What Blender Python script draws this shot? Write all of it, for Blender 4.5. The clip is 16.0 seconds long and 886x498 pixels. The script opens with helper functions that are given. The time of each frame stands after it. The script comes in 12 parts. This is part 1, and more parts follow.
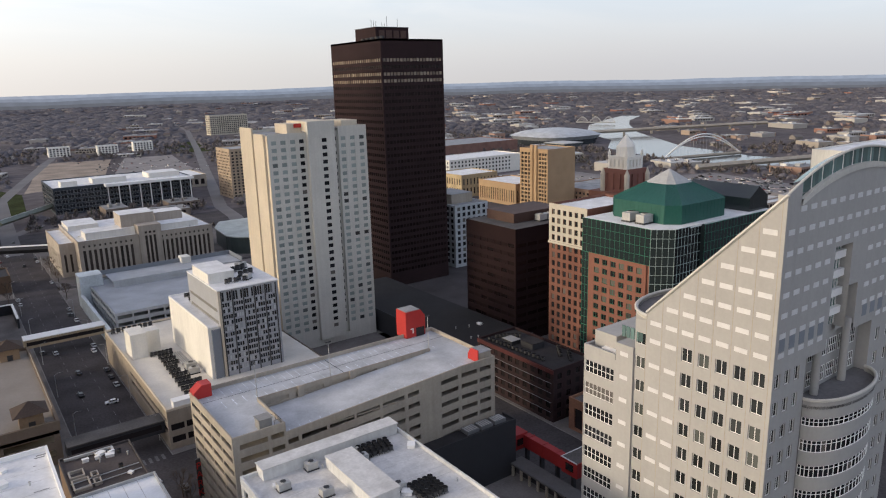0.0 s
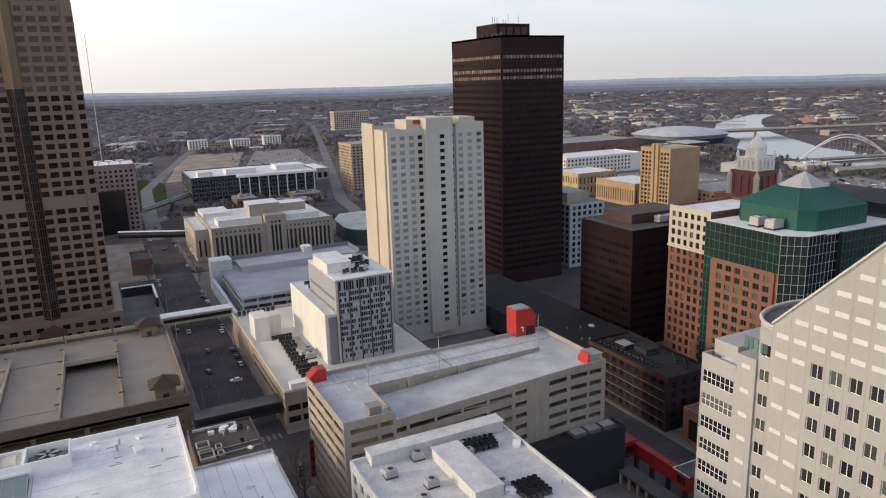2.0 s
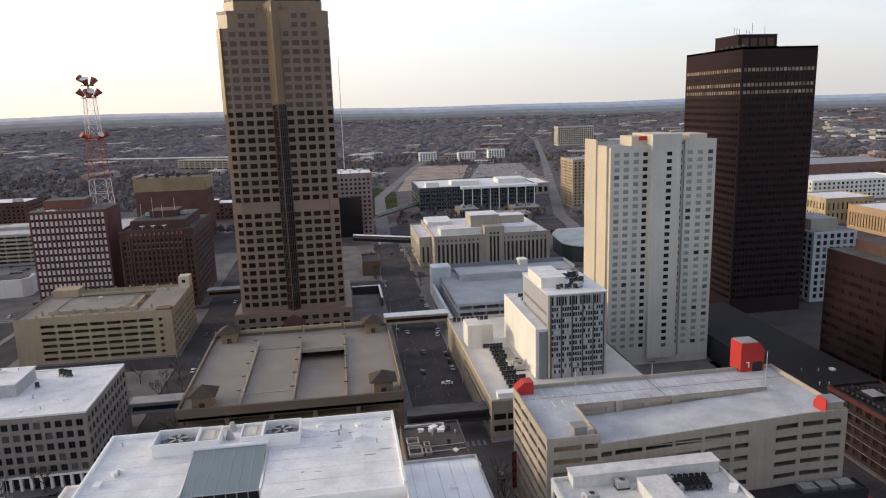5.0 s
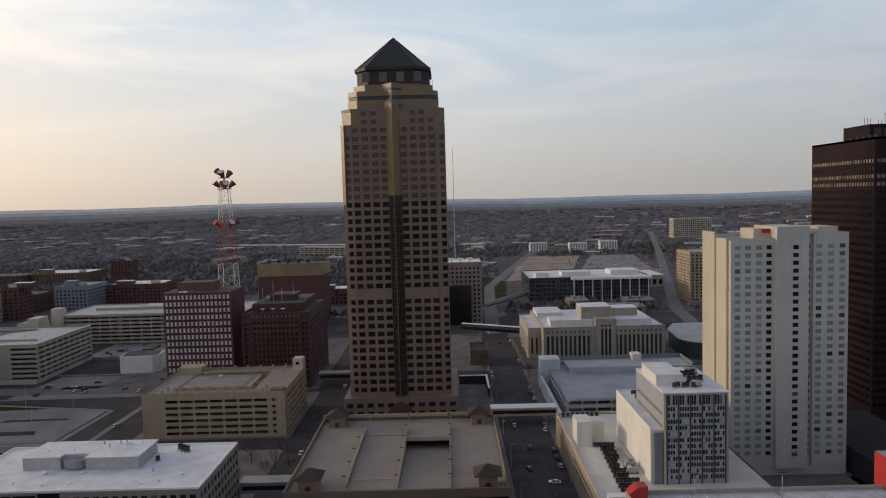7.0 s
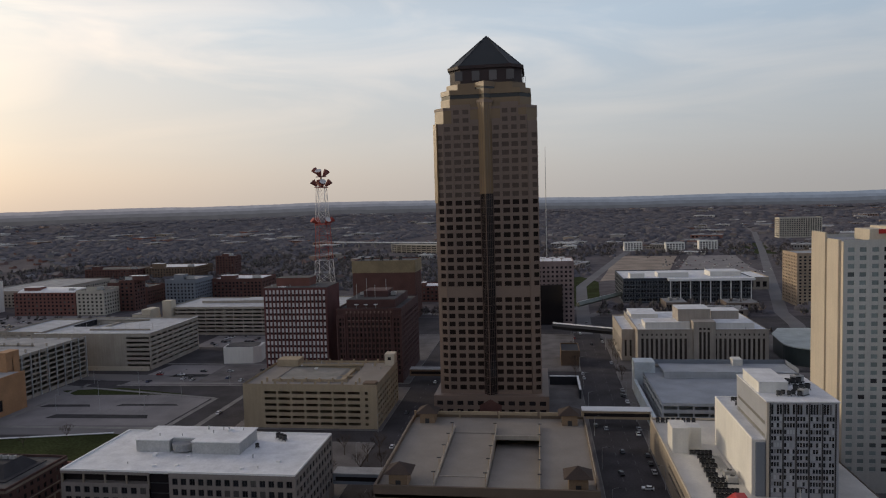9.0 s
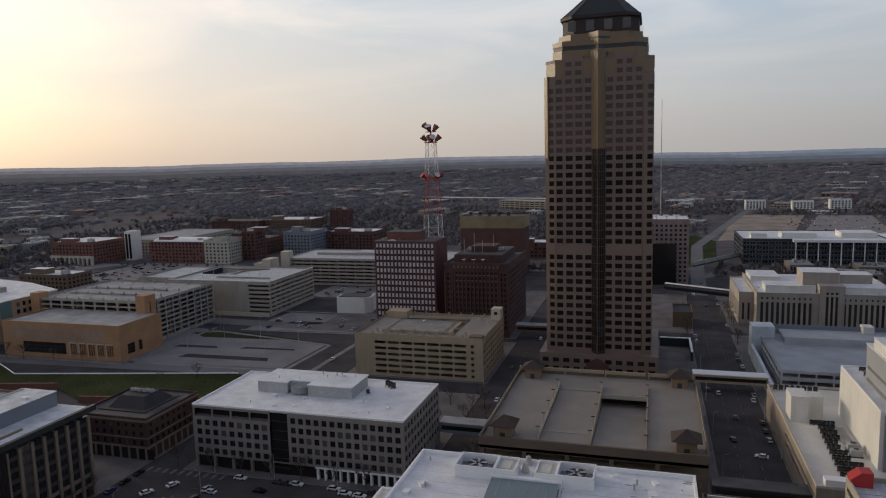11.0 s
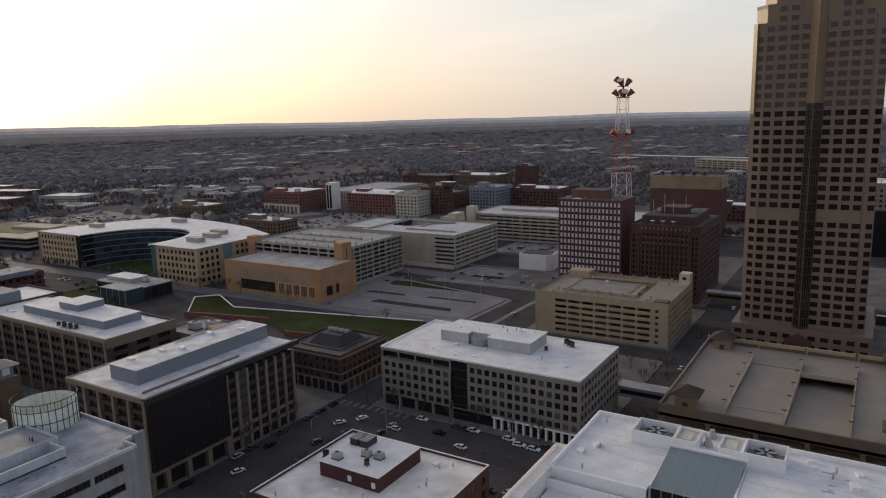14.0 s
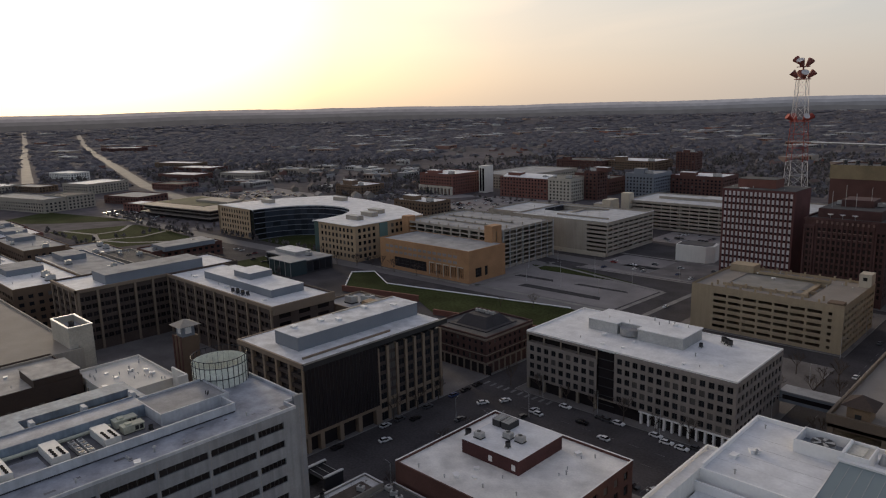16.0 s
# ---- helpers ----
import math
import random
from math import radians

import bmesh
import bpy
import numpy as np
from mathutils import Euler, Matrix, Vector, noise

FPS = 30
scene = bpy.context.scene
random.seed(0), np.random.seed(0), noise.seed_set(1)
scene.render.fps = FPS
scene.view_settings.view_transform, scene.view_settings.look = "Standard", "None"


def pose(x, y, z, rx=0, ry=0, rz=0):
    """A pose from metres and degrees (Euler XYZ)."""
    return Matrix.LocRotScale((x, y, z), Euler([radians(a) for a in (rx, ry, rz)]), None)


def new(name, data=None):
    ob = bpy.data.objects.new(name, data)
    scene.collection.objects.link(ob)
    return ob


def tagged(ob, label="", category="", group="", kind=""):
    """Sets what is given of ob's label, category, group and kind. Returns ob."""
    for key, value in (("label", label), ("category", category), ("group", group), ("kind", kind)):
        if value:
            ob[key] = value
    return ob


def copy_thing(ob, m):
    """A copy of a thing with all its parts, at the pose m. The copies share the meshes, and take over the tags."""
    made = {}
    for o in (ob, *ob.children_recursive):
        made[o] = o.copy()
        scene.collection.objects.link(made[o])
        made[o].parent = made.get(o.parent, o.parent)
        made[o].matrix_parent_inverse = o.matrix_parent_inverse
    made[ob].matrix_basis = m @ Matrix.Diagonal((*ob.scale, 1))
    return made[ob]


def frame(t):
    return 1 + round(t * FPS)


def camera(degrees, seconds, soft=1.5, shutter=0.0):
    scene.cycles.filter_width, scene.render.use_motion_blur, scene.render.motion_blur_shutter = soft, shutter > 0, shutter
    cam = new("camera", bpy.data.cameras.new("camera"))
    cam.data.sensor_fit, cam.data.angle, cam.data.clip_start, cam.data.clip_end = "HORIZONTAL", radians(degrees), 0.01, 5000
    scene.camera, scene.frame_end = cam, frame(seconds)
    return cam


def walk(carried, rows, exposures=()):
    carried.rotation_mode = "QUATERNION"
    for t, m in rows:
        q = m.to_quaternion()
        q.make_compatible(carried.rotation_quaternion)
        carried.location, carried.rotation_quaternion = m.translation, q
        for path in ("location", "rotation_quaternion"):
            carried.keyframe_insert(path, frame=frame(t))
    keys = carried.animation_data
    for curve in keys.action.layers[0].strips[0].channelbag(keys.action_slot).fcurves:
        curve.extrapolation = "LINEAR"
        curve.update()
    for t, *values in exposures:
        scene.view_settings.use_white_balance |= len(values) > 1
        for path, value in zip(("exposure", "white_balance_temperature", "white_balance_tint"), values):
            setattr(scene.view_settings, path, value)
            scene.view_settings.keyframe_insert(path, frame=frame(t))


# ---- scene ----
cam = camera(64.42, 16.0, soft=1.15)
PATH = [
    (0.0, pose(0, 0, 110, 76.58, 1.58, -35.89)),
    (0.5, pose(0, 0, 110, 76.57, 1.62, -33.55)),
    (1.0, pose(0, 0, 110, 76.58, 1.62, -31.35)),
    (1.5, pose(0, 0, 110, 76.59, 1.64, -28.98)),
    (2.0, pose(0, 0, 110, 76.60, 1.63, -26.47)),
    (2.5, pose(0, 0, 110, 76.61, 1.68, -23.81)),
    (3.0, pose(0, 0, 110, 76.64, 1.68, -20.83)),
    (3.5, pose(0, 0, 110, 76.66, 1.73, -18.07)),
    (4.0, pose(0, 0, 110, 76.67, 1.75, -15.43)),
    (4.5, pose(0, 0, 110, 76.70, 1.75, -12.40)),
    (5.0, pose(0, 0, 110, 78.33, 1.74, -8.62)),
    (5.2, pose(0, 0, 110, 79.27, 1.69, -7.14)),
    (5.7, pose(0, 0, 110, 81.80, 1.69, -4.35)),
    (6.3, pose(0, 0, 110, 84.40, 1.66, -2.00)),
    (6.8, pose(0, 0, 110, 85.80, 1.62, -0.20)),
    (7.3, pose(0, 0, 110, 85.88, 1.60, 1.23)),
    (7.5, pose(0, 0, 110, 85.88, 1.63, 1.97)),
    (8.0, pose(0, 0, 110, 85.90, 1.61, 3.89)),
    (8.5, pose(0, 0, 110, 85.89, 1.58, 5.85)),
    (8.7, pose(0, 0, 110, 85.91, 1.60, 6.67)),
    (9.4, pose(0, 0, 110, 85.92, 1.58, 9.30)),
    (10.0, pose(0, 0, 110, 85.85, 1.57, 12.00)),
    (10.4, pose(0, 0, 110, 85.40, 1.57, 13.70)),
    (10.8, pose(0, 0, 110, 83.88, 1.56, 15.74)),
    (11.0, pose(0, 0, 110, 82.55, 1.56, 16.60)),
    (11.5, pose(0, 0, 110, 80.07, 1.56, 18.75)),
    (12.0, pose(0, 0, 110, 79.43, 1.53, 21.01)),
    (12.5, pose(0, 0, 110, 79.44, 1.56, 23.44)),
    (13.0, pose(0, 0, 110, 79.45, 1.55, 25.96)),
    (13.5, pose(0, 0, 110, 79.46, 1.54, 28.51)),
    (14.0, pose(0, 0, 110, 79.46, 1.59, 31.63)),
    (14.5, pose(0, 0, 110, 79.48, 1.59, 34.87)),
    (15.0, pose(0, 0, 110, 79.50, 1.56, 38.13)),
    (15.5, pose(0, 0, 110, 79.52, 1.56, 41.29)),
    (16.0, pose(0, 0, 110, 78.49, 1.52, 44.03)),
]

EXPOSURES = [(0.0, 0.02, 6300, 10), (2.5, 0.06, 6280, 10), (4.5, 0.08, 6350, 10), (5.2, 0.08, 6400, 10), (7.3, -0.82, 6340, 10), (8.7, -0.89, 6320, 10), (10.8, -0.98, 6050, 10),
             (11.0, -0.92, 6180, 10), (12.0, -0.60, 6300, 10), (13.0, -0.52, 6400, 10), (16.0, -0.90, 6500, 10)]
walk(cam, PATH, EXPOSURES)

# ---- world and sun ----
SUN_AZ, SUN_EL = 73.0, 11.0          # degrees left of +Y, degrees up
sun_way = Vector((-math.sin(radians(SUN_AZ)) * math.cos(radians(SUN_EL)),
                  math.cos(radians(SUN_AZ)) * math.cos(radians(SUN_EL)), math.sin(radians(SUN_EL))))
world = bpy.data.worlds.new("evening_sky")
scene.world = world
world.use_nodes = True
wn, wl = world.node_tree.nodes, world.node_tree.links
wn.clear()


def wnode(kind, **values):
    n = wn.new(kind)
    for k, v in values.items():
        n.inputs[k.replace("_", " ") if k.replace("_", " ") in n.inputs else int(k[1:])].default_value = v
    return n


def wmath(op, a, b=None):
    n = wn.new("ShaderNodeMath")
    n.operation = op
    for i, v in enumerate((a, b)):
        if v is None:
            continue
        if isinstance(v, (int, float)):
            n.inputs[i].default_value = v
        else:
            wl.new(v, n.inputs[i])
    return n.outputs[0]


def wramp(value, stops):
    n = wn.new("ShaderNodeValToRGB")
    els = n.color_ramp.elements
    while len(els) < len(stops):
        els.new(0.5)
    for e, (p, c) in zip(els, stops):
        e.position, e.color = p, (*c, 1)
    wl.new(value, n.inputs[0])
    return n.outputs[0]


def wmix(kind, fac, a, b):
    n = wn.new("ShaderNodeMixRGB")
    n.blend_type = kind
    for i, v in enumerate((fac, a, b)):
        if isinstance(v, (int, float)):
            n.inputs[i].default_value = v
        elif isinstance(v, tuple):
            n.inputs[i].default_value = v
        else:
            wl.new(v, n.inputs[i])
    return n.outputs[0]


sky = wn.new("ShaderNodeTexSky")
sky.sky_type, sky.sun_disc = "NISHITA", False
sky.sun_elevation, sky.sun_rotation = radians(SUN_EL), radians(-SUN_AZ)
sky.dust_density, sky.air_density, sky.ozone_density = 3.0, 1.0, 1.0
way = wn.new("ShaderNodeTexCoord").outputs["Generated"]
sep = wn.new("ShaderNodeSeparateXYZ")
wl.new(way, sep.inputs[0])
dot = wn.new("ShaderNodeVectorMath")
dot.operation = "DOT_PRODUCT"
wl.new(way, dot.inputs[0])
dot.inputs[1].default_value = sun_way
near_sun = wmath("MULTIPLY_ADD", dot.outputs["Value"], 0.5)
near_sun.node.inputs[2].default_value = 0.5
# thin high haze: warm towards the sun, pale grey away from it
haze = wramp(near_sun, [(0.0, (0.64, 0.69, 0.78)), (0.25, (0.68, 0.70, 0.745)), (0.45, (0.775, 0.785, 0.80)), (0.62, (0.93, 0.92, 0.91)), (0.80, (1.14, 1.045, 0.955)),
                        (0.90, (1.38, 1.18, 1.00)), (0.965, (1.78, 1.46, 1.10)), (1.0, (3.0, 2.6, 1.9))])
low = wramp(sep.outputs[2], [(0.0, (0.91, 0.855, 0.80)), (0.07, (0.97, 0.95, 0.935)), (0.24, (1.12, 1.14, 1.16)), (0.5, (0.55, 0.565, 0.685)), (1.0, (0.46, 0.48, 0.615))])
haze = wmix("MULTIPLY", 1.0, haze, low)
# long streaks of cirrus
stretch = wn.new("ShaderNodeMapping")
stretch.inputs["Scale"].default_value = (1.6, 1.6, 9.0)
stretch.inputs["Rotation"].default_value = (0.0, 0.12, 0.4)
wl.new(way, stretch.inputs[0])
cirrus = wn.new("ShaderNodeTexNoise")
cirrus.inputs["Scale"].default_value, cirrus.inputs["Detail"].default_value = 1.5, 5.0
cirrus.inputs["Roughness"].default_value, cirrus.inputs["Distortion"].default_value = 0.55, 0.8
wl.new(stretch.outputs[0], cirrus.inputs["Vector"])
streak = wramp(cirrus.outputs[0], [(0.42, (0, 0, 0)), (0.72, (1, 1, 1))])
blue = wmix("MULTIPLY", 1.0, haze, (0.80, 0.92, 1.04, 1))
fade = wramp(sep.outputs[2], [(0.04, (0, 0, 0)), (0.22, (1, 1, 1)), (0.32, (1, 1, 1)), (0.55, (0.1, 0.1, 0.1))])
veil = wmix("MIX", wmath("MULTIPLY", fade, 0.95), haze, wmix("MIX", streak, blue, wmix("MULTIPLY", 1.0, haze, (1.24, 1.215, 1.19, 1))))
total = wmix("ADD", 0.045, veil, sky.outputs[0])
back = wn.new("ShaderNodeBackground")
back.inputs["Strength"].default_value = 1.0
wl.new(total, back.inputs["Color"])
wl.new(back.outputs[0], wn.new("ShaderNodeOutputWorld").inputs[0])

sun_data = bpy.data.lights.new("sun", "SUN")
sun_data.energy, sun_data.angle, sun_data.color = 1.9, radians(9), (1.0, 0.81, 0.58)
sun_lamp = new("sun", sun_data)
sun_lamp.matrix_world = sun_way.to_track_quat("Z", "Y").to_matrix().to_4x4()

# ---- materials ----
MATS = {}


def surf(name, rgb, rough=0.85, metal=0.0, grain=0.12, grain_m=0.6, stain=0.18, stain_m=9.0, bump=0.15, piece=0.0, streaks=0.0, spec=0.4):
    """A weathered surface: fine grain of size grain_m and large stains of size stain_m (metres), run-off streaks down walls."""
    if name in MATS:
        return MATS[name]
    m = bpy.data.materials.new(name)
    m.use_nodes = True
    nt = m.node_tree
    p = nt.nodes["Principled BSDF"]
    p.inputs["Roughness"].default_value, p.inputs["Metallic"].default_value = rough, metal
    p.inputs["Specular IOR Level"].default_value = spec
    geo = nt.nodes.new("ShaderNodeNewGeometry")

    def noise_at(size, detail=3.0, squash=None):
        n = nt.nodes.new("ShaderNodeTexNoise")
        n.inputs["Scale"].default_value, n.inputs["Detail"].default_value = 1.0 / size, detail
        if squash:
            mp = nt.nodes.new("ShaderNodeMapping")
            mp.inputs["Scale"].default_value = squash
            nt.links.new(geo.outputs["Position"], mp.inputs[0])
            nt.links.new(mp.outputs[0], n.inputs["Vector"])
        else:
            nt.links.new(geo.outputs["Position"], n.inputs["Vector"])
        return n.outputs["Fac"]

    def scaled(value, amount):
        n = nt.nodes.new("ShaderNodeMapRange")
        n.inputs["From Min"].default_value, n.inputs["From Max"].default_value = 0.3, 0.7
        n.inputs["To Min"].default_value, n.inputs["To Max"].default_value = 1 - amount, 1 + amount
        nt.links.new(value, n.inputs["Value"])
        return n.outputs[0]

    def times(a, b):
        n = nt.nodes.new("ShaderNodeMath")
        n.operation = "MULTIPLY"
        nt.links.new(a, n.inputs[0])
        nt.links.new(b, n.inputs[1])
        return n.outputs[0]

    fine = noise_at(grain_m, 4.0)
    k = times(scaled(fine, grain), scaled(noise_at(stain_m, 5.0), stain))
    if streaks:
        k = times(k, scaled(noise_at(1.0, 3.0, (0.9, 0.9, 0.06)), streaks))
    if piece:
        info = nt.nodes.new("ShaderNodeObjectInfo")
        n = nt.nodes.new("ShaderNodeMapRange")
        n.inputs["To Min"].default_value, n.inputs["To Max"].default_value = 1 - piece, 1 + piece
        nt.links.new(info.outputs["Random"], n.inputs["Value"])
        k = times(k, n.outputs[0])
    col = nt.nodes.new("ShaderNodeVectorMath")
    col.operation = "SCALE"
    col.inputs[0].default_value = rgb
    nt.links.new(k, col.inputs["Scale"])
    nt.links.new(col.outputs[0], p.inputs["Base Color"])
    if bump:
        b = nt.nodes.new("ShaderNodeBump")
        b.inputs["Strength"].default_value, b.inputs["Distance"].default_value = bump, grain_m * 0.3
        nt.links.new(fine, b.inputs["Height"])
        nt.links.new(b.outputs[0], p.inputs["Normal"])
    MATS[name] = m
    return m


def glass(name, rgb, rough=0.08, blinds=0.0, blind_rgb=(0.4, 0.4, 0.38), wave=0.02, spec=0.6):
    """Dark window glass; on some panes pale blinds hang behind it. The hotel's blind_rgb stands for reflected sky."""
    if name in MATS:
        return MATS[name]
    m = bpy.data.materials.new(name)
    m.use_nodes = True
    nt = m.node_tree
    p = nt.nodes["Principled BSDF"]
    p.inputs["Roughness"].default_value = rough
    p.inputs["Specular IOR Level"].default_value = spec
    info = nt.nodes.new("ShaderNodeObjectInfo")
    isl = nt.nodes.new("ShaderNodeNewGeometry")
    add = nt.nodes.new("ShaderNodeMath")
    add.operation = "ADD"
    nt.links.new(info.outputs["Random"], add.inputs[0])
    nt.links.new(isl.outputs["Random Per Island"], add.inputs[1])
    fr = nt.nodes.new("ShaderNodeMath")
    fr.operation = "FRACT"
    nt.links.new(add.outputs[0], fr.inputs[0])
    ramp = nt.nodes.new("ShaderNodeValToRGB")
    e = ramp.color_ramp.elements
    e[0].position, e[0].color = 0.0, (*[c * 0.6 for c in rgb], 1)
    e[1].position, e[1].color = max(0.02, 1 - blinds), (*[c * 1.5 for c in rgb], 1)
    if blinds:
        a = e.new(min(0.99, 1 - blinds + 0.02))
        a.color = (*[c * 0.7 for c in blind_rgb], 1)
        z = e.new(1.0)
        z.color = (*blind_rgb, 1)
    nt.links.new(fr.outputs[0], ramp.inputs[0])
    nt.links.new(ramp.outputs[0], p.inputs["Base Color"])
    n = nt.nodes.new("ShaderNodeTexNoise")
    n.inputs["Scale"].default_value = 0.7
    nt.links.new(isl.outputs["Position"], n.inputs["Vector"])
    b = nt.nodes.new("ShaderNodeBump")
    b.inputs["Strength"].default_value, b.inputs["Distance"].default_value = wave, 0.3
    nt.links.new(n.outputs["Fac"], b.inputs["Height"])
    nt.links.new(b.outputs[0], p.inputs["Normal"])
    MATS[name] = m
    return m


ASPHALT = surf("asphalt", (0.070, 0.0645, 0.066), 0.95, spec=0.08, grain=0.2, grain_m=0.8, stain=0.25, stain_m=14)
CONCRETE = surf("pavement_concrete", (0.162, 0.150, 0.143), 0.95, spec=0.08, grain=0.12, stain=0.25, stain_m=12)
CURB = surf("curb_concrete", (0.20, 0.195, 0.185), 0.9)
GRASS = surf("lawn", (0.044, 0.052, 0.021), 1.0, spec=0.02, grain=0.35, grain_m=1.2, stain=0.3, stain_m=25)
DIRT = surf("bare_earth", (0.30, 0.25, 0.205), 0.95, spec=0.05, grain=0.15, grain_m=2.0, stain=0.25, stain_m=30)
WHITE_ROOF = surf("white_roof_membrane", (0.69, 0.69, 0.69), 0.75, grain=0.06, grain_m=0.8, stain=0.13, stain_m=5.0)
DARK_ROOF = surf("gravel_roof", (0.085, 0.08, 0.078), 0.95, grain=0.2, grain_m=0.5, stain=0.25, stain_m=8)
GREY_ROOF = surf("grey_roof", (0.30, 0.30, 0.30), 0.9, grain=0.12, stain=0.25, stain_m=9)
METAL = surf("galvanised_metal", (0.40, 0.40, 0.39), 0.6, 0.15, grain=0.08, stain=0.12, stain_m=3)
DARK_METAL = surf("dark_metal", (0.05, 0.05, 0.052), 0.5, 0.4, grain=0.1)
WHITE_PAINT = surf("white_paint", (0.78, 0.77, 0.74), 0.6, grain=0.04, stain=0.10, stain_m=4)
DARK_GLASS = glass("dark_glass", (0.018, 0.02, 0.024))
OFFICE_GLASS = glass("office_glass", (0.018, 0.019, 0.022), 0.15, blinds=0.16, blind_rgb=(0.14, 0.13, 0.12), spec=0.25)

# ---- mesh helpers ----


class Shape:
    """Collects faces for one mesh; each face has a material slot."""

    def __init__(self):
        self.v, self.f, self.s = [], [], []

    def poly(self, pts, slot=0):
        i = len(self.v)
        self.v.extend([tuple(q) for q in pts])
        self.f.append(tuple(range(i, i + len(pts))))
        self.s.append(slot)

    def box(self, x0, x1, y0, y1, z0, z1, slot=0, top=None):
        i = len(self.v)
        self.v += [(x0, y0, z0), (x1, y0, z0), (x1, y1, z0), (x0, y1, z0), (x0, y0, z1), (x1, y0, z1), (x1, y1, z1), (x0, y1, z1)]
        for k, q in enumerate(((0, 3, 2, 1), (4, 5, 6, 7), (0, 1, 5, 4), (1, 2, 6, 5), (2, 3, 7, 6), (3, 0, 4, 7))):
            self.f.append(tuple(i + a for a in q))
            self.s.append(top if (k == 1 and top is not None) else slot)
        return self

    def prism(self, pts, z0, z1, slot=0, top=None):
        """pts anticlockwise from above."""
        n, i = len(pts), len(self.v)
        self.v += [(x, y, z0) for x, y in pts] + [(x, y, z1) for x, y in pts]
        for k in range(n):
            self.f.append((i + k, i + (k + 1) % n, i + n + (k + 1) % n, i + n + k))
            self.s.append(slot)
        self.f.append(tuple(i + n + k for k in range(n)))
        self.s.append(slot if top is None else top)
        self.f.append(tuple(i + n - 1 - k for k in range(n)))
        self.s.append(slot)
        return self

    def tube(self, x, y, r0, r1, z0, z1, n=12, slot=0, top=None):
        i = len(self.v)
        for r, z in ((r0, z0), (r1, z1)):
            self.v += [(x + r * math.cos(2 * math.pi * k / n), y + r * math.sin(2 * math.pi * k / n), z) for k in range(n)]
        for k in range(n):
            self.f.append((i + k, i + (k + 1) % n, i + n + (k + 1) % n, i + n + k))
            self.s.append(slot)
        self.f.append(tuple(i + n + k for k in range(n)))
        self.s.append(slot if top is None else top)
        self.f.append(tuple(i + n - 1 - k for k in range(n)))
        self.s.append(slot)
        return self

    def bar(self, a, b, r, slot=0, n=4):
        """A thin rod from a to b."""
        a, b = Vector(a), Vector(b)
        w = (b - a).normalized()
        u = w.orthogonal().normalized()
        t = w.cross(u)
        i = len(self.v)
        for c in (a, b):
            self.v += [tuple(c + r * (math.cos(2 * math.pi * k / n + 0.78) * u + math.sin(2 * math.pi * k / n + 0.78) * t)) for k in range(n)]
        for k in range(n):
            self.f.append((i + k, i + (k + 1) % n, i + n + (k + 1) % n, i + n + k))
            self.s.append(slot)
        self.f.append(tuple(i + n + k for k in range(n)))
        self.f.append(tuple(i + n - 1 - k for k in range(n)))
        self.s += [slot, slot]
        return self

    def mesh(self, name, mats):
        me = bpy.data.meshes.new(name)
        me.from_pydata(self.v, [], self.f)
        for m in (mats if isinstance(mats, (list, tuple)) else [mats]):
            me.materials.append(m)
        me.polygons.foreach_set("material_index", self.s)
        me.update()
        return me


PLACED = {}


def thing(name, x, y, z=0.0, label="", category="", group="", kind=""):
    ob = new(name)
    ob.empty_display_size = 1.0
    ob.location = (x, y, z)
    PLACED[ob.name] = Matrix.Translation((x, y, z))
    return tagged(ob, label, category, group, kind)


def part(name, shape, mats, parent, label="", kind=""):
    """One mesh, given in world coordinates, under a thing or a part."""
    me = shape if isinstance(shape, bpy.types.Mesh) else shape.mesh(name, mats)
    ob = new(name, me)
    ob.parent = parent
    if parent.name in PLACED:
        ob.matrix_parent_inverse = PLACED[parent.name].inverted()
    return tagged(ob, label, "", "", kind)


def piece(name, me, parent, m, label=""):
    """A repeated part that shares its mesh, at the world pose m."""
    ob = part(name, me, None, parent, label)
    ob.matrix_basis = m
    return ob


def solid(name, shape, mats, label="", category="", group="", kind=""):
    """A thing of one mesh."""
    return tagged(new(name, shape.mesh(name, mats)), label, category, group, kind)


def spread(start, end, n, share=0.6):
    """n openings evenly between start and end, each share of its bay."""
    w = (end - start) / n
    return [(start + (k + 0.5 - share / 2) * w, start + (k + 0.5 + share / 2) * w) for k in range(n)]


def side_pose(p0, u, depth):
    """The pose of a piece on a wall: x along the wall, y inwards, z up."""
    ux, uy = u
    m = Matrix(((ux, -uy, 0, p0[0] - uy * depth), (uy, ux, 0, p0[1] + ux * depth), (0, 0, 1, p0[2]), (0, 0, 0, 1)))
    return m


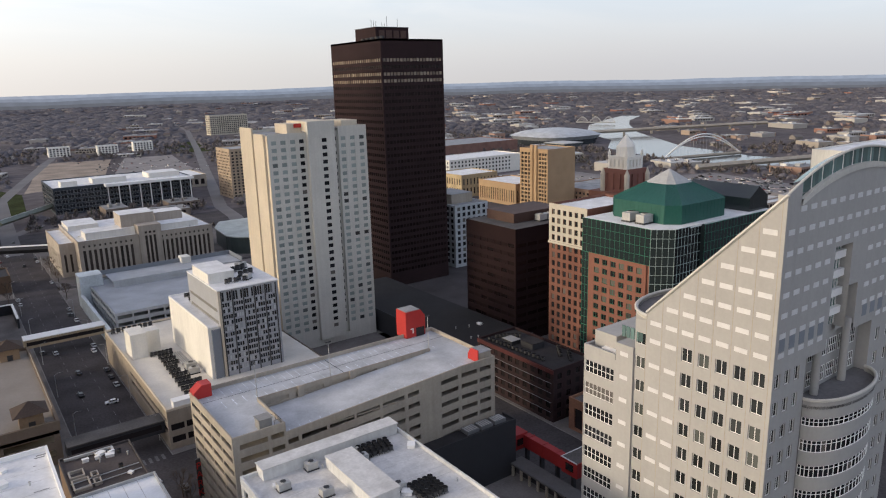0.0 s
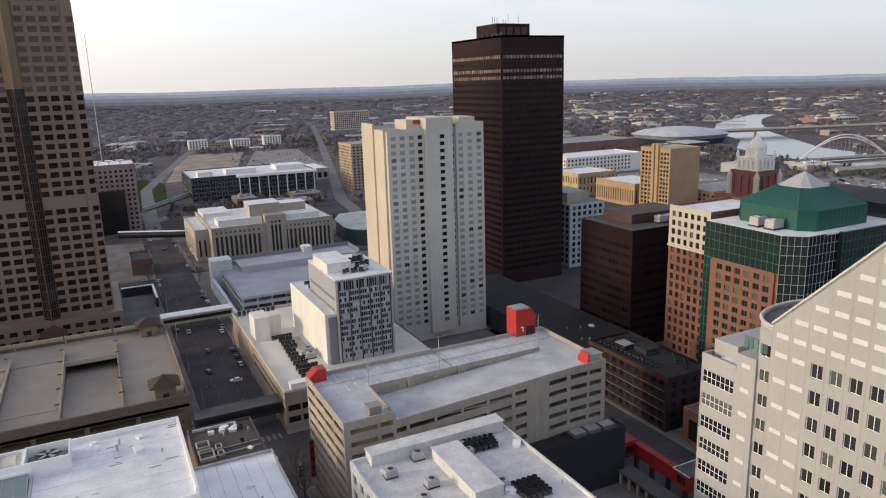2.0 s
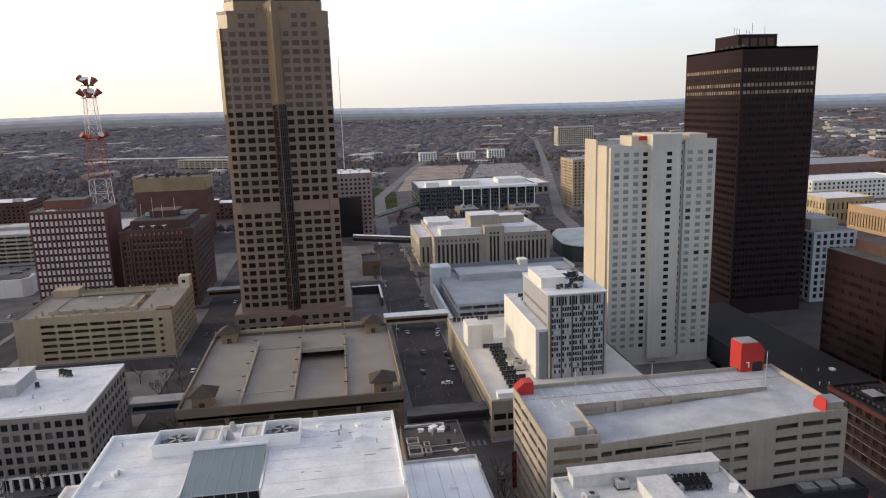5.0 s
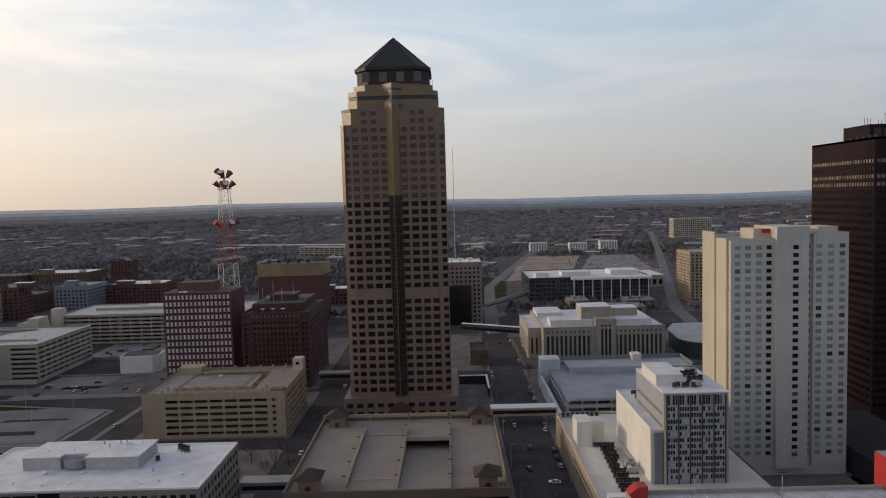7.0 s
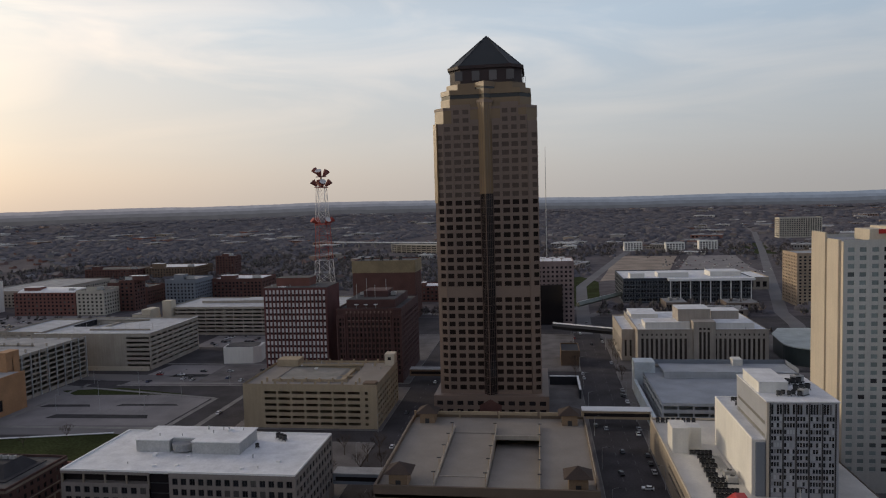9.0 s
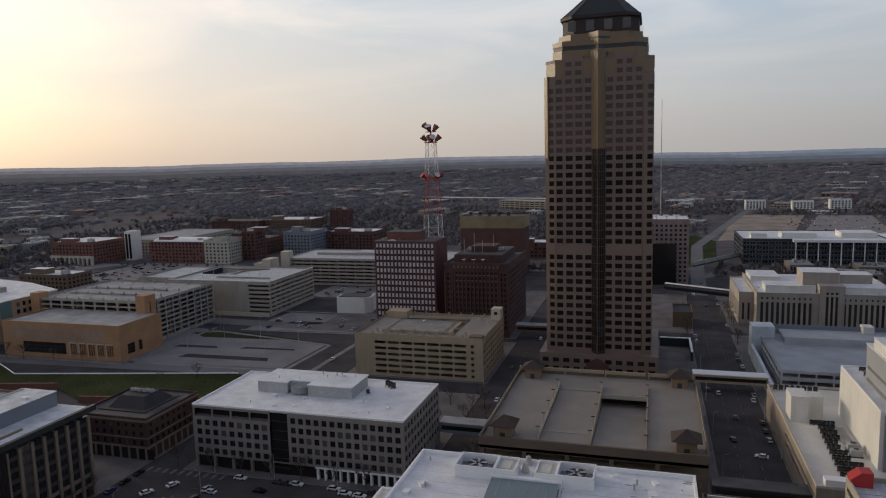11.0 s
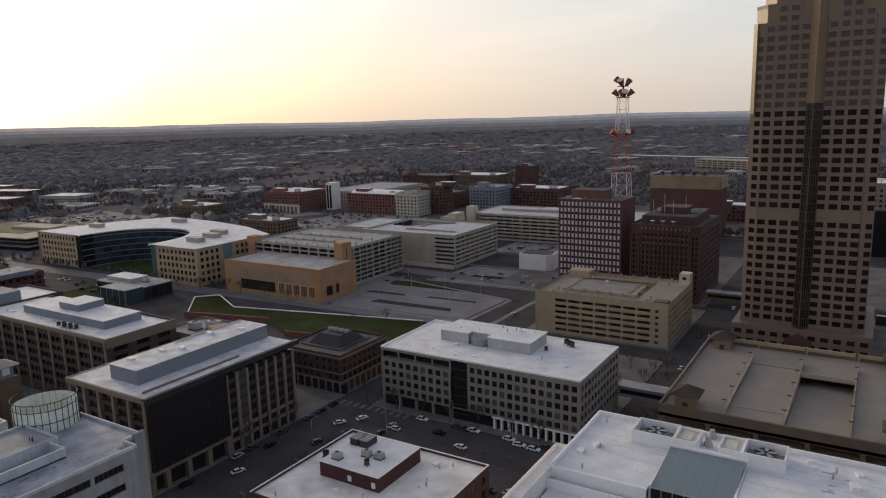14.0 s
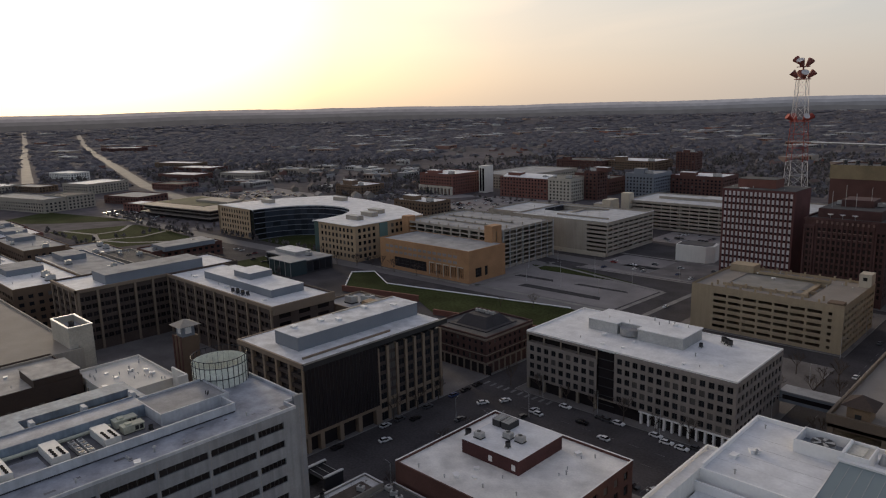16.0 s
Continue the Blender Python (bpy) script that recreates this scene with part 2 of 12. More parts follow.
def facade(sh, p0, u, width, z0, z1, cols, rows, depth=0.25, slot=0, reveal=None, skip=None):
    """A wall seen from outside, from p0 along u (outside lies to the right of u), with real recesses at cols x rows.
    Returns the openings (u0, u1, za, zb)."""
    ux, uy = u
    rv = slot if reveal is None else reveal

    def at(a, z, d=0.0):
        return (p0[0] + ux * a - uy * d, p0[1] + uy * a + ux * d, z)

    def quad(a0, a1, za, zb):
        if a1 - a0 > 1e-4 and zb - za > 1e-4:
            sh.poly([at(a0, za), at(a1, za), at(a1, zb), at(a0, zb)], slot)

    made, z = [], z0
    for ri, (za, zb) in enumerate(sorted(rows)):
        quad(0, width, z, za)
        a = 0.0
        for ci, (c0, c1) in enumerate(cols):
            if skip and skip(ci, ri):
                continue
            quad(a, c0, za, zb)
            made.append((c0, c1, za, zb))
            sh.poly([at(c0, za), at(c0, zb), at(c0, zb, depth), at(c0, za, depth)][::-1], rv)
            sh.poly([at(c1, za), at(c1, zb), at(c1, zb, depth), at(c1, za, depth)], rv)
            sh.poly([at(c0, za), at(c1, za), at(c1, za, depth), at(c0, za, depth)][::-1], rv)
            sh.poly([at(c0, zb), at(c1, zb), at(c1, zb, depth), at(c0, zb, depth)], rv)
            a = c1
        quad(a, width, za, zb)
        z = zb
    quad(0, width, z, z1)
    return made


WINDOW_MESHES = {}


def window_mesh(w, h, pane, trim, mx=0, mz=0, bar=0.07):
    """A pane with a rim and mx upright and mz level glazing bars."""
    key = (round(w, 2), round(h, 2), pane.name, trim.name if trim else "", mx, mz, bar)
    if key not in WINDOW_MESHES:
        s = Shape()
        s.poly([(0, 0, 0), (w, 0, 0), (w, 0, h), (0, 0, h)], 0)
        if trim:
            y0, y1 = -0.06, 0.0
            s.box(0, w, y0, y1, 0, bar, 1).box(0, w, y0, y1, h - bar, h, 1).box(0, bar, y0, y1, bar, h - bar, 1).box(w - bar, w, y0, y1, bar, h - bar, 1)
            for k in range(mx):
                c = w * (k + 1) / (mx + 1)
                s.box(c - bar / 2, c + bar / 2, y0, y1, bar, h - bar, 1)
            for k in range(mz):
                c = h * (k + 1) / (mz + 1)
                s.box(bar, w - bar, y0, y1, c - bar / 2, c + bar / 2, 1)
        WINDOW_MESHES[key] = s.mesh("window", [pane, trim] if trim else [pane])
    return WINDOW_MESHES[key]


COUNT = {}


def glaze(parent, p0, u, openings, pane, trim=None, mx=0, mz=0, depth=0.25, bar=0.07, most=300, name="window", blank=None):
    """Fills openings with window pieces; past the first `most` on one thing the rest become one joined part."""
    rest = Shape()
    if p0[0] ** 2 + p0[1] ** 2 > 430 ** 2:
        most = min(most, 10)
    for i, (c0, c1, za, zb) in enumerate(openings):
        m = side_pose((p0[0] + u[0] * c0, p0[1] + u[1] * c0, za), u, depth)
        me = window_mesh(c1 - c0, zb - za, pane, trim, mx, mz, bar)
        if COUNT.get((parent.name, name), 0) < most:
            COUNT[(parent.name, name)] = COUNT.get((parent.name, name), 0) + 1
            piece(name, me, parent, m)
        else:
            k = len(rest.v)
            rest.v += [tuple(m @ q.co) for q in me.vertices]
            for f in me.polygons:
                rest.f.append(tuple(k + j for j in f.vertices))
                rest.s.append(f.material_index)
    if rest.f:
        part(name + "s_beyond", rest, [pane, trim] if trim else [pane], parent, kind="stuff")


# the four sides of a box x0..x1, y0..y1: start, direction, width
def sides(x0, x1, y0, y1):
    return {"S": ((x0, y0), (1, 0), x1 - x0), "E": ((x1, y0), (0, 1), y1 - y0), "N": ((x1, y1), (-1, 0), x1 - x0), "W": ((x0, y1), (0, -1), y1 - y0)}


def parapet_roof(parent, x0, x1, y0, y1, z, mat_roof, mat_wall, high=0.9, thick=0.4):
    """A flat roof sunk behind a parapet whose top is at z."""
    part("roof", Shape().box(x0 + thick, x1 - thick, y0 + thick, y1 - thick, z - high - 0.4, z - high), mat_roof, parent)
    s = Shape()
    s.box(x0 - 0.03, x1 + 0.03, y0 - 0.03, y0 + thick, z - high - 0.4, z).box(x0 - 0.03, x1 + 0.03, y1 - thick, y1 + 0.03, z - high - 0.4, z)
    s.box(x0 - 0.03, x0 + thick, y0 + thick, y1 - thick, z - high - 0.4, z).box(x1 - thick, x1 + 0.03, y0 + thick, y1 - thick, z - high - 0.4, z)
    part("parapet", s, mat_wall, parent)


def block(name, x0, x1, y0, y1, z1, wall, roof, label, category, grids=None, pane=None, trim=None, mx=0, mz=0, depth=0.25, z0=0.0, high=0.9,
          group="", most=300, bar=0.07):
    """A flat-roofed building; grids: side -> (cols, rows) of window openings."""
    t = thing(name, (x0 + x1) / 2, (y0 + y1) / 2, z0, label, category, group)
    sh = Shape()
    todo = []
    for key, (p, u, w) in sides(x0, x1, y0, y1).items():
        cols, rows = (grids or {}).get(key, ([], []))
        got = facade(sh, (*p, 0), u, w, z0, z1 - high, cols, rows, depth)
        todo.append((p, u, got))
    part("wall", sh, wall, t)
    parapet_roof(t, x0, x1, y0, y1, z1, roof, wall, high)
    for p, u, got in todo:
        if got and pane:
            glaze(t, p, u, got, pane, trim, mx, mz, depth, bar, most)
    return t

# ---- ground, roads, pavements ----
LAND = surf("wooded_land", (0.122, 0.110, 0.113), 1.0, spec=0.02, grain=0.22, grain_m=14, stain=0.28, stain_m=160, bump=0.0)


def land_height(r, az):
    """Flat round the town, then rising gently to the skyline hills. az: degrees left of +Y."""
    if r < 2200:
        return 0.0
    r = min(r, 3300)
    rim = -0.16 + 0.0028 * max(-70, min(80, az)) + 0.05 * math.sin(az * 0.13) + 0.03 * math.sin(az * 0.41 + 1)
    k = (r - 2200) / 2700
    flat = 2200 + 2700 * k + 26000 * k ** 3
    z = 110 - 110 * r / flat
    end = 110 - 110 * 4900 / 30900
    return z * (110 + 4900 * math.tan(radians(rim))) / end


def build_land():
    rings = [0, 60, 150, 300, 500, 800, 1200, 1700, 2200] + [2200 + 2700 * (k / 16) for k in range(1, 17)] + [6500]
    n = 180
    vs, fs = [(0, 0, 0)], []
    for r in rings[1:]:
        for k in range(n):
            a = 360 * k / n
            az = a if a <= 180 else a - 360
            vs.append((-r * math.sin(radians(a)), r * math.cos(radians(a)), land_height(r, az)))
    for k in range(n):
        fs.append((0, 1 + k, 1 + (k + 1) % n))
    for i in range(len(rings) - 2):
        for k in range(n):
            a, b = 1 + i * n + k, 1 + i * n + (k + 1) % n
            fs.append((a, a + n, b + n, b))
    s = Shape()
    s.v, s.f, s.s = vs, fs, [0] * len(fs)
    return solid("ground", s, LAND, "flat brown wooded land reaching to low hills", "ground", kind="structure")


build_land()


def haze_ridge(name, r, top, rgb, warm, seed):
    """A far wooded ridge with the air's blue haze painted on as emission. top: degrees over the level line through the
    eye.
    """
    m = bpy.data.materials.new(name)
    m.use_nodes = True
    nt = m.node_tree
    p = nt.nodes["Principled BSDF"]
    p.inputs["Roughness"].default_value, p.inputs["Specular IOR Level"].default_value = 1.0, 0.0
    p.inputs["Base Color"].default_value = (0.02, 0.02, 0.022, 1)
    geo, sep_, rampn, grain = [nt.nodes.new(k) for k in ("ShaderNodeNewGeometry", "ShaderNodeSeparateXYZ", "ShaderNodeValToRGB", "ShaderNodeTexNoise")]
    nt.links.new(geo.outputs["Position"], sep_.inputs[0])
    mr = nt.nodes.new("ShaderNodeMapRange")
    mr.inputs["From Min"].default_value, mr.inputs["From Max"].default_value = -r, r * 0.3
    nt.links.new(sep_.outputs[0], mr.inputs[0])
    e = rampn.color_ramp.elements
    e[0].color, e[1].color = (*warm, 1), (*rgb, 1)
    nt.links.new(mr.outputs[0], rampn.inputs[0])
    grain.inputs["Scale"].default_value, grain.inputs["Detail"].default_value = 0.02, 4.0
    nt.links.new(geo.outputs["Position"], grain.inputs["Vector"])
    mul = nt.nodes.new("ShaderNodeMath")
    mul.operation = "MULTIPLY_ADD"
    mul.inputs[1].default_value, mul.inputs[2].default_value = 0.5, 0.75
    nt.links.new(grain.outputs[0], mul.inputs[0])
    # the haze colour goes into the emission, warmer to the west
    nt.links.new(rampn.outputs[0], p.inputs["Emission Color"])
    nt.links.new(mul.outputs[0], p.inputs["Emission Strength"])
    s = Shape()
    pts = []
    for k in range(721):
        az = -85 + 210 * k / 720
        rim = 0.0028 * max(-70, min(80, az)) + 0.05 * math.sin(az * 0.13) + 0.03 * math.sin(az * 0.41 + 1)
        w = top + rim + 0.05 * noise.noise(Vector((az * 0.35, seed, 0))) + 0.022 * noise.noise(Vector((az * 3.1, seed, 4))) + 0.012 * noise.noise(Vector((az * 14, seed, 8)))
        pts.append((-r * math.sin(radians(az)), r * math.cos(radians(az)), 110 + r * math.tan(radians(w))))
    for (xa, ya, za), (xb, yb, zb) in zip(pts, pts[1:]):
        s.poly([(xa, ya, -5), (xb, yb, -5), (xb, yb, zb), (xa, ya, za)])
    return solid("backdrop", s, m, "far wooded ridge with grey-blue haze painted into its glow", "backdrop", kind="structure")


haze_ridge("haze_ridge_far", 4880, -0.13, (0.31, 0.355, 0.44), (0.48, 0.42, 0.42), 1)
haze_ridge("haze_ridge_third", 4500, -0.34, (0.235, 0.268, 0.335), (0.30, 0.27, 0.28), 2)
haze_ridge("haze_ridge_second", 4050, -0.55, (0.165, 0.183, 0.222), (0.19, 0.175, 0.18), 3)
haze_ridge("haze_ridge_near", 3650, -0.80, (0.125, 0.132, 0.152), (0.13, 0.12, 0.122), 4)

solid("road", Shape().box(-560, 330, -200, 640, -0.5, 0.03), ASPHALT, "dark worn asphalt of the downtown streets", "road", kind="structure")


def pavement(x0, x1, y0, y1, mat=None):
    s = Shape().box(x0 + 0.3, x1 - 0.3, y0 + 0.3, y1 - 0.3, 0.0, 0.16)
    ob = solid("pavement", s, mat or CONCRETE, "grey concrete pavement with a raised kerb", "pavement", kind="structure")
    c = Shape().box(x0, x1, y0, y0 + 0.3, 0, 0.17).box(x0, x1, y1 - 0.3, y1, 0, 0.17).box(x0, x0 + 0.3, y0 + 0.3, y1 - 0.3, 0, 0.17).box(x1 - 0.3, x1, y0 + 0.3, y1 - 0.3, 0, 0.17)
    part("kerb", c, CURB, ob)
    return ob


BLOCKS = [(-142, -79, 20, 167), (-56, 22, 20, 168), (41, 121, 20, 176), (-163, -76, 205, 306), (-58, 22, 207, 420), (45, 175, 210, 440), (149, 262, 90, 262),
          (-152, -77, 322, 400), (-215, -79, 408, 560), (-262, -179, 92, 240), (-166, -141, 15, 95), (46, 216, 446, 560), (-58, 24, 440, 560), (-400, -262, 95, 190)]
for b in BLOCKS:
    pavement(*b)

# ---- surfaces of the buildings ----
TAN_CONC = surf("tan_concrete", (0.36, 0.285, 0.19), 0.85, grain=0.06, stain=0.10, streaks=0.06, stain_m=10)
GREY_CONC = surf("beige_grey_concrete", (0.355, 0.315, 0.262), 0.85, grain=0.06, stain=0.10, streaks=0.08, stain_m=10)
BLUE_CONC = surf("cool_grey_concrete", (0.42, 0.44, 0.46), 0.85, grain=0.06, stain=0.10, streaks=0.05)
DECK = surf("parking_deck", (0.43, 0.44, 0.455), 0.8, grain=0.07, stain=0.18, stain_m=6)
TAN_DECK = surf("tan_parking_deck", (0.255, 0.226, 0.195), 0.85, grain=0.05, stain=0.10, stain_m=9)
RED_PANEL = surf("red_panel", (0.42, 0.030, 0.026), 0.55, grain=0.04, stain=0.06)
CREAM = surf("cream_concrete", (0.54, 0.475, 0.375), 0.8, grain=0.05, stain=0.07, streaks=0.05, stain_m=14)
PALE = surf("pale_concrete_panel", (0.52, 0.505, 0.46), 0.8, grain=0.05, stain=0.07, streaks=0.05, stain_m=14)
WHITE_WALL = surf("white_wall", (0.70, 0.68, 0.63), 0.8, grain=0.04, stain=0.06, streaks=0.05)
RUST = surf("rust_steel", (0.033, 0.0205, 0.0215), 0.8, 0.0, grain=0.10, stain=0.10, spec=0.08)
RUST_LIGHT = surf("rust_steel_worn", (0.075, 0.042, 0.033), 0.7, 0.1, grain=0.15, stain=0.2)
BROWN_GRANITE = surf("brown_granite", (0.200, 0.141, 0.108), 0.5, grain=0.05, stain=0.07, stain_m=18)
# the gold of low sun on brown granite, put into the base colour
GRANITE_SUN_GOLD = surf("polished_granite", (0.215, 0.143, 0.076), 0.35, grain=0.04, stain=0.06)
OFFICE_TAN = surf("grey_brown_precast", (0.255, 0.215, 0.170), 0.85, grain=0.05, stain=0.08, streaks=0.05)
BRICK_RED = surf("red_brick", (0.18, 0.080, 0.064), 0.9, grain=0.12, grain_m=0.4, stain=0.12)
BRICK_DARK = surf("dark_brick", (0.115, 0.055, 0.045), 0.9, grain=0.15, grain_m=0.4, stain=0.15)
BRICK_BROWN = surf("brown_brick", (0.155, 0.105, 0.070), 0.9, grain=0.12, grain_m=0.4, stain=0.12)
EMC_WALL = surf("warm_grey_panel", (0.36, 0.352, 0.338), 0.7, grain=0.03, stain=0.05, stain_m=12, streaks=0.03)
ORANGE = surf("orange_stone", (0.37, 0.255, 0.15), 0.85, grain=0.05, stain=0.08)
YELLOW_BRICK = surf("yellow_brick", (0.43, 0.315, 0.20), 0.85, grain=0.05, stain=0.08)
GREEN_METAL = surf("green_standing_seam", (0.016, 0.088, 0.070), 0.45, 0.1, grain=0.04, stain=0.08)
CHARCOAL = surf("charcoal_wall", (0.028, 0.029, 0.034), 0.8, grain=0.06, stain=0.1)
SLATE = surf("dark_slate", (0.026, 0.030, 0.030), 0.5, 0.3, grain=0.06, stain=0.1)
BLUE_GREY = surf("blue_grey_panel", (0.20, 0.22, 0.25), 0.6, grain=0.04, stain=0.06)
WHITE_TRIM = surf("white_trim", (0.80, 0.79, 0.77), 0.5, grain=0.03, stain=0.05)
GREEN_TRIM = surf("green_frame", (0.02, 0.16, 0.10), 0.5, grain=0.04)
CREAM_STONE = surf("cream_stone", (0.48, 0.44, 0.37), 0.8, grain=0.05, stain=0.08)
TEAL_GLASS = glass("teal_glass", (0.10, 0.16, 0.15), 0.15)
SKY_GLASS = glass("skylight_glass", (0.19, 0.25, 0.26), 0.3)
# hotel panes: the pale green-grey stands in for the sky they reflect
SKY_TONED_GLASS = glass("hotel_glass", (0.03, 0.032, 0.034), 0.3, blinds=0.90, blind_rgb=(0.285, 0.33, 0.315))
BLACK_GLASS = glass("black_glass", (0.019, 0.016, 0.017), 0.15, spec=0.4)
RUST_GLASS = glass("rust_tint_glass", (0.016, 0.010, 0.010), 0.2, spec=0.2)
# the brightness of lit window rows is put into this pane colour
LIT_GLASS = glass("amber_glass", (0.20, 0.15, 0.11), 0.25, blinds=0.4, blind_rgb=(0.36, 0.29, 0.22))
PANEL_GLASS = glass("panel_tower_glass", (0.020, 0.022, 0.022), 0.12, blinds=0.22, blind_rgb=(0.10, 0.108, 0.10), spec=0.4)
CHK_GLASS = glass("checker_glass", (0.018, 0.022, 0.028), 0.12, blinds=0.26, blind_rgb=(0.52, 0.54, 0.57))
SEAM = surf("roof_seam", (0.56, 0.555, 0.55), 0.8, grain=0.15, stain=0.25)
DECK_LINE = surf("deck_paint", (0.58, 0.62, 0.66), 0.7, grain=0.2, stain=0.35, stain_m=3)
PAINT_LINE = surf("road_paint", (0.15, 0.15, 0.147), 0.8, grain=0.2, stain=0.3, stain_m=3)


# ---- rooftop equipment ----
def air_unit_meshes():
    s = Shape().box(-1.1, 1.1, -0.8, 0.8, 0.25, 1.5)
    s.box(-1.2, 1.2, -0.9, 0.9, 0.0, 0.25, 1)
    fan = Shape().tube(0, 0, 0.55, 0.55, 1.5, 1.68, 14, 0, 1)
    fan.box(-0.5, 0.5, -0.04, 0.04, 1.68, 1.71, 1).box(-0.04, 0.04, -0.5, 0.5, 1.68, 1.71, 1)
    return s.mesh("casing", [METAL, DARK_METAL]), fan.mesh("fan", [METAL, DARK_METAL])


AIR_CASE, AIR_FAN = air_unit_meshes()


def make_air_unit():
    t = thing("air_conditioner", 0, 0, -50, "grey metal air conditioning unit on a flat roof", "air unit", "rooftop air units")
    t.location = (0, 0, 0)
    PLACED[t.name] = Matrix.Identity(4)
    part("casing", AIR_CASE, None, t)
    part("fan", AIR_FAN, None, t)
    return t


FIRST_UNIT = []


def air_unit(x, y, z, turn=0.0, size=1.0):
    m = Matrix.Translation((x, y, z)) @ Matrix.Rotation(radians(turn), 4, "Z")
    if not FIRST_UNIT:
        FIRST_UNIT.append(make_air_unit())
        FIRST_UNIT[0].matrix_basis = m @ Matrix.Diagonal((size, size, size, 1))
        return FIRST_UNIT[0]
    ob = copy_thing(FIRST_UNIT[0], m)
    ob.scale = (size, size, size)
    return ob


CHILLERS = []


def chiller(x, y, z, turn=0.0, size=1.0):
    """A long ribbed cooling unit with rows of small fans."""
    m = Matrix.Translation((x, y, z)) @ Matrix.Rotation(radians(turn), 4, "Z")
    if CHILLERS:
        ob = copy_thing(CHILLERS[0], m)
        ob.scale = (size, size, size)
        return ob
    t = thing("rooftop_chiller", 0, 0, 0, "large ribbed pale chiller with rows of fans", "chiller", "rooftop chillers")
    c = Shape().box(-3.0, 3.0, -1.6, 1.6, 0.35, 2.5)
    for k in range(13):
        c.box(-2.95 + k * 0.48, -2.75 + k * 0.48, -1.68, -1.6, 0.5, 2.4).box(-2.95 + k * 0.48, -2.75 + k * 0.48, 1.6, 1.68, 0.5, 2.4)
    part("casing", c, surf("chiller_casing", (0.60, 0.60, 0.58), 0.6, grain=0.05, stain=0.12), t)
    part("skid", Shape().box(-3.1, 3.1, -1.4, 1.4, 0, 0.35), DARK_METAL, t)
    for i in range(4):
        for j in range(2):
            part("fan", Shape().tube(0.2 + i * 0.78, -0.75 + j * 1.5, 0.36, 0.36, 2.5, 2.62, 10), surf("fan_black", (0.015, 0.015, 0.016), 0.9, spec=0.05), t)
    t.matrix_basis = m @ Matrix.Diagonal((size, size, size, 1))
    CHILLERS.append(t)
    return t


CONDENSER = Shape().tube(0, 0, 0.5, 0.55, 0.3, 1.25, 10, 0, 1)
CONDENSER.box(-0.45, -0.35, -0.45, -0.35, 0, 0.35, 1).box(0.35, 0.45, -0.45, -0.35, 0, 0.35, 1).box(-0.45, -0.35, 0.35, 0.45, 0, 0.35, 1).box(0.35, 0.45, 0.35, 0.45, 0, 0.35, 1)
CONDENSER.box(-0.4, 0.4, -0.03, 0.03, 1.25, 1.28, 1)
CONDENSER_MESH = CONDENSER.mesh("condenser", [surf("condenser_grey", (0.045, 0.045, 0.047), 0.7, grain=0.1), surf("fan_black", (0.015, 0.015, 0.016), 0.9, spec=0.05)])


def condenser(x, y, z, size=1.0, turn=0.0):
    ob = new("condenser", CONDENSER_MESH)
    ob.matrix_basis = Matrix.Translation((x, y, z)) @ Matrix.Rotation(radians(turn), 4, "Z") @ Matrix.Diagonal((size, size, size, 1))
    return tagged(ob, "small dark round condenser with a fan on a roof", "condenser", "rooftop condensers")


VENT = Shape().tube(0, 0, 0.16, 0.16, 0, 0.8, 8)
VENT.tube(0, 0, 0.30, 0.10, 0.8, 1.0, 8)
VENT_MESH = VENT.mesh("vent_pipe", [METAL])
HATCH = Shape().box(-0.7, 0.7, -0.5, 0.5, 0, 0.45)
HATCH.box(-0.78, 0.78, -0.58, 0.58, 0.45, 0.55)
HATCH_MESH = HATCH.mesh("roof_hatch", [WHITE_TRIM])


def vents(n, x0, x1, y0, y1, z, seed):
    """A scatter of vent pipes and hatches on a flat roof."""
    r = random.Random(seed)
    for k in range(n):
        me = VENT_MESH if r.random() < 0.65 else HATCH_MESH
        ob = new(me.name.split(".")[0], me)
        s = r.uniform(0.8, 1.5)
        ob.matrix_basis = Matrix.Translation((r.uniform(x0, x1), r.uniform(y0, y1), z)) @ Matrix.Rotation(r.uniform(0, 3), 4, "Z") @ Matrix.Diagonal((s, s, s, 1))
        if me is VENT_MESH:
            tagged(ob, "short metal vent pipe with a cap on a roof", "vent", "roof vents")
        else:
            tagged(ob, "low white hatch box on a flat roof", "hatch", "roof hatches")


def penthouse(name, x0, x1, y0, y1, z0, z1, wall, roof, label, category="plant room"):
    t = thing(name, (x0 + x1) / 2, (y0 + y1) / 2, z0, label, category)
    part("wall", Shape().box(x0, x1, y0, y1, z0, z1 - 0.15), wall, t)
    part("roof", Shape().box(x0 - 0.15, x1 + 0.15, y0 - 0.15, y1 + 0.15, z1 - 0.15, z1), roof, t)
    return t


def seams(parent, x0, x1, y0, y1, z, step=3.0, along="x"):
    """Welded laps of a roof membrane: thin raised strips, one part."""
    s = Shape()
    if along == "x":
        n = int((y1 - y0) / step)
        for k in range(1, n):
            s.box(x0, x1, y0 + k * step - 0.07, y0 + k * step + 0.07, z, z + 0.015)
    else:
        n = int((x1 - x0) / step)
        for k in range(1, n):
            s.box(x0 + k * step - 0.07, x0 + k * step + 0.07, y0, y1, z, z + 0.015)
    part("roof_seams", s, SEAM, parent, kind="stuff")


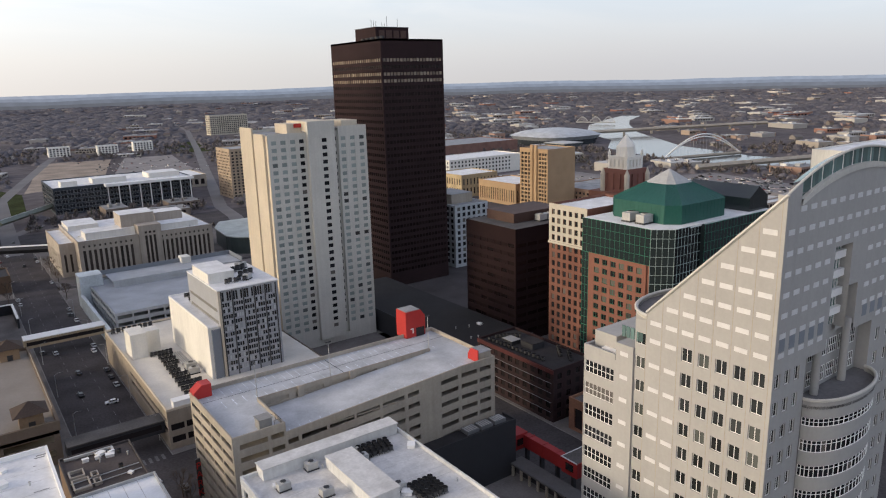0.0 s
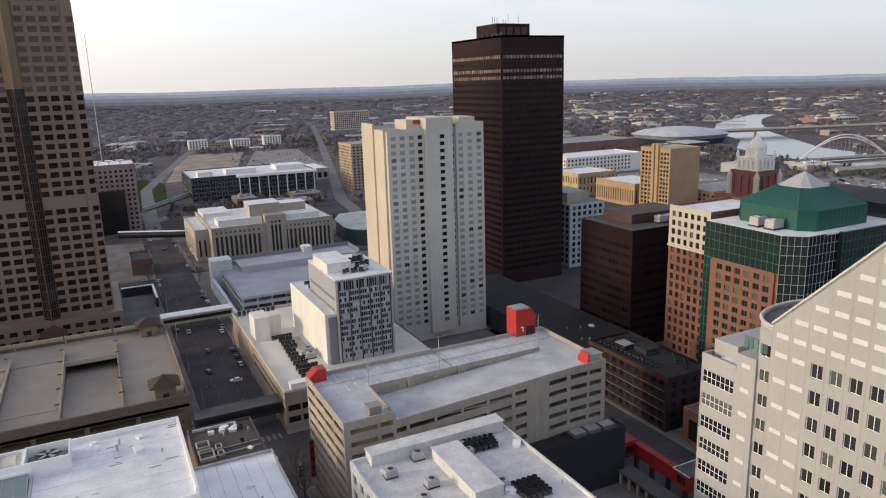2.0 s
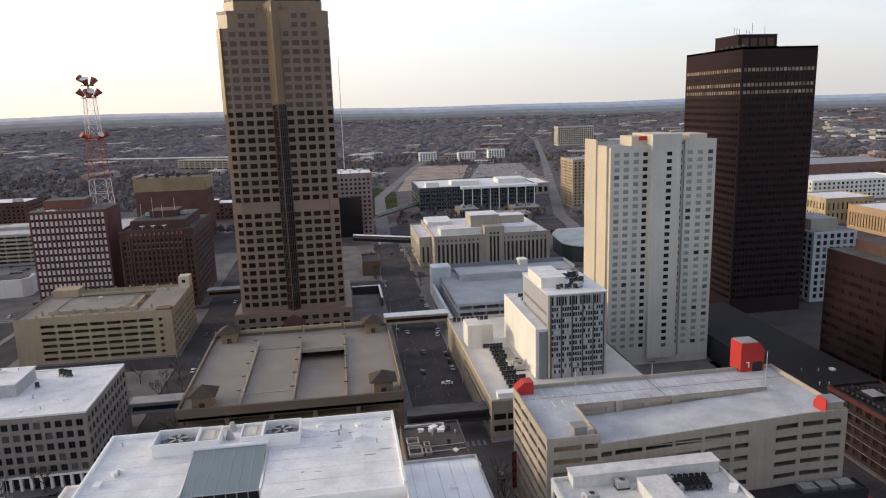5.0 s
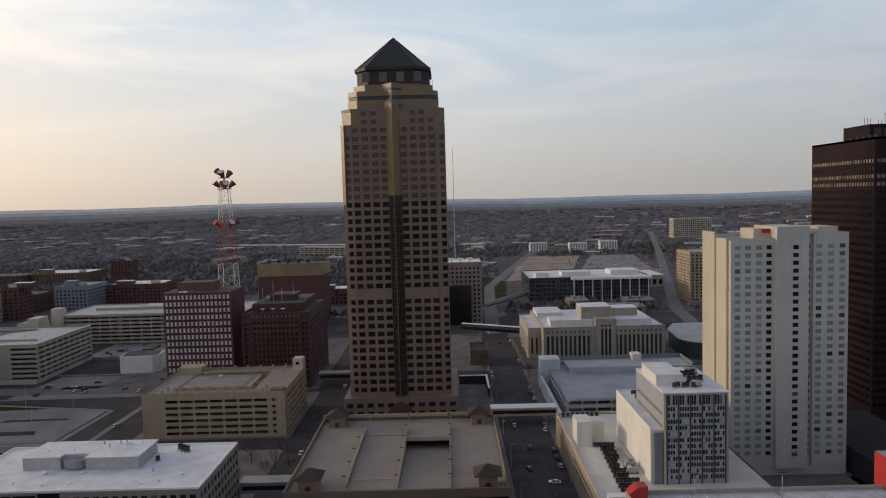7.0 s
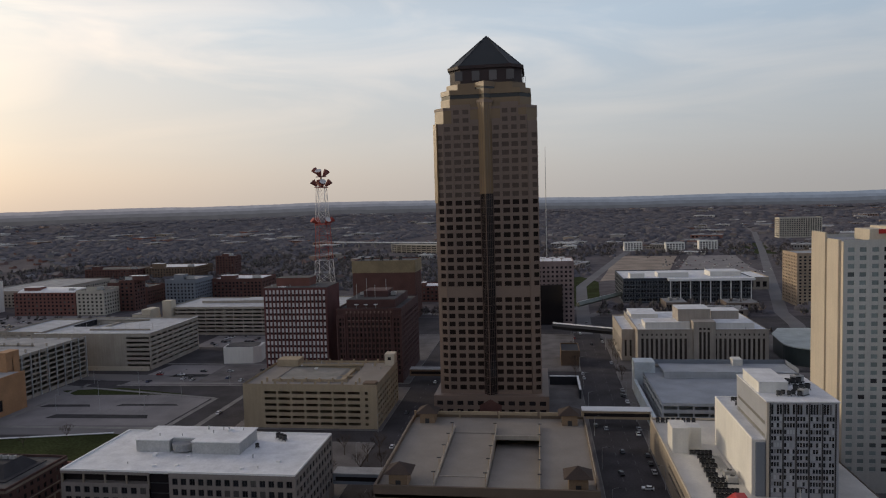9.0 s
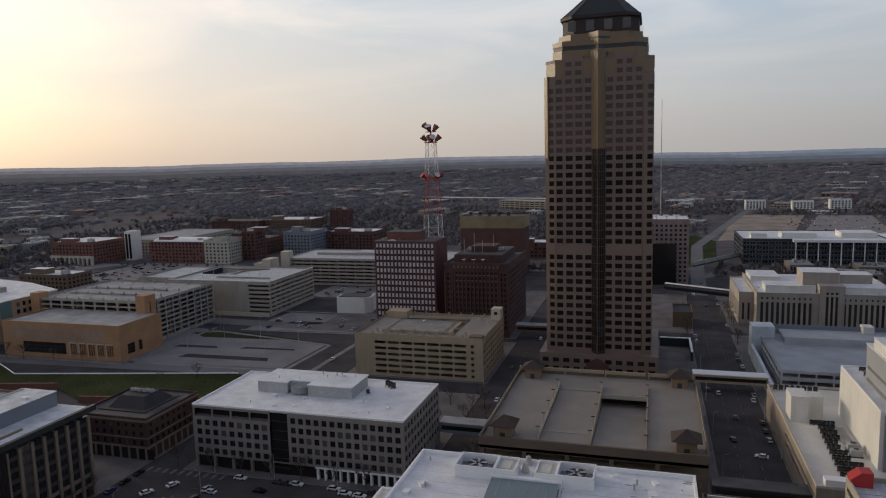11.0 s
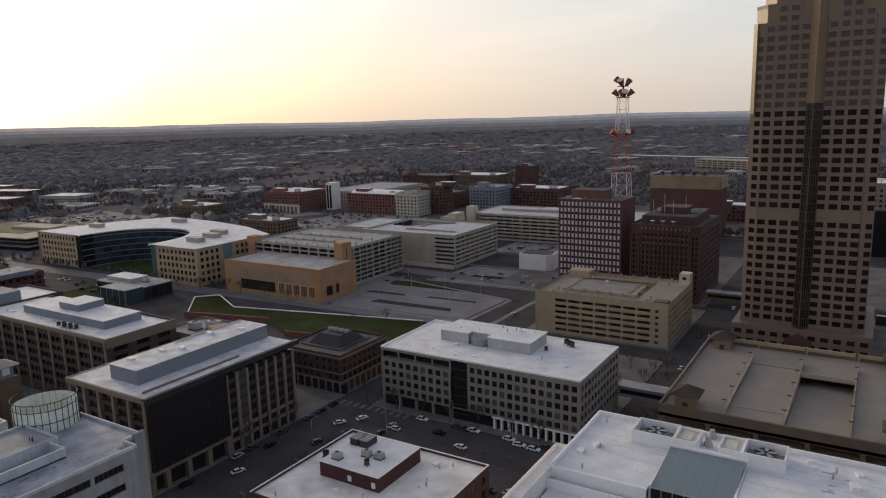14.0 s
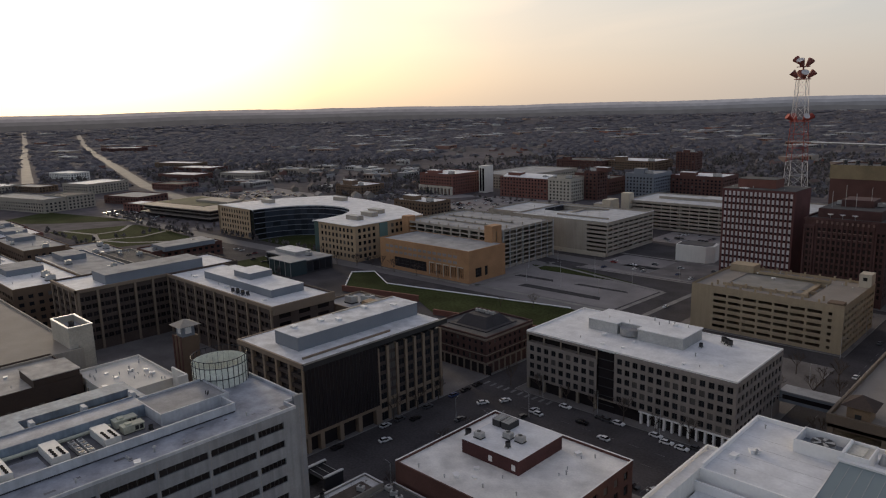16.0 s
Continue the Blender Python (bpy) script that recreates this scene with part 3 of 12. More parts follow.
def garage_body(t, x0, x1, y0, y1, z1, levels, pitch, slot, cols, wall, floor_mat, first=None, thick=0.3):
    """Open parking levels: walls with real slots and a floor slab at every level."""
    top = first if first is not None else z1 - 1.6
    rows = [(top - k * pitch - slot, top - k * pitch) for k in range(levels) if top - k * pitch - slot > 0.3]
    sh = Shape()
    for key, (p, u, w) in sides(x0, x1, y0, y1).items():
        facade(sh, (*p, 0), u, w, 0, z1, cols.get(key, []), rows if cols.get(key) else [], thick)
    part("wall", sh, wall, t)
    for k, (za, zb) in enumerate(rows):
        part("floor_slab", Shape().box(x0 + thick, x1 - thick, y0 + thick, y1 - thick, za - 1.0, za - 0.7), floor_mat, t)
    # inner cores and columns that block the view through
    s = Shape()
    s.box(x0 + (x1 - x0) * 0.3, x0 + (x1 - x0) * 0.33, y0 + 6, y1 - 6, 0, z1 - 2).box(x0 + (x1 - x0) * 0.66, x0 + (x1 - x0) * 0.69, y0 + 6, y1 - 6, 0, z1 - 2)
    s.box(x0 + 6, x1 - 6, (y0 + y1) / 2 - 0.3, (y0 + y1) / 2 + 0.3, 0, z1 - 2)
    part("inner_wall", s, wall, t)


# ---- garage with red corner boxes ----
def red_corner_garage():
    x0, x1, y0, y1, z = 43, 118, 142, 173, 35
    t = thing("parking_garage", 80, 157, 0, "beige concrete parking garage with open levels and red corner panels", "parking garage")
    south = [(1.6 + k * 7.35, 1.6 + k * 7.35 + 6.6) for k in range(6)] + [(46.0, 49.5)] + [(56.5, 62.2), (63.3, 68.8), (69.6, 73.6)]
    west = [(1.2 + k * 7.4, 1.2 + k * 7.4 + 6.7) for k in range(4)]
    rows_top = z - 2.1
    rows = [(rows_top - k * 3.2 - 1.25, rows_top - k * 3.2) for k in range(10)]
    for key, (p, u, w) in sides(x0, x1, y0, y1).items():
        if key == "S":
            continue
        sh = Shape()
        cols = west if key in "WE" else []
        facade(sh, (*p, 0), u, w, 0, z, cols, rows if cols else [], 0.35)
        part("wall", sh, GREY_CONC, t)
    # south side: level ends, and between them a stretch that follows the ramp
    xa, xb, drop = 55.5, 105.6, 2.5
    for a, b, low in ((x0, xa, 0.0), (xa, xb, drop), (xb, x1, 0.0)):
        sh = Shape()
        cols = [(max(c, a - x0 + 0.4) - (a - x0), min(d, b - x0 - 0.4) - (a - x0)) for c, d in south if d > a - x0 + 2.0 and c < b - x0 - 2.0]
        facade(sh, (a, y0, 0), (1, 0), b - a, 0, z - low, cols, [(c - low, d - low) for c, d in rows[:9]], 0.35)
        if low:
            sh.v = [(q[0], q[1], q[2] + low * (q[0] - a) / (b - a) * min(1.0, q[2] / 8.0)) for q in sh.v]
        part("wall", sh, GREY_CONC, t)
    e = 0.03
    rim = Shape().box(x0 - e, xa, y0 - e, y0 + 0.35, z - 1.3, z + 0.05).box(xb, x1 + e, y0 - e, y0 + 0.35, z - 1.3, z + 0.05).box(x0 - e, x1 + e, y1 - 0.35, y1 + e, z - 1.3, z + 0.05)
    rim.box(x0 - e, x0 + 0.35, y0 + 0.35, y1 - 0.35, z - 1.3, z + 0.05).box(x1 - 0.35, x1 + e, y0 + 0.35, y1 - 0.35, z - 1.3, z + 0.05)
    rim.poly([(xa, y0, z - drop), (xb, y0, z), (xb, y0 + 0.35, z), (xa, y0 + 0.35, z - drop)])
    rim.poly([(xb, y0 + 0.35, z - 1.6), (xa, y0 + 0.35, z - drop - 1.6), (xa, y0 + 0.35, z - drop), (xb, y0 + 0.35, z)])
    rim.poly([(xa, y0, z - 4.5), (xa, y0 + 0.35, z - 4.5), (xa, y0 + 0.35, z), (xa, y0, z)])
    part("parapet", rim, GREY_CONC, t)
    for k in range(1, 10):
        part("floor_slab", Shape().box(x0 + 0.36, x1 - 0.36, y0 + 0.36, y1 - 0.36, z - 1.3 - 3.2 * k, z - 1.0 - 3.2 * k), GREY_CONC, t)
    s = Shape().box(x0 + 14, x1 - 8, 157.2, 157.7, 0, z - 5).box(64, 64.5, 148, 168, 0, z - 5).box(95, 95.5, 148, 168, 0, z - 5)
    part("inner_wall", s, GREY_CONC, t)
    # top deck: level along the back and the west end, ramp in front
    dk = Shape().box(x0 + 0.36, x1 - 0.36, 159.2, y1 - 0.36, z - 1.3, z - 1.0).box(x0 + 0.36, 55.5, y0 + 0.36, 159.2, z - 1.3, z - 1.0)
    part("deck", dk, DECK, t)
    rp = Shape()
    a, b, c, d = 55.5, x1 - 0.36, y0 + 0.36, 158.3
    rp.poly([(a, c, z - 3.4), (b - 12, c, z - 1.0), (b - 12, d, z - 1.0), (a, d, z - 3.4)])
    rp.poly([(b - 12, c, z - 1.0), (b, c, z - 1.0), (b, d + 0.9, z - 1.0), (b - 12, d + 0.9, z - 1.0)])
    part("ramp", rp, DECK, t)
    w = Shape()
    facade(w, (55.6, 158.6, 0), (1, 0), 52, z - 4.2, z - 0.2, [(2, 8), (10, 18), (19.5, 26), (28, 34)], [(z - 2.6, z - 1.4)], 0.4)
    w.box(55.6, 107.6, 159.0, 159.2, z - 4.2, z - 0.2)
    w.box(55.3, 55.7, y0 + 0.4, 158.6, z - 4.2, z - 0.2)
    for xx in (66.0, 81.0):
        w.box(xx, xx + 1.6, 158.0, 158.6, z - 4.0, z + 0.1)
    part("ramp_wall", w, GREY_CONC, t)
    # expansion joints and bay lines
    part("deck_joint", Shape().box(80.5, 80.75, 159.3, y1 - 0.5, z - 1.0, z - 0.988), DARK_METAL, t)
    part("deck_joint", Shape().box(x0 + 0.5, x1 - 0.5, 166.0, 166.16, z - 1.0, z - 0.986), DARK_METAL, t)
    for k in range(34):
        part("bay_line", Shape().box(46 + k * 2.05, 46.14 + k * 2.05, 167.2, y1 - 0.8, z - 1.0, z - 0.99), DECK_LINE, t)
    for k in range(24):
        part("bay_line", Shape().box(48 + k * 2.7, 48.16 + k * 2.7, 160.2, 164.4, z - 1.0, z - 0.99), DECK_LINE, t)
    for k in range(20):
        xx = 57 + k * 2.7
        zz = min(z - 1.0, z - 3.4 + (xx - 55.5) / 50.1 * 2.4)
        q = Shape()
        q.poly([(xx, y0 + 0.8, zz + 0.02), (xx + 0.14, y0 + 0.8, zz + 0.02), (xx + 0.9, y0 + 5.5, zz + 0.02), (xx + 0.76, y0 + 5.5, zz + 0.02)])
        part("bay_line", q, DECK_LINE, t)
    # corner boxes
    box = Shape()
    pts = [(0, 0), (7.0, 0), (7.0, 6.2), (5.4, 8.3), (0, 8.3)]
    for yy, flip in ((171.2, False), (176.6, True)):
        loop = [(107.6 + px, yy, z - 1.0 + pz) for px, pz in pts]
        box.poly(loop[::-1] if flip else loop)
    for (pa, za), (pb, zb) in zip(pts, pts[1:] + pts[:1]):
        box.poly([(107.6 + pa, 171.2, z - 1 + za), (107.6 + pa, 176.6, z - 1 + za), (107.6 + pb, 176.6, z - 1 + zb), (107.6 + pb, 171.2, z - 1 + zb)])
    stair = part("stair_box", box, RED_PANEL, t, "bright red metal stair box with a bevelled top corner")
    part("door", Shape().box(111.2, 114.2, 171.1, 171.25, z - 1.0, z + 1.8), BLACK_GLASS, stair, "dark doorway")
    part("roof_cover", Shape().box(107.9, 112.8, 171.5, 176.3, z + 7.3, z + 7.5), GREY_ROOF, stair, "grey flat roof")
    num = Shape().box(109.2, 110.2, 171.1, 171.2, z + 1.6, z + 1.9).box(109.9, 110.2, 171.1, 171.2, z + 0.3, z + 1.6)
    part("level_mark", num, WHITE_TRIM, stair, "white figure seven")
    c = Shape()
    for pa, pb in ((169.3, 172.8),):
        side = [(43.1, z - 1), (47.6, z - 1), (47.6, z + 2.4), (45.2, z + 2.4), (43.1, z + 0.7)]
        c.poly([(q, pa, h_) for q, h_ in side])
        c.poly([(q, pb, h_) for q, h_ in side][::-1])
        for (qa, ha), (qb, hb) in zip(side, side[1:] + side[:1]):
            c.poly([(qa, pa, ha), (qa, pb, ha), (qb, pb, hb), (qb, pa, hb)])
    part("corner_panel", c, RED_PANEL, t, "red corner panel")
    e = Shape()
    rim = [(142.9, z - 1), (147.4, z - 1), (147.4, z + 0.6), (145.9, z + 2.5), (142.9, z + 2.5)]
    for xx, step in ((112.7, -1), (113.0, 1)):
        e.poly([(xx, a_, b_) for a_, b_ in rim][::step])
    for (a_, b_), (c_, d_) in zip(rim, rim[1:] + rim[:1]):
        e.poly([(112.7, a_, b_), (113.0, a_, b_), (113.0, c_, d_), (112.7, c_, d_)])
    part("corner_panel", e, RED_PANEL, t, "red corner panel with a cut edge")
    part("corner_house", Shape().box(113.0, 117.4, 143.0, 147.2, z - 1, z + 1.6), GREY_CONC, t)
    part("corner_cap", Shape().box(113.2, 117.6, 142.8, 147.6, z + 1.6, z + 1.75), GREY_ROOF, t)
    k = Shape().box(50.0, 53.0, 143.6, 146.4, z - 1.0, z + 1.3).box(49.8, 53.2, 143.4, 146.6, z + 1.3, z + 1.5)
    part("kiosk", k, surf("kiosk_grey", (0.25, 0.245, 0.235), 0.8, grain=0.08, stain=0.15), t, "grey concrete stair kiosk")
    r = Shape()
    for xx in (53.4, 55.0):
        r.bar((xx, 143.2, z - 1), (xx, 143.2, z + 0.6), 0.05).bar((xx, 146.5, z - 1), (xx, 146.5, z + 0.6), 0.05)
    r.bar((53.4, 143.2, z + 0.6), (55.0, 143.2, z + 0.6), 0.05).bar((55, 143.2, z + 0.6), (55.0, 146.5, z + 0.6), 0.05).bar((53.4, 146.5, z + 0.6), (55.0, 146.5, z + 0.6), 0.05)
    part("railing", r, DARK_METAL, t)
    for px, py in ((56.0, 160.3), (76.2, 160.0), (108.2, 160.3)):
        lamp = thing("deck_lamp", px, py, z - 1, "slim grey lamp pole on the parking deck", "lamp", "parking deck lamps")
        part("pole", Shape().tube(px, py, 0.12, 0.08, z - 1, z + 9.0, 8), METAL, lamp)
        part("head", Shape().box(px - 0.8, px + 0.8, py - 0.18, py + 0.18, z + 9.0, z + 9.2), DARK_METAL, lamp)
    return t


red_corner_garage()
sg = thing("parking_sign", 42.3, 168.6, 0, "tall red vertical sign with glowing letters beside the garage", "sign")
part("board", Shape().box(41.4, 42.6, 168.5, 168.9, 8.0, 18.5), DARK_METAL, sg)
for i, ch in enumerate("PARK"):
    cu = bpy.data.curves.new("letter", "FONT")
    cu.body, cu.size, cu.align_x, cu.extrude = ch, 2.6, "CENTER", 0.04
    lo = new("letter", cu)
    lo.matrix_basis = pose(42.0, 168.4, 15.8 - i * 2.45, 90, 0, 0)
    dg = bpy.context.evaluated_depsgraph_get()
    me = bpy.data.meshes.new_from_object(lo.evaluated_get(dg))
    me.transform(lo.matrix_basis)
    bpy.data.objects.remove(lo)
    me.materials.clear()
    me.materials.append(RED_PANEL)
    part("letter", me, None, sg, "red letter " + ch)

# low dark building beside the garage
lb = thing("low_dark_building", 104, 139, 0, "low dark-walled building with a flat roof against the garage", "building")
part("wall", Shape().box(80, 120.6, 136.8, 141.9, 0, 16.4), CHARCOAL, lb)
part("roof", Shape().box(80.3, 120.4, 137.1, 141.9, 16.4, 16.5), surf("black_tar_roof", (0.022, 0.021, 0.023), 0.9, grain=0.15, stain=0.3, stain_m=4), lb)
part("parapet", Shape().box(80, 120.6, 136.5, 136.8, 0, 17.1).box(120.6, 120.9, 136.5, 141.9, 0, 17.1), CHARCOAL, lb)
for k in range(3):
    un = thing("flat_chiller", 107 + k * 4.8, 139.6, 16.5, "low dark grey louvred chiller on a roof strip", "chiller", "flat chillers")
    part("casing", Shape().box(105.0 + k * 4.8, 109.0 + k * 4.8, 138.0, 141.2, 16.5, 17.5), surf("chiller_grey", (0.16, 0.165, 0.17), 0.6), un)
    for q in range(5):
        part("louvre", Shape().box(105.2 + k * 4.8 + q * 0.76, 105.6 + k * 4.8 + q * 0.76, 138.2, 141.0, 17.5, 17.62), METAL, un)


# ---- hotel ----
def hotel():
    t = thing("hotel_tower", 128, 278, 0, "tall pale concrete slab hotel with rows of small windows", "hotel")
    rows = [(8.2 + k * 2.93, 9.8 + k * 2.93) for k in range(28)]
    sh = Shape()
    # west block end, front blocks, raised middle pier
    todo = []

    def face(p, u, w, z0, z1, cols, rws, keep=True):
        got = facade(sh, (*p, 0), u, w, z0, z1, cols, rws, 0.22)
        if keep:
            todo.append((p, u, got))

    sh.box(105.9, 150.2, 264.3, 292, 0.0, 3.6)
    face((106, 264), (1, 0), 16.2, 3.6, 91.6, [(1.3, 3.5), (5.2, 7.4), (9.3, 11.5), (13.2, 15.2)], rows)
    face((122.2, 264), (0, -1), 2.0, 3.6, 95.8, [], [])
    face((122.2, 262), (1, 0), 12.0, 3.6, 95.8, [(6.0, 8.2)], rows)
    face((134.2, 262), (0, 1), 3.2, 3.6, 95.8, [], [])
    face((134.2, 265.2), (1, 0), 2.6, 3.6, 92.0, [(0.5, 2.1)], rows)
    face((136.8, 265.2), (0, -1), 1.2, 3.6, 93.2, [], [])
    face((136.8, 264), (1, 0), 13.2, 3.6, 93.2, [(1.0, 3.2), (5.4, 7.6), (9.8, 12.0)], rows)
    face((150, 264), (0, 1), 28, 3.6, 93.2, [], [])
    face((150, 292), (-1, 0), 44, 3.6, 92, [], [])
    part("wall", sh, PALE, t)
    # west end: two tall piers with a recess between; warm sunlight is in their cream colour
    part("end_pier", Shape().box(104.9, 105.99, 266.0, 275.5, 0, 91.6), CREAM, t, "concrete end wall pier, cream with warm sunlight in the colour")
    part("end_pier", Shape().box(105.2, 105.99, 278.6, 291.8, 0, 93.6), CREAM, t, "concrete end wall pier, cream with warm sunlight in the colour")
    part("end_wall", Shape().box(105.8, 105.98, 264.0, 292.0, 0, 91.0), CREAM, t)
    rf = Shape().box(106, 122.2, 264.3, 291.7, 90.5, 90.9).box(122.2, 136.8, 265.2, 291.7, 91.5, 91.9).box(136.8, 149.7, 264.3, 291.7, 92.0, 92.4)
    part("roof", rf, GREY_ROOF, t)
    core = Shape().box(122.21, 134.19, 262.05, 282, 90, 95.8).box(116, 122.2, 268, 280, 91, 95.0)
    part("lift_core", core, CREAM, t)
    part("roof_block", Shape().box(140.5, 148, 268, 282, 92.4, 95.2), CREAM, t)
    part("sign", Shape().box(119.0, 123.6, 267.6, 267.9, 93.4, 95.0), RED_PANEL, t, "small red sign band")
    for p, u, got in todo:
        dark = [g for g in got if p[0] in (122.2, 134.2) or g[0] > 13.1]
        glaze(t, p, u, dark, OFFICE_GLASS, None, depth=0.22)
        glaze(t, p, u, [g for g in got if g not in dark], SKY_TONED_GLASS, None, depth=0.22)
    return t


hotel()


# ---- dark steel tower and its annex ----
def steel_tower():
    x0, x1, y0, y1, z = 193, 232, 320, 375, 132
    t = thing("steel_office_tower", 212, 347, 0, "very tall dark rust-brown steel office tower with banded windows", "office tower")
    sh = Shape()
    n = 33
    rows = [(8 + k * 3.52, 9.7 + k * 3.52) for k in range(n)]
    todo = []
    for key, (p, u, w) in sides(x0, x1, y0, y1).items():
        cols = spread(0.9, w - 0.9, 24 if w > 45 else 18, 0.86) if key in "SW" else []
        got = facade(sh, (*p, 0), u, w, 0, z, cols, rows if cols else [], 0.35)
        todo.append((p, u, got, rows))
    part("wall", sh, RUST, t)
    part("roof", Shape().box(x0 + 0.5, x1 - 0.5, y0 + 0.5, y1 - 0.5, z - 1.2, z - 1.0), DARK_ROOF, t)
    part("parapet", Shape().box(x0, x1, y0, y0 + 0.5, z - 1, z + 0.02).box(x0, x1, y1 - 0.5, y1, z - 1, z + 0.02).box(x0, x0 + 0.5, y0 + 0.5, y1 - 0.5, z - 1, z + 0.02).box(x1 - 0.5, x1, y0 + 0.5, y1 - 0.5, z - 1, z + 0.02), RUST, t)
    for p, u, got, rws in todo:
        high = [g for g in got if round((g[2] - 8) / 3.52) in (29, 30, 32)]
        glaze(t, p, u, high, LIT_GLASS, None, depth=0.3, most=140)
        glaze(t, p, u, [g for g in got if g not in high], RUST_GLASS, None, depth=0.3, most=140)
    ph = thing("rooftop_plant", 212, 350, z, "dark plant block with masts on the steel tower", "plant room")
    part("wall", Shape().box(201, 222, 338, 360, z - 1, z + 7), RUST, ph)
    part("roof", Shape().box(200.8, 222.2, 337.8, 360.2, z + 7, z + 7.3), DARK_METAL, ph)
    for k in range(4):
        part("louvre", Shape().box(203 + k * 4.6, 206.5 + k * 4.6, 337.8, 338, z + 1.5, z + 5.5), RUST_LIGHT, ph)
    for k in range(7):
        xx, yy = 202 + k * 2.7, 339 + (k * 7) % 19
        an = new("mast", Shape().bar((xx, yy, z + 7), (xx, yy, z + 10 + (k * 5) % 4), 0.12).mesh("mast", [DARK_METAL]))
        tagged(an, "thin dark aerial mast on the tower roof", "aerial", "roof aerials")
    for k in range(5):
        condenser(197 + k * 0.9, 325 + k * 6.5, z - 1, 2.2)
    return t


steel_tower()


def annex():
    x0, x1, y0, y1, z = 188, 231, 212, 245, 50
    t = thing("rust_annex", 209, 228, 0, "dark brown low office annex with banded walls and flat roof", "office")
    sh = Shape()
    rows = [(4 + k * 3.8, 5.6 + k * 3.8) for k in range(11)]
    todo = []
    for key, (p, u, w) in sides(x0, x1, y0, y1).items():
        cols = spread(0.6, w - 0.6, 7, 0.9) if key in "SW" else []
        todo.append((p, u, facade(sh, (*p, 0), u, w, 0, z, cols, rows if cols else [], 0.3)))
    # darker copy of rust_steel; the shade on the annex is put into it
    part("wall", sh, surf("annex_rust", (0.021, 0.0118, 0.0125), 0.8, grain=0.10, stain=0.10, spec=0.08), t)
    for p, u, got in todo:
        glaze(t, p, u, got, RUST_GLASS, None, depth=0.28)
    part("roof", Shape().box(x0 + 0.4, x1 - 0.4, y0 + 0.4, y1 - 0.4, z - 0.2, z + 0.03), DARK_ROOF, t)
    penthouse("plant_room", 196, 224, 222, 240, z, z + 4.2, RUST_LIGHT, RUST_LIGHT, "rusty brown plant room on a dark roof")
    air_unit(209, 219, z + 0.03, 0, 2.0)
    air_unit(214, 219, z + 0.03, 0, 2.0)
    return t


annex()

# ---- warm grey tower with the curved top ----
def panel_tower():
    t = thing("curved_top_tower", 122, 65, 0, "warm grey panelled office tower with sloping side and curved top", "office tower")
    X, Y = 100.0, 53.0
    floor_z = [62.6 - 4.7 * k for k in range(13)]
    win_rows = [(z - 1.25, z + 1.25) for z in floor_z]
    sh = Shape()
    # west wall below the slope; u runs towards -Y from y = 77.2
    span = 77.2 - Y
    cols = [(77.2 - c - 1.05, 77.2 - c + 1.05) for c in (68.5, 65.2, 61.9, 58.6, 55.3)]
    got_w = facade(sh, (X, 77.2, 0), (0, -1), span, 0, 65.2, cols, win_rows, 0.3)
    sh.poly([(X, 77.2, 65.2), (X, Y, 65.2), (X, Y, 92.4), (X, 77.2, 68.2)])
    # south wall
    s_cols = [(0.7, 2.3), (3.6, 5.2), (6.5, 8.1)]
    s_cols2 = [(34.6, 36.2), (38.6, 40.2), (41.5, 43.1)]
    got_s = facade(sh, (X, Y, 0), (1, 0), 10, 0, 65.2, s_cols, win_rows, 0.3)
    got_e = facade(sh, (X + 32.5, Y, 0), (1, 0), 12.5, 0, 65.2, [(a - 32.5, b - 32.5) for a, b in s_cols2], win_rows, 0.3)

    def arch(x):
        # lower edge of the glass band
        return 94.8 - 0.0105 * (x - 123.0) ** 2

    def crown(x):
        # outline of the roof
        return 97.85 - 0.0107 * (x - 122.5) ** 2

    def wall_top(x):
        return arch(x) if 103.9 <= x <= 141.1 else crown(x)

    # wall over the loggia, closed by the curve
    for a, b, z in ((100, 103.9, 65.2), (103.9, 110, 65.2), (110, 116.2, 64.4), (116.2, 122.0, 82.0), (122.0, 125.4, 74.5), (125.4, 132.5, 66.0), (132.5, 141.1, 65.2), (141.1, 145, 65.2)):
        n = max(1, int((b - a) / 1.2))
        for k in range(n):
            xa, xb = a + (b - a) * k / n, a + (b - a) * (k + 1) / n
            sh.poly([(xa, Y, z), (xb, Y, z), (xb, Y, wall_top(xb - 0.01)), (xa, Y, wall_top(xa + 0.01))])
    # loggia: recess floor to ceiling
    sh.poly([(110, 55.2, 56.2), (132.5, 55.2, 56.2), (132.5, 55.2, 68), (110, 55.2, 68)])
    sh.poly([(110, 55.3, 56), (132.5, 55.3, 56), (132.5, 55.3, 82.2), (110, 55.3, 82.2)])
    sh.poly([(116.2, 55, 66), (122.0, 55, 66), (122.0, 55, 82.2), (116.2, 55, 82.2)])
    sh.poly([(122.0, 54.5, 66), (125.6, 54.5, 66), (125.6, 54.5, 75), (122.0, 54.5, 75)])
    for a, b, y, z0, z1 in ((122.0, 122.0, 55.3, 67, 82.1), (116.2, 116.2, 55.3, 67, 82.1), (125.4, 125.4, 55.3, 67, 75), (110, 110, 55.2, 56, 68), (132.5, 132.5, 55.2, 56, 68), (116.2, 116.2, 55, 67, 82), (125.6, 125.6, 55, 67, 75)):
        sh.poly([(a, Y, z0), (a, y, z0), (a, y, z1), (a, Y, z1)])
    sh.poly([(110, Y, 64.4), (110, 55.2, 64.4), (116.2, 55.2, 64.4), (116.2, Y, 64.4)])
    sh.poly([(125.4, Y, 66), (125.4, 55.2, 66), (132.5, 55.2, 66), (132.5, Y, 66)])
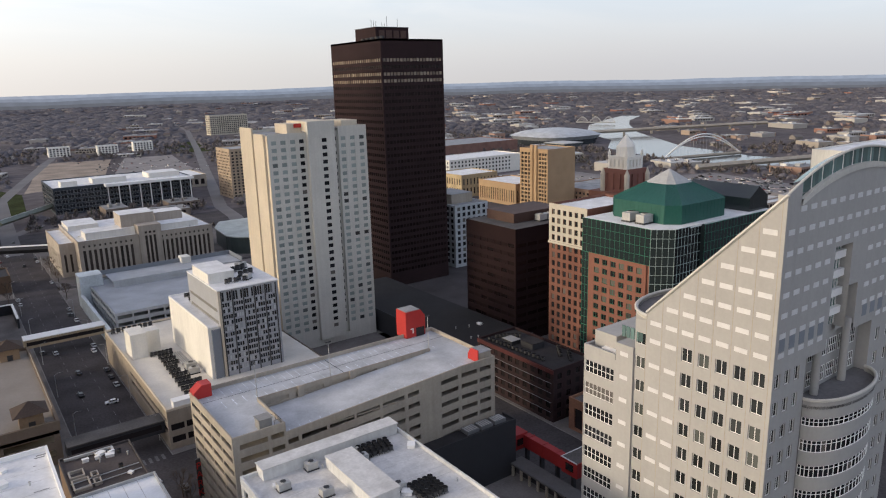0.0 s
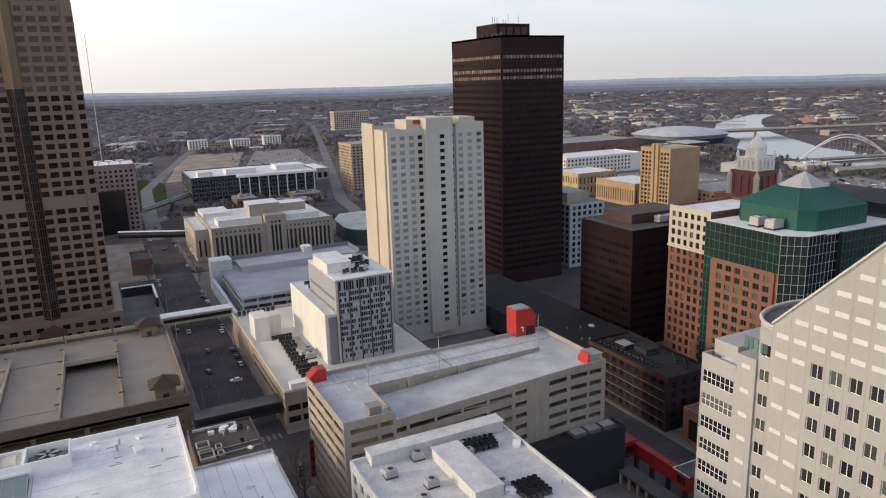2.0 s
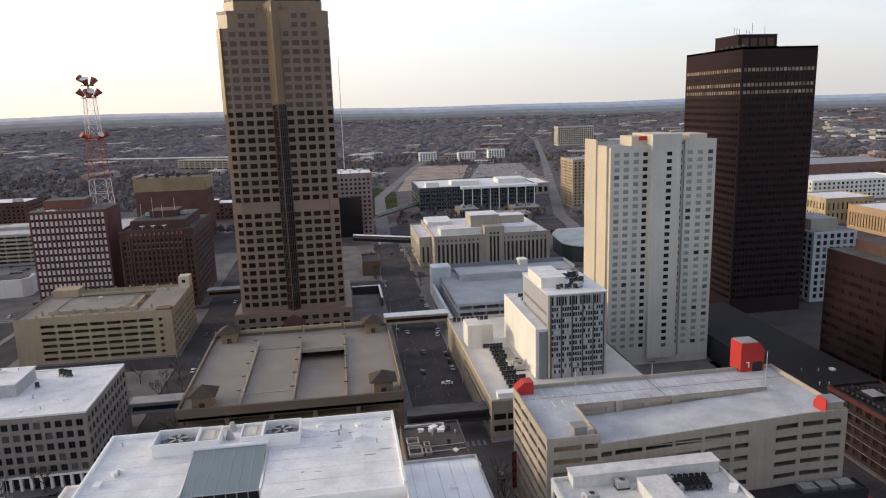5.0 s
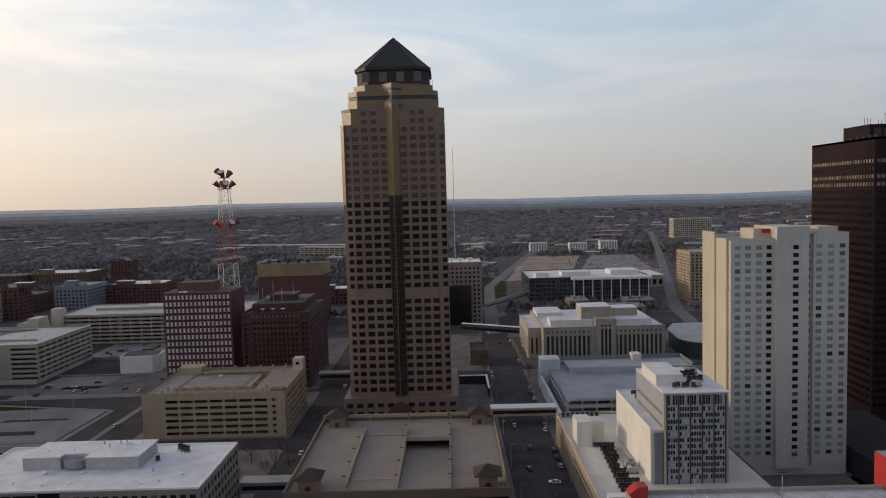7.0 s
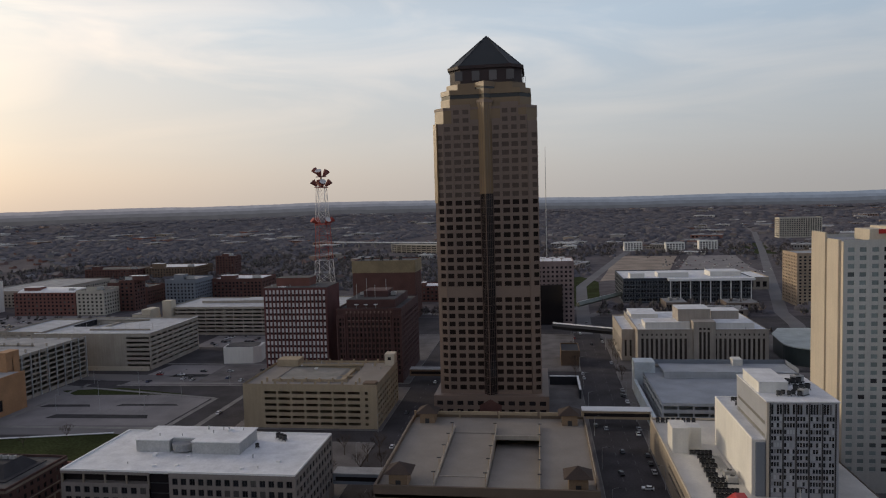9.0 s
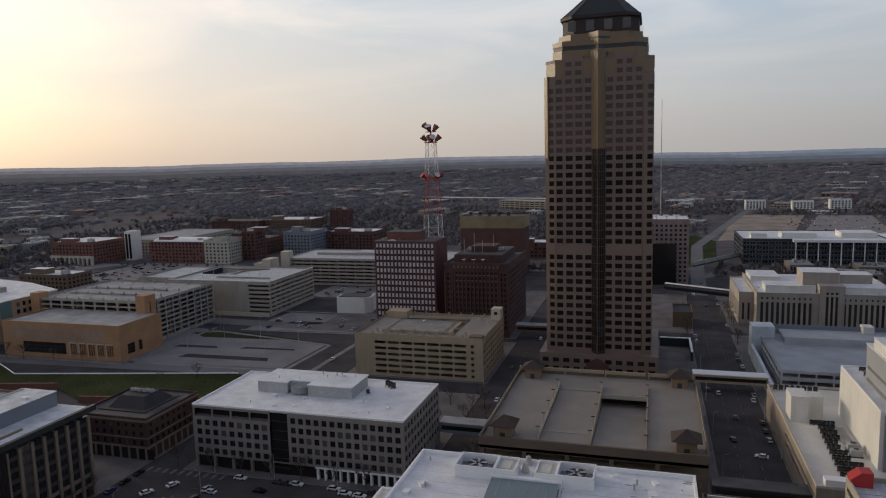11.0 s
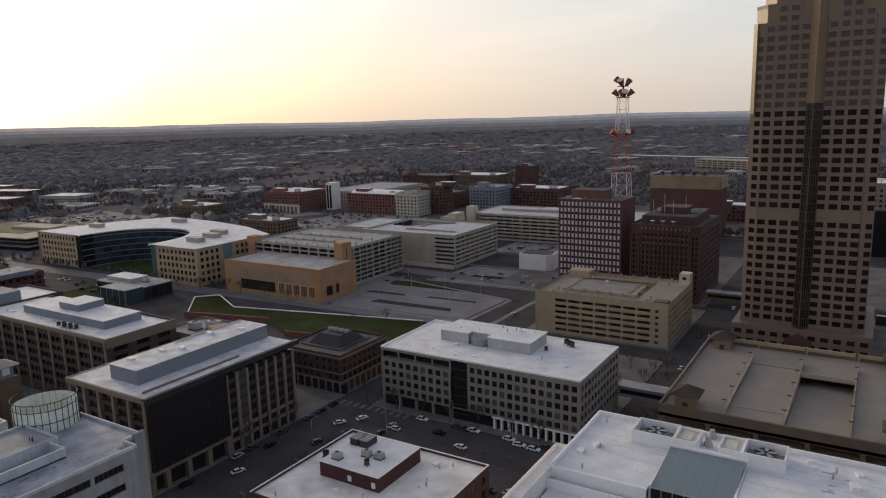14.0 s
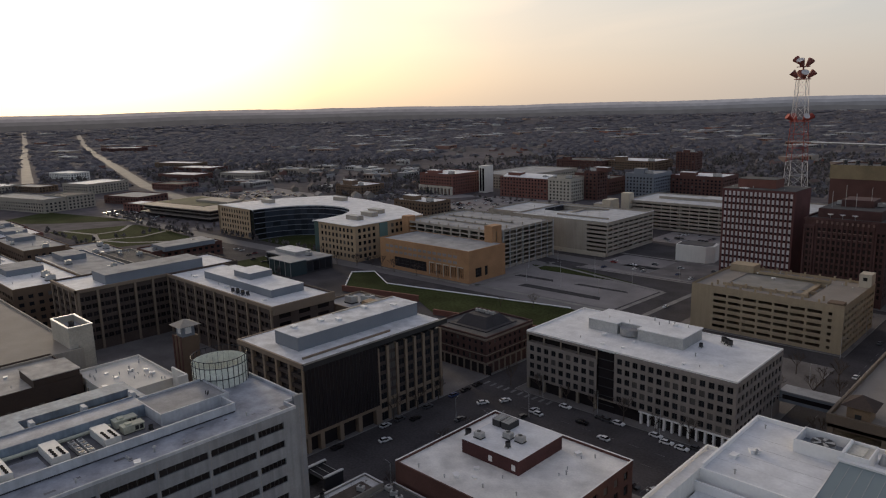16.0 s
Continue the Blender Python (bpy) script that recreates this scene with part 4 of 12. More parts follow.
    sh.poly([(116.2, Y, 82), (116.2, 55, 82), (122.0, 55, 82), (122.0, Y, 82)])
    # east, north and roof
    sh.poly([(145, Y, 0), (145, 77.2, 0), (145, 77.2, 68.2), (145, Y, 92.4)])
    sh.poly([(145, 77.2, 0), (X, 77.2, 0), (X, 77.2, 68.2), (145, 77.2, 68.2)])
    part("wall", sh, EMC_WALL, t)
    rf = Shape()
    rf.poly([(X, 77.2, 68.15), (X, 53.2, 92.3), (145, 53.2, 92.3), (145, 77.2, 68.15)])
    part("roof", rf, GREY_ROOF, t)
    cp = Shape()
    cp.bar((99.9, 77.2, 68.3), (99.9, 52.9, 92.5), 0.28)
    part("slope_coping", cp, PALE, t)
    # panel joints on the west wall
    for k in range(8):
        yy = 77.2 - 0.1 - k * 3.35
        top = 68.2 + (77.2 - yy)
        part("panel_joint", Shape().box(X - 0.02, X, yy - 0.05, yy + 0.05, 0, min(top, 92) - 0.4), GREY_CONC, t)
    glaze(t, (X, 77.2), (0, -1), got_w, PANEL_GLASS, WHITE_TRIM, 1, 0, 0.3, 0.10)
    glaze(t, (X, Y), (1, 0), got_s, PANEL_GLASS, WHITE_TRIM, 1, 0, 0.3, 0.10)
    glaze(t, (X + 32.5, Y), (1, 0), got_e, PANEL_GLASS, WHITE_TRIM, 1, 0, 0.3, 0.10)
    # white dash panels
    dash = surf("pale_dash_panel", (0.60, 0.60, 0.60), 0.6, grain=0.04, stain=0.06)
    d_w = Shape().box(-0.06, 0.0, -1.15, 1.15, -0.42, 0.42).mesh("dash_panel", [dash])
    d_s = Shape().box(-0.85, 0.85, -0.06, 0.0, -0.42, 0.42).mesh("dash_panel", [dash])
    for r in range(7):
        z = 86.6 - 3.33 * r
        for c in range(r + 1):
            piece("dash_panel", d_w, t, Matrix.Translation((X, 55.3 + 3.3 * c, z)))
    for z in floor_z:
        for c in (5, 6):
            piece("dash_panel", d_w, t, Matrix.Translation((X, 55.3 + 3.3 * c, z + 0.6)))
    for r in range(8):
        z = 89.9 - 3.28 * r
        for c in range(15):
            x = 101.8 + 2.97 * c
            if r == 0 and (x < 104 or x > 141):
                continue
            if r >= 3 and 115.2 < x < 126.4 - (0 if r < 6 else 0):
                continue
            if r >= 6 and 109 < x < 133 and (r - 6) % 2 == 1 and x > 126.4:
                continue
            piece("dash_panel", d_s, t, Matrix.Translation((x, Y, z)))
    for x in (101.8, 104.77, 107.74, 110.7, 113.6, 129, 132, 135, 138.4):
        part("dark_panel", Shape().box(x - 0.85, x + 0.85, Y - 0.03, Y, 67.6, 69.7), BLUE_GREY, t)
    # tall glazed slot with white balcony fronts
    part("slot_glass", Shape().box(116.6, 121.7, 54.8, 54.95, 67.5, 81.8), TEAL_GLASS, t)
    for k in range(4):
        part("slot_spandrel", Shape().box(116.3, 121.9, 53.9, 54.6, 69.5 + k * 3.3, 70.8 + k * 3.3), WHITE_TRIM, t)
    for k in range(6):
        part("slot_mullion", Shape().box(116.7 + k * 0.95, 116.82 + k * 0.95, 54.6, 54.8, 67.5, 81.8), WHITE_TRIM, t)
    # glass band under the curve and its pale arch
    g, m = Shape(), Shape()
    n = 36
    for k in range(n):
        xa, xb = 103.9 + 37.2 * k / n, 103.9 + 37.2 * (k + 1) / n
        ta, tb = crown(xa), crown(xb)
        g.poly([(xa, Y + 0.4, arch(xa)), (xb, Y + 0.4, arch(xb)), (xb, Y + 0.4, tb), (xa, Y + 0.4, ta)])
        g.poly([(xa, Y + 0.4, ta), (xb, Y + 0.4, tb), (xb, Y + 1.6, tb - 0.5), (xa, Y + 1.6, ta - 0.5)])
        m.poly([(xa, Y - 0.25, arch(xa) - 0.5), (xb, Y - 0.25, arch(xb) - 0.5), (xb, Y - 0.25, arch(xb) + 0.45), (xa, Y - 0.25, arch(xa) + 0.45)])
        m.poly([(xa, Y - 0.25, arch(xa) + 0.45), (xb, Y - 0.25, arch(xb) + 0.45), (xb, Y + 0.4, arch(xb) + 0.45), (xa, Y + 0.4, arch(xa) + 0.45)])
        m.poly([(xa, Y + 0.2, ta - 0.12), (xb, Y + 0.2, tb - 0.12), (xb, Y + 0.2, tb + 0.12), (xa, Y + 0.2, ta + 0.12)])
        if k % 3 == 0:
            g.box(xa - 0.04, xa + 0.04, Y + 0.3, Y + 0.4, arch(xa), ta, 1)
    part("curved_glass", g, [TEAL_GLASS, WHITE_TRIM], t, "pale green glass band following the curve")
    part("arch_trim", m, PALE, t, "pale arch moulding")
    cap = Shape()
    edge = [100 + 45 * k / 40 for k in range(41)]
    for xa, xb in zip(edge, edge[1:]):
        cap.bar((xa, Y + 0.1, crown(xa)), (xb, Y + 0.1, crown(xb)), 0.2, 0, 6)
    part("crown_coping", cap, PALE, t, "pale rounded coping on the curved roofline")
    for xa, xb in ((100.1, 103.85), (141.15, 144.9)):
        part("crown_return", Shape().box(xa, xb, Y + 0.05, Y + 1.6, 90.0, min(crown(xa), crown(xb)) - 0.1), EMC_WALL, t)
    # round bay below the terrace
    cx, cy, r = 121.0, 53.0, 10.8
    dr = Shape()
    seg = 26
    pts = [(cx - r * math.cos(math.pi * k / seg), cy - r * 0.44 * math.sin(math.pi * k / seg)) for k in range(seg + 1)]
    tops = [57.2 - 4.7 * k for k in range(13)]
    for i, zt in enumerate(tops):
        zb = zt - 2.5 if i else zt - 3.2
        nxt = tops[i + 1] if i + 1 < len(tops) else 0.0
        for a, b in zip(pts, pts[1:]):
            dr.poly([(*a, zb), (*b, zb), (*b, zt), (*a, zt)])
            ia, ib = [(cx + (q[0] - cx) * 0.975, cy + (q[1] - cy) * 0.975) for q in (a, b)]
            if nxt:
                dr.poly([(*ia, nxt), (*ib, nxt), (*b, nxt), (*a, nxt)])
                dr.poly([(*a, zb), (*b, zb), (*ib, zb), (*ia, zb)])
    bay = part("round_bay", dr, EMC_WALL, t, "round bay with ribbon windows")
    for i, zt in enumerate(tops[:-1]):
        zb = zt - 2.5 if i else zt - 3.2
        nxt = tops[i + 1]
        gl = Shape()
        for k, (a, b) in enumerate(zip(pts, pts[1:])):
            ia, ib = [(cx + (q[0] - cx) * 0.98, cy + (q[1] - cy) * 0.98) for q in (a, b)]
            gl.poly([(*ia, nxt), (*ib, nxt), (*ib, zb), (*ia, zb)])
            gl.bar((*ia, nxt), (*ia, zb), 0.09, 1)
            gl.bar((*ia, nxt + 0.05), (*ib, nxt + 0.05), 0.08, 1)
            gl.bar((*ia, zb - 0.05), (*ib, zb - 0.05), 0.08, 1)
            gl.bar((*ia, zb - 0.7), (*ib, zb - 0.7), 0.06, 1)
        part("ribbon_window", gl, [OFFICE_GLASS, WHITE_TRIM], bay, "ribbon window with white bars")
    tr = Shape()
    tr.prism([(q[0], q[1]) for q in pts] + [(132.5, 53), (132.5, 53), (132.5, 55.1), (110, 55.1)], 55.7, 56.2)
    part("terrace", tr, surf("terrace_grey", (0.16, 0.155, 0.155), 0.9), t, "dark grey terrace floor")
    cop = Shape()
    for a, b in zip(pts, pts[1:]):
        cop.bar((*a, 57.25), (*b, 57.25), 0.3, 0, 6)
    part("terrace_coping", cop, PALE, t)
    for x in (115.5, 125.0):
        part("round_column", Shape().tube(x, 53.9, 0.7, 0.7, 56.2, 68, 16), EMC_WALL, t)
    for z in (57.0, 61.6):
        for k in range(6):
            me = window_mesh(2.8, 2.9, OFFICE_GLASS, WHITE_TRIM, 3, 1, 0.14)
            piece("loggia_window", me, t, side_pose((111.2 + k * 3.45, 55.1, z), (1, 0), 0.0))
    # stepped bays to the north: recess with one window, pier with dashes, strip-window bay
    b = Shape()
    rec = facade(b, (100.45, 79.9, 0), (0, -1), 2.7, 0, 66.5, [(0.25, 2.45)], [(z - 1.0, z + 1.3) for z in floor_z], 0.2)
    b.poly([(100, 84.0, 0), (100, 79.9, 0), (100, 79.9, 60.6), (100, 84.0, 60.6)])
    b.poly([(100, 79.9, 0), (100.45, 79.9, 0), (100.45, 79.9, 60.6), (100, 79.9, 60.6)])
    strips = facade(b, (100, 92.1, 0), (0, -1), 8.1, 0, 57.0, [(0.25, 7.7)], [(52.1 - 4.72 * k, 54.7 - 4.72 * k) for k in range(11)], 0.25)
    b.poly([(118, 92.1, 0), (100, 92.1, 0), (100, 92.1, 57.0), (118, 92.1, 57.0)])
    b.poly([(100, 84.0, 57.0), (112, 84.0, 57.0), (112, 84.0, 60.6), (100, 84.0, 60.6)][::-1])
    b.poly([(100, 84, 60.6), (100, 79.9, 60.6), (118, 79.9, 60.6), (118, 84, 60.6)])
    b.box(100, 100.4, 84.1, 92.1, 57.0, 58.0).box(100.4, 118, 91.7, 92.1, 57.0, 58.0)
    b.box(102.5, 118, 86, 91.5, 56, 60.5)
    part("north_bay", b, EMC_WALL, t)
    part("bay_roof", Shape().box(100.4, 118, 84, 91.7, 56.4, 56.9), DARK_ROOF, t)
    part("roof_box", Shape().box(101.2, 102.4, 84.6, 88.6, 56.9, 57.9), WHITE_TRIM, t)
    glaze(t, (100.45, 79.9), (0, -1), rec, PANEL_GLASS, WHITE_TRIM, 1, 0, 0.2, 0.1)
    glaze(t, (100, 92.1), (0, -1), strips, OFFICE_GLASS, WHITE_TRIM, 6, 1, 0.25, 0.10, name="strip_window")
    for z in floor_z:
        piece("dash_panel", d_w, t, Matrix.Translation((100, 82.0, z - 3.9)) @ Matrix.Diagonal((1, 0.8, 1, 1)))
    # round-backed upper roof
    ctr = (113.0, 77.0)
    ring = [(ctr[0] - 12.2 * math.cos(a), ctr[1] + 8.6 * math.sin(a)) for a in [math.pi * k / 20 for k in range(21)]]
    u = Shape()
    u.prism(ring[::-1], 57, 66.6)
    part("upper_drum", u, EMC_WALL, t)
    dk = Shape()
    dk.prism([(ctr[0] + (q[0] - ctr[0]) * 0.96, ctr[1] + (q[1] - ctr[1]) * 0.96) for q in ring[::-1]], 66.6, 66.7)
    part("upper_roof", dk, surf("upper_roof_grey", (0.12, 0.11, 0.11), 0.9), t)
    c2 = Shape()
    for a, q in zip(ring, ring[1:]):
        c2.bar((*a, 67.3), (*q, 67.3), 0.35, 0, 6)
        c2.poly([(*q, 66.6), (*a, 66.6), (*a, 67.4), (*q, 67.4)])
    part("upper_coping", c2, PALE, t)
    win = Shape()
    for k in range(5):
        a = (100.7 + 0.02 * k, 83.2 - k * 1.0)
        win.box(100.55, 100.7, a[1] - 0.9, a[1] - 0.08, 62.0, 64.2)
    part("stair_window", win, TEAL_GLASS, t)
    return t


panel_tower()


# ---- granite tower with the pyramid roof ----
def octagon(cx, cy, h, cut):
    return [(cx - h + cut, cy - h), (cx + h - cut, cy - h), (cx + h, cy - h + cut), (cx + h, cy + h - cut), (cx + h - cut, cy + h), (cx - h + cut, cy + h), (cx - h, cy + h - cut), (cx - h, cy - h + cut)]


def granite_tower():
    cx, cy, h, cut = -26.0, 374.0, 25.6, 4.6
    t = thing("granite_tower", cx, cy, 0, "tall brown granite office tower with a dark pyramid roof", "office tower")
    rows = [(13.3 + 4.05 * k, 15.7 + 4.05 * k) for k in range(34) if not 59.5 < 13.4 + 4.05 * k < 66]
    sh = Shape()
    fills = []
    y = cy - h
    left = [(0.9, 4.0), (5.5, 8.9), (10.2, 13.6), (14.8, 18.0)]
    for x0, w, tops in ((-47.0, 18.6, (147, 156, 156, 148.5)), (-22.6, 17.4, (148.7, 156.5, 156.5, 150))):
        cols = left if x0 < -30 else [(a - 0.7, b - 0.7) for a, b in left]
        got = facade(sh, (x0, y, 0), (1, 0), w, 11, 143, cols, [r for r in rows if r[1] < 142], 0.55)
        fills.append(((x0, y), (1, 0), got))
        # stepped heads of the window bays
        n = 4
        for k in range(n):
            a, b = x0 + w * k / n, x0 + w * (k + 1) / n
            hd = tops[k]
            sh.box(a, b, y + 0.02, y + 3.0, 143, hd)
            for zz in (143.1, 147.15, 151.2):
                if zz + 2.4 < hd:
                    # pane colour carries the reflection, as in the rows below
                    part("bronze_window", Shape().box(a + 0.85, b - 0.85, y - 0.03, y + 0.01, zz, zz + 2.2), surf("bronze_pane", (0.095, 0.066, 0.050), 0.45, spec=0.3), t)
            part("bay_mullion", Shape().box(b - 0.35, b + 0.05, y - 0.22, y - 0.003, 64, hd - 0.3), BROWN_GRANITE, t)
    # chamfered corners and the other sides
    pts = octagon(cx, cy, h, cut)
    pts[7], pts[2] = (cx - h, cy - h + 1.7), (cx + h, cy - h + 1.7)
    for i in (1, 7):
        a, b = (pts[i], pts[(i + 1) % 8])
        ln = math.hypot(b[0] - a[0], b[1] - a[1])
        u = ((b[0] - a[0]) / ln, (b[1] - a[1]) / ln)
        got = facade(sh, (*a, 0), u, ln, 11, 147, [(1.9, 4.6)], rows[:31], 0.4)
        fills.append((a, u, got))
    for i, (n, key) in ((2, (9, "E")), (6, (9, "W"))):
        a, b = pts[i], pts[i + 1]
        ln = math.hypot(b[0] - a[0], b[1] - a[1])
        u = ((b[0] - a[0]) / ln, (b[1] - a[1]) / ln)
        got = facade(sh, (*a, 0), u, ln, 11, 147, spread(0.5, ln - 0.5, n, 0.62), rows[:31], 0.5)
        fills.append((a, u, got))
    for i in (3, 4, 5):
        a, b = pts[i], pts[i + 1]
        sh.poly([(*a, 11), (*b, 11), (*b, 147), (*a, 147)])
    part("wall", sh, BROWN_GRANITE, t)
    bz = rows
    for p, u, got in fills:
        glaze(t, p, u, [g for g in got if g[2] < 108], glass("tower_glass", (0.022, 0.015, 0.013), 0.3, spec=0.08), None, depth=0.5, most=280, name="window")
        # above z 108 the panes' reflection is put into their colour
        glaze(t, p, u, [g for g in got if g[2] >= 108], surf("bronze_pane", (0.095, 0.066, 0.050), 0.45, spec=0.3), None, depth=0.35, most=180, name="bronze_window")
    # prow between the two window fields: glass below, ribbed granite above
    pr = [(-28.8, y), (-26.0, y - 2.9), (-22.6, y)]
    g = Shape()
    for a, b in zip(pr, pr[1:]):
        g.poly([(*a, 9), (*b, 9), (*b, 112), (*a, 112)])
    part("prow_glass", g, BLACK_GLASS, t, "dark glass prow")
    mu = Shape()
    for a, b in zip(pr, pr[1:]):
        for k in range(5):
            q = (a[0] + (b[0] - a[0]) * k / 4, a[1] + (b[1] - a[1]) * k / 4 - 0.06)
            mu.bar((*q, 9), (*q, 112), 0.09)
        for k in range(25):
            z = 12 + 4.05 * k
            mu.bar((a[0], a[1] - 0.06, z), (b[0], b[1] - 0.06, z), 0.10)
    for q in pr:
        mu.bar((q[0], q[1] - 0.1, 9), (q[0], q[1] - 0.1, 112), 0.28)
    part("prow_mullions", mu, surf("prow_bronze", (0.10, 0.065, 0.05), 0.6), t)
    # upper prow: a wedge that shows above the stepped bay heads, with thin ribs
    wedge = [(-26.0, y - 2.95), (-22.3, y + 0.75), (-29.7, y + 0.75)]
    part("prow", Shape().prism(wedge, 112, 156.6), GRANITE_SUN_GOLD, t, "granite prow with sun gold in its colour")
    for sx in (-1, 1):
        for k in range(1, 3):
            part("prow_rib", Shape().bar((-26.0 + sx * k * 1.1, y - 3.0 + k * 1.1, 112), (-26.0 + sx * k * 1.1, y - 3.0 + k * 1.1, 156.6), 0.11), BROWN_GRANITE, t)
    part("prow_cap", Shape().prism([(-26.0, y - 3.2), (-22.0, y + 0.8), (-22.0, y + 3.0), (-30.0, y + 3.0), (-30.0, y + 0.8)], 156.6, 157.9), BROWN_GRANITE, t)
    # corner strip whose colour holds the low sun's gold
    ed = Shape().prism([(-51.95, y + 2.0), (-50.2, y + 0.2), (-49.6, y + 0.9), (-51.3, y + 2.6)], 108, 147)
    part("corner_facet", ed, GRANITE_SUN_GOLD, t, "granite corner strip with sun gold in its colour")
    # crown tiers
    ring = octagon(cx, cy, 25.4, 5.0)
    part("crown_base", Shape().prism(ring, 147, 153.4), GRANITE_SUN_GOLD, t)
    part("crown_band", Shape().prism([(cx + (q[0] - cx) * 1.008, cy + (q[1] - cy) * 1.008) for q in ring], 153.4, 154.7), BROWN_GRANITE, t)
    c2 = Shape()
    c2.prism(octagon(cx, cy, 22.6, 5.2), 154.7, 159.2).prism(octagon(cx, cy, 22.2, 5.0), 159.2, 161.2, 1).prism(octagon(cx, cy, 22.6, 5.2), 161.2, 163.6)
    c2.prism(octagon(cx, cy, 20.0, 6.4), 163.6, 167.0)
    part("crown_middle", c2, [GRANITE_SUN_GOLD, BLACK_GLASS], t)
    c3 = Shape()
    for za, zb, e, slot in ((157.6, 159.2, 0.0, 0), (159.2, 161.2, 0.3, 1), (161.2, 163.6, 0.0, 0), (163.6, 164.8, 0.3, 1), (164.8, 167.2, 0.0, 0)):
        c3.prism([(-26.0, y + 0.4 + e), (-19.4 - e, y + 7.0), (-32.6 + e, y + 7.0)], za, zb, slot)
    part("crown_prow", c3, [GRANITE_SUN_GOLD, BLACK_GLASS], t, "stepped granite prow of the crown")
    lt = Shape()
    lt.prism(octagon(cx, cy, 18.2, 6.0), 167.2, 174.4)
    lt.prism(octagon(cx, cy, 19.2, 6.0), 174.4, 176.0)
    part("lantern", lt, surf("lantern_brown", (0.038, 0.022, 0.020), 0.6), t, "dark red-brown lantern storey")
    for k in range(4):
        part("lantern_window", Shape().box(-41 + k * 8.6, -37.2 + k * 8.6, cy - 18.4, cy - 18.15, 168.6, 173.4), glass("lantern_glass", (0.075, 0.062, 0.060), 0.3), t)
    py = Shape()
    base = octagon(cx, cy, 18.2, 5.6)
    for a, b in zip(base, base[1:] + base[:1]):
        py.poly([(*a, 176.2), (*b, 176.2), (cx, cy, 194.0)])
    part("pyramid_roof", py, SLATE, t, "dark slate pyramid roof")
    rb = Shape()
    for a in base:
        rb.bar((*a, 176.25), (cx, cy, 194.1), 0.22)
    part("roof_ridges", rb, DARK_METAL, t)
    ln = Shape().bar((cx - 17, cy - 19.5, 167), (cx + 17, cy - 19.5, 167), 0.1)
    for k in range(9):
        ln.bar((cx + 13 + k * 0.9, cy - 20, 166), (cx + 13 + k * 0.9, cy - 20, 169.0), 0.07)
    part("railing", ln, DARK_METAL, t)
    # podium
    pd = Shape()
    gots = []
    for key, (p, u, w) in sides(-54.6, 3.0, 344.6, 403).items():
        gots.append((p, u, facade(pd, (*p, 0), u, w, 0, 11.2, spread(0.5, w - 0.5, 11, 0.6) if key in "SE" else [], [(2.2, 4.4), (6.4, 8.6)], 0.4)))
    pd.poly([(-54.6, 344.6, 11.2), (3, 344.6, 11.2), (3, 403, 11.2), (-54.6, 403, 11.2)])
    pod = part("podium", pd, BROWN_GRANITE, t)
    for p, u, got in gots:
        glaze(t, p, u, got, BLACK_GLASS, None, depth=0.38, most=60, name="podium_window")
    gb = Shape()
    gb.poly([(-31.5, 344.3, 2), (-20.5, 344.3, 2), (-20.5, 344.3, 6.5), (-26, 344.3, 9.6), (-31.5, 344.3, 6.5)])
    part("portal_gable", gb, BRICK_DARK, t)
    return t


granite_tower()


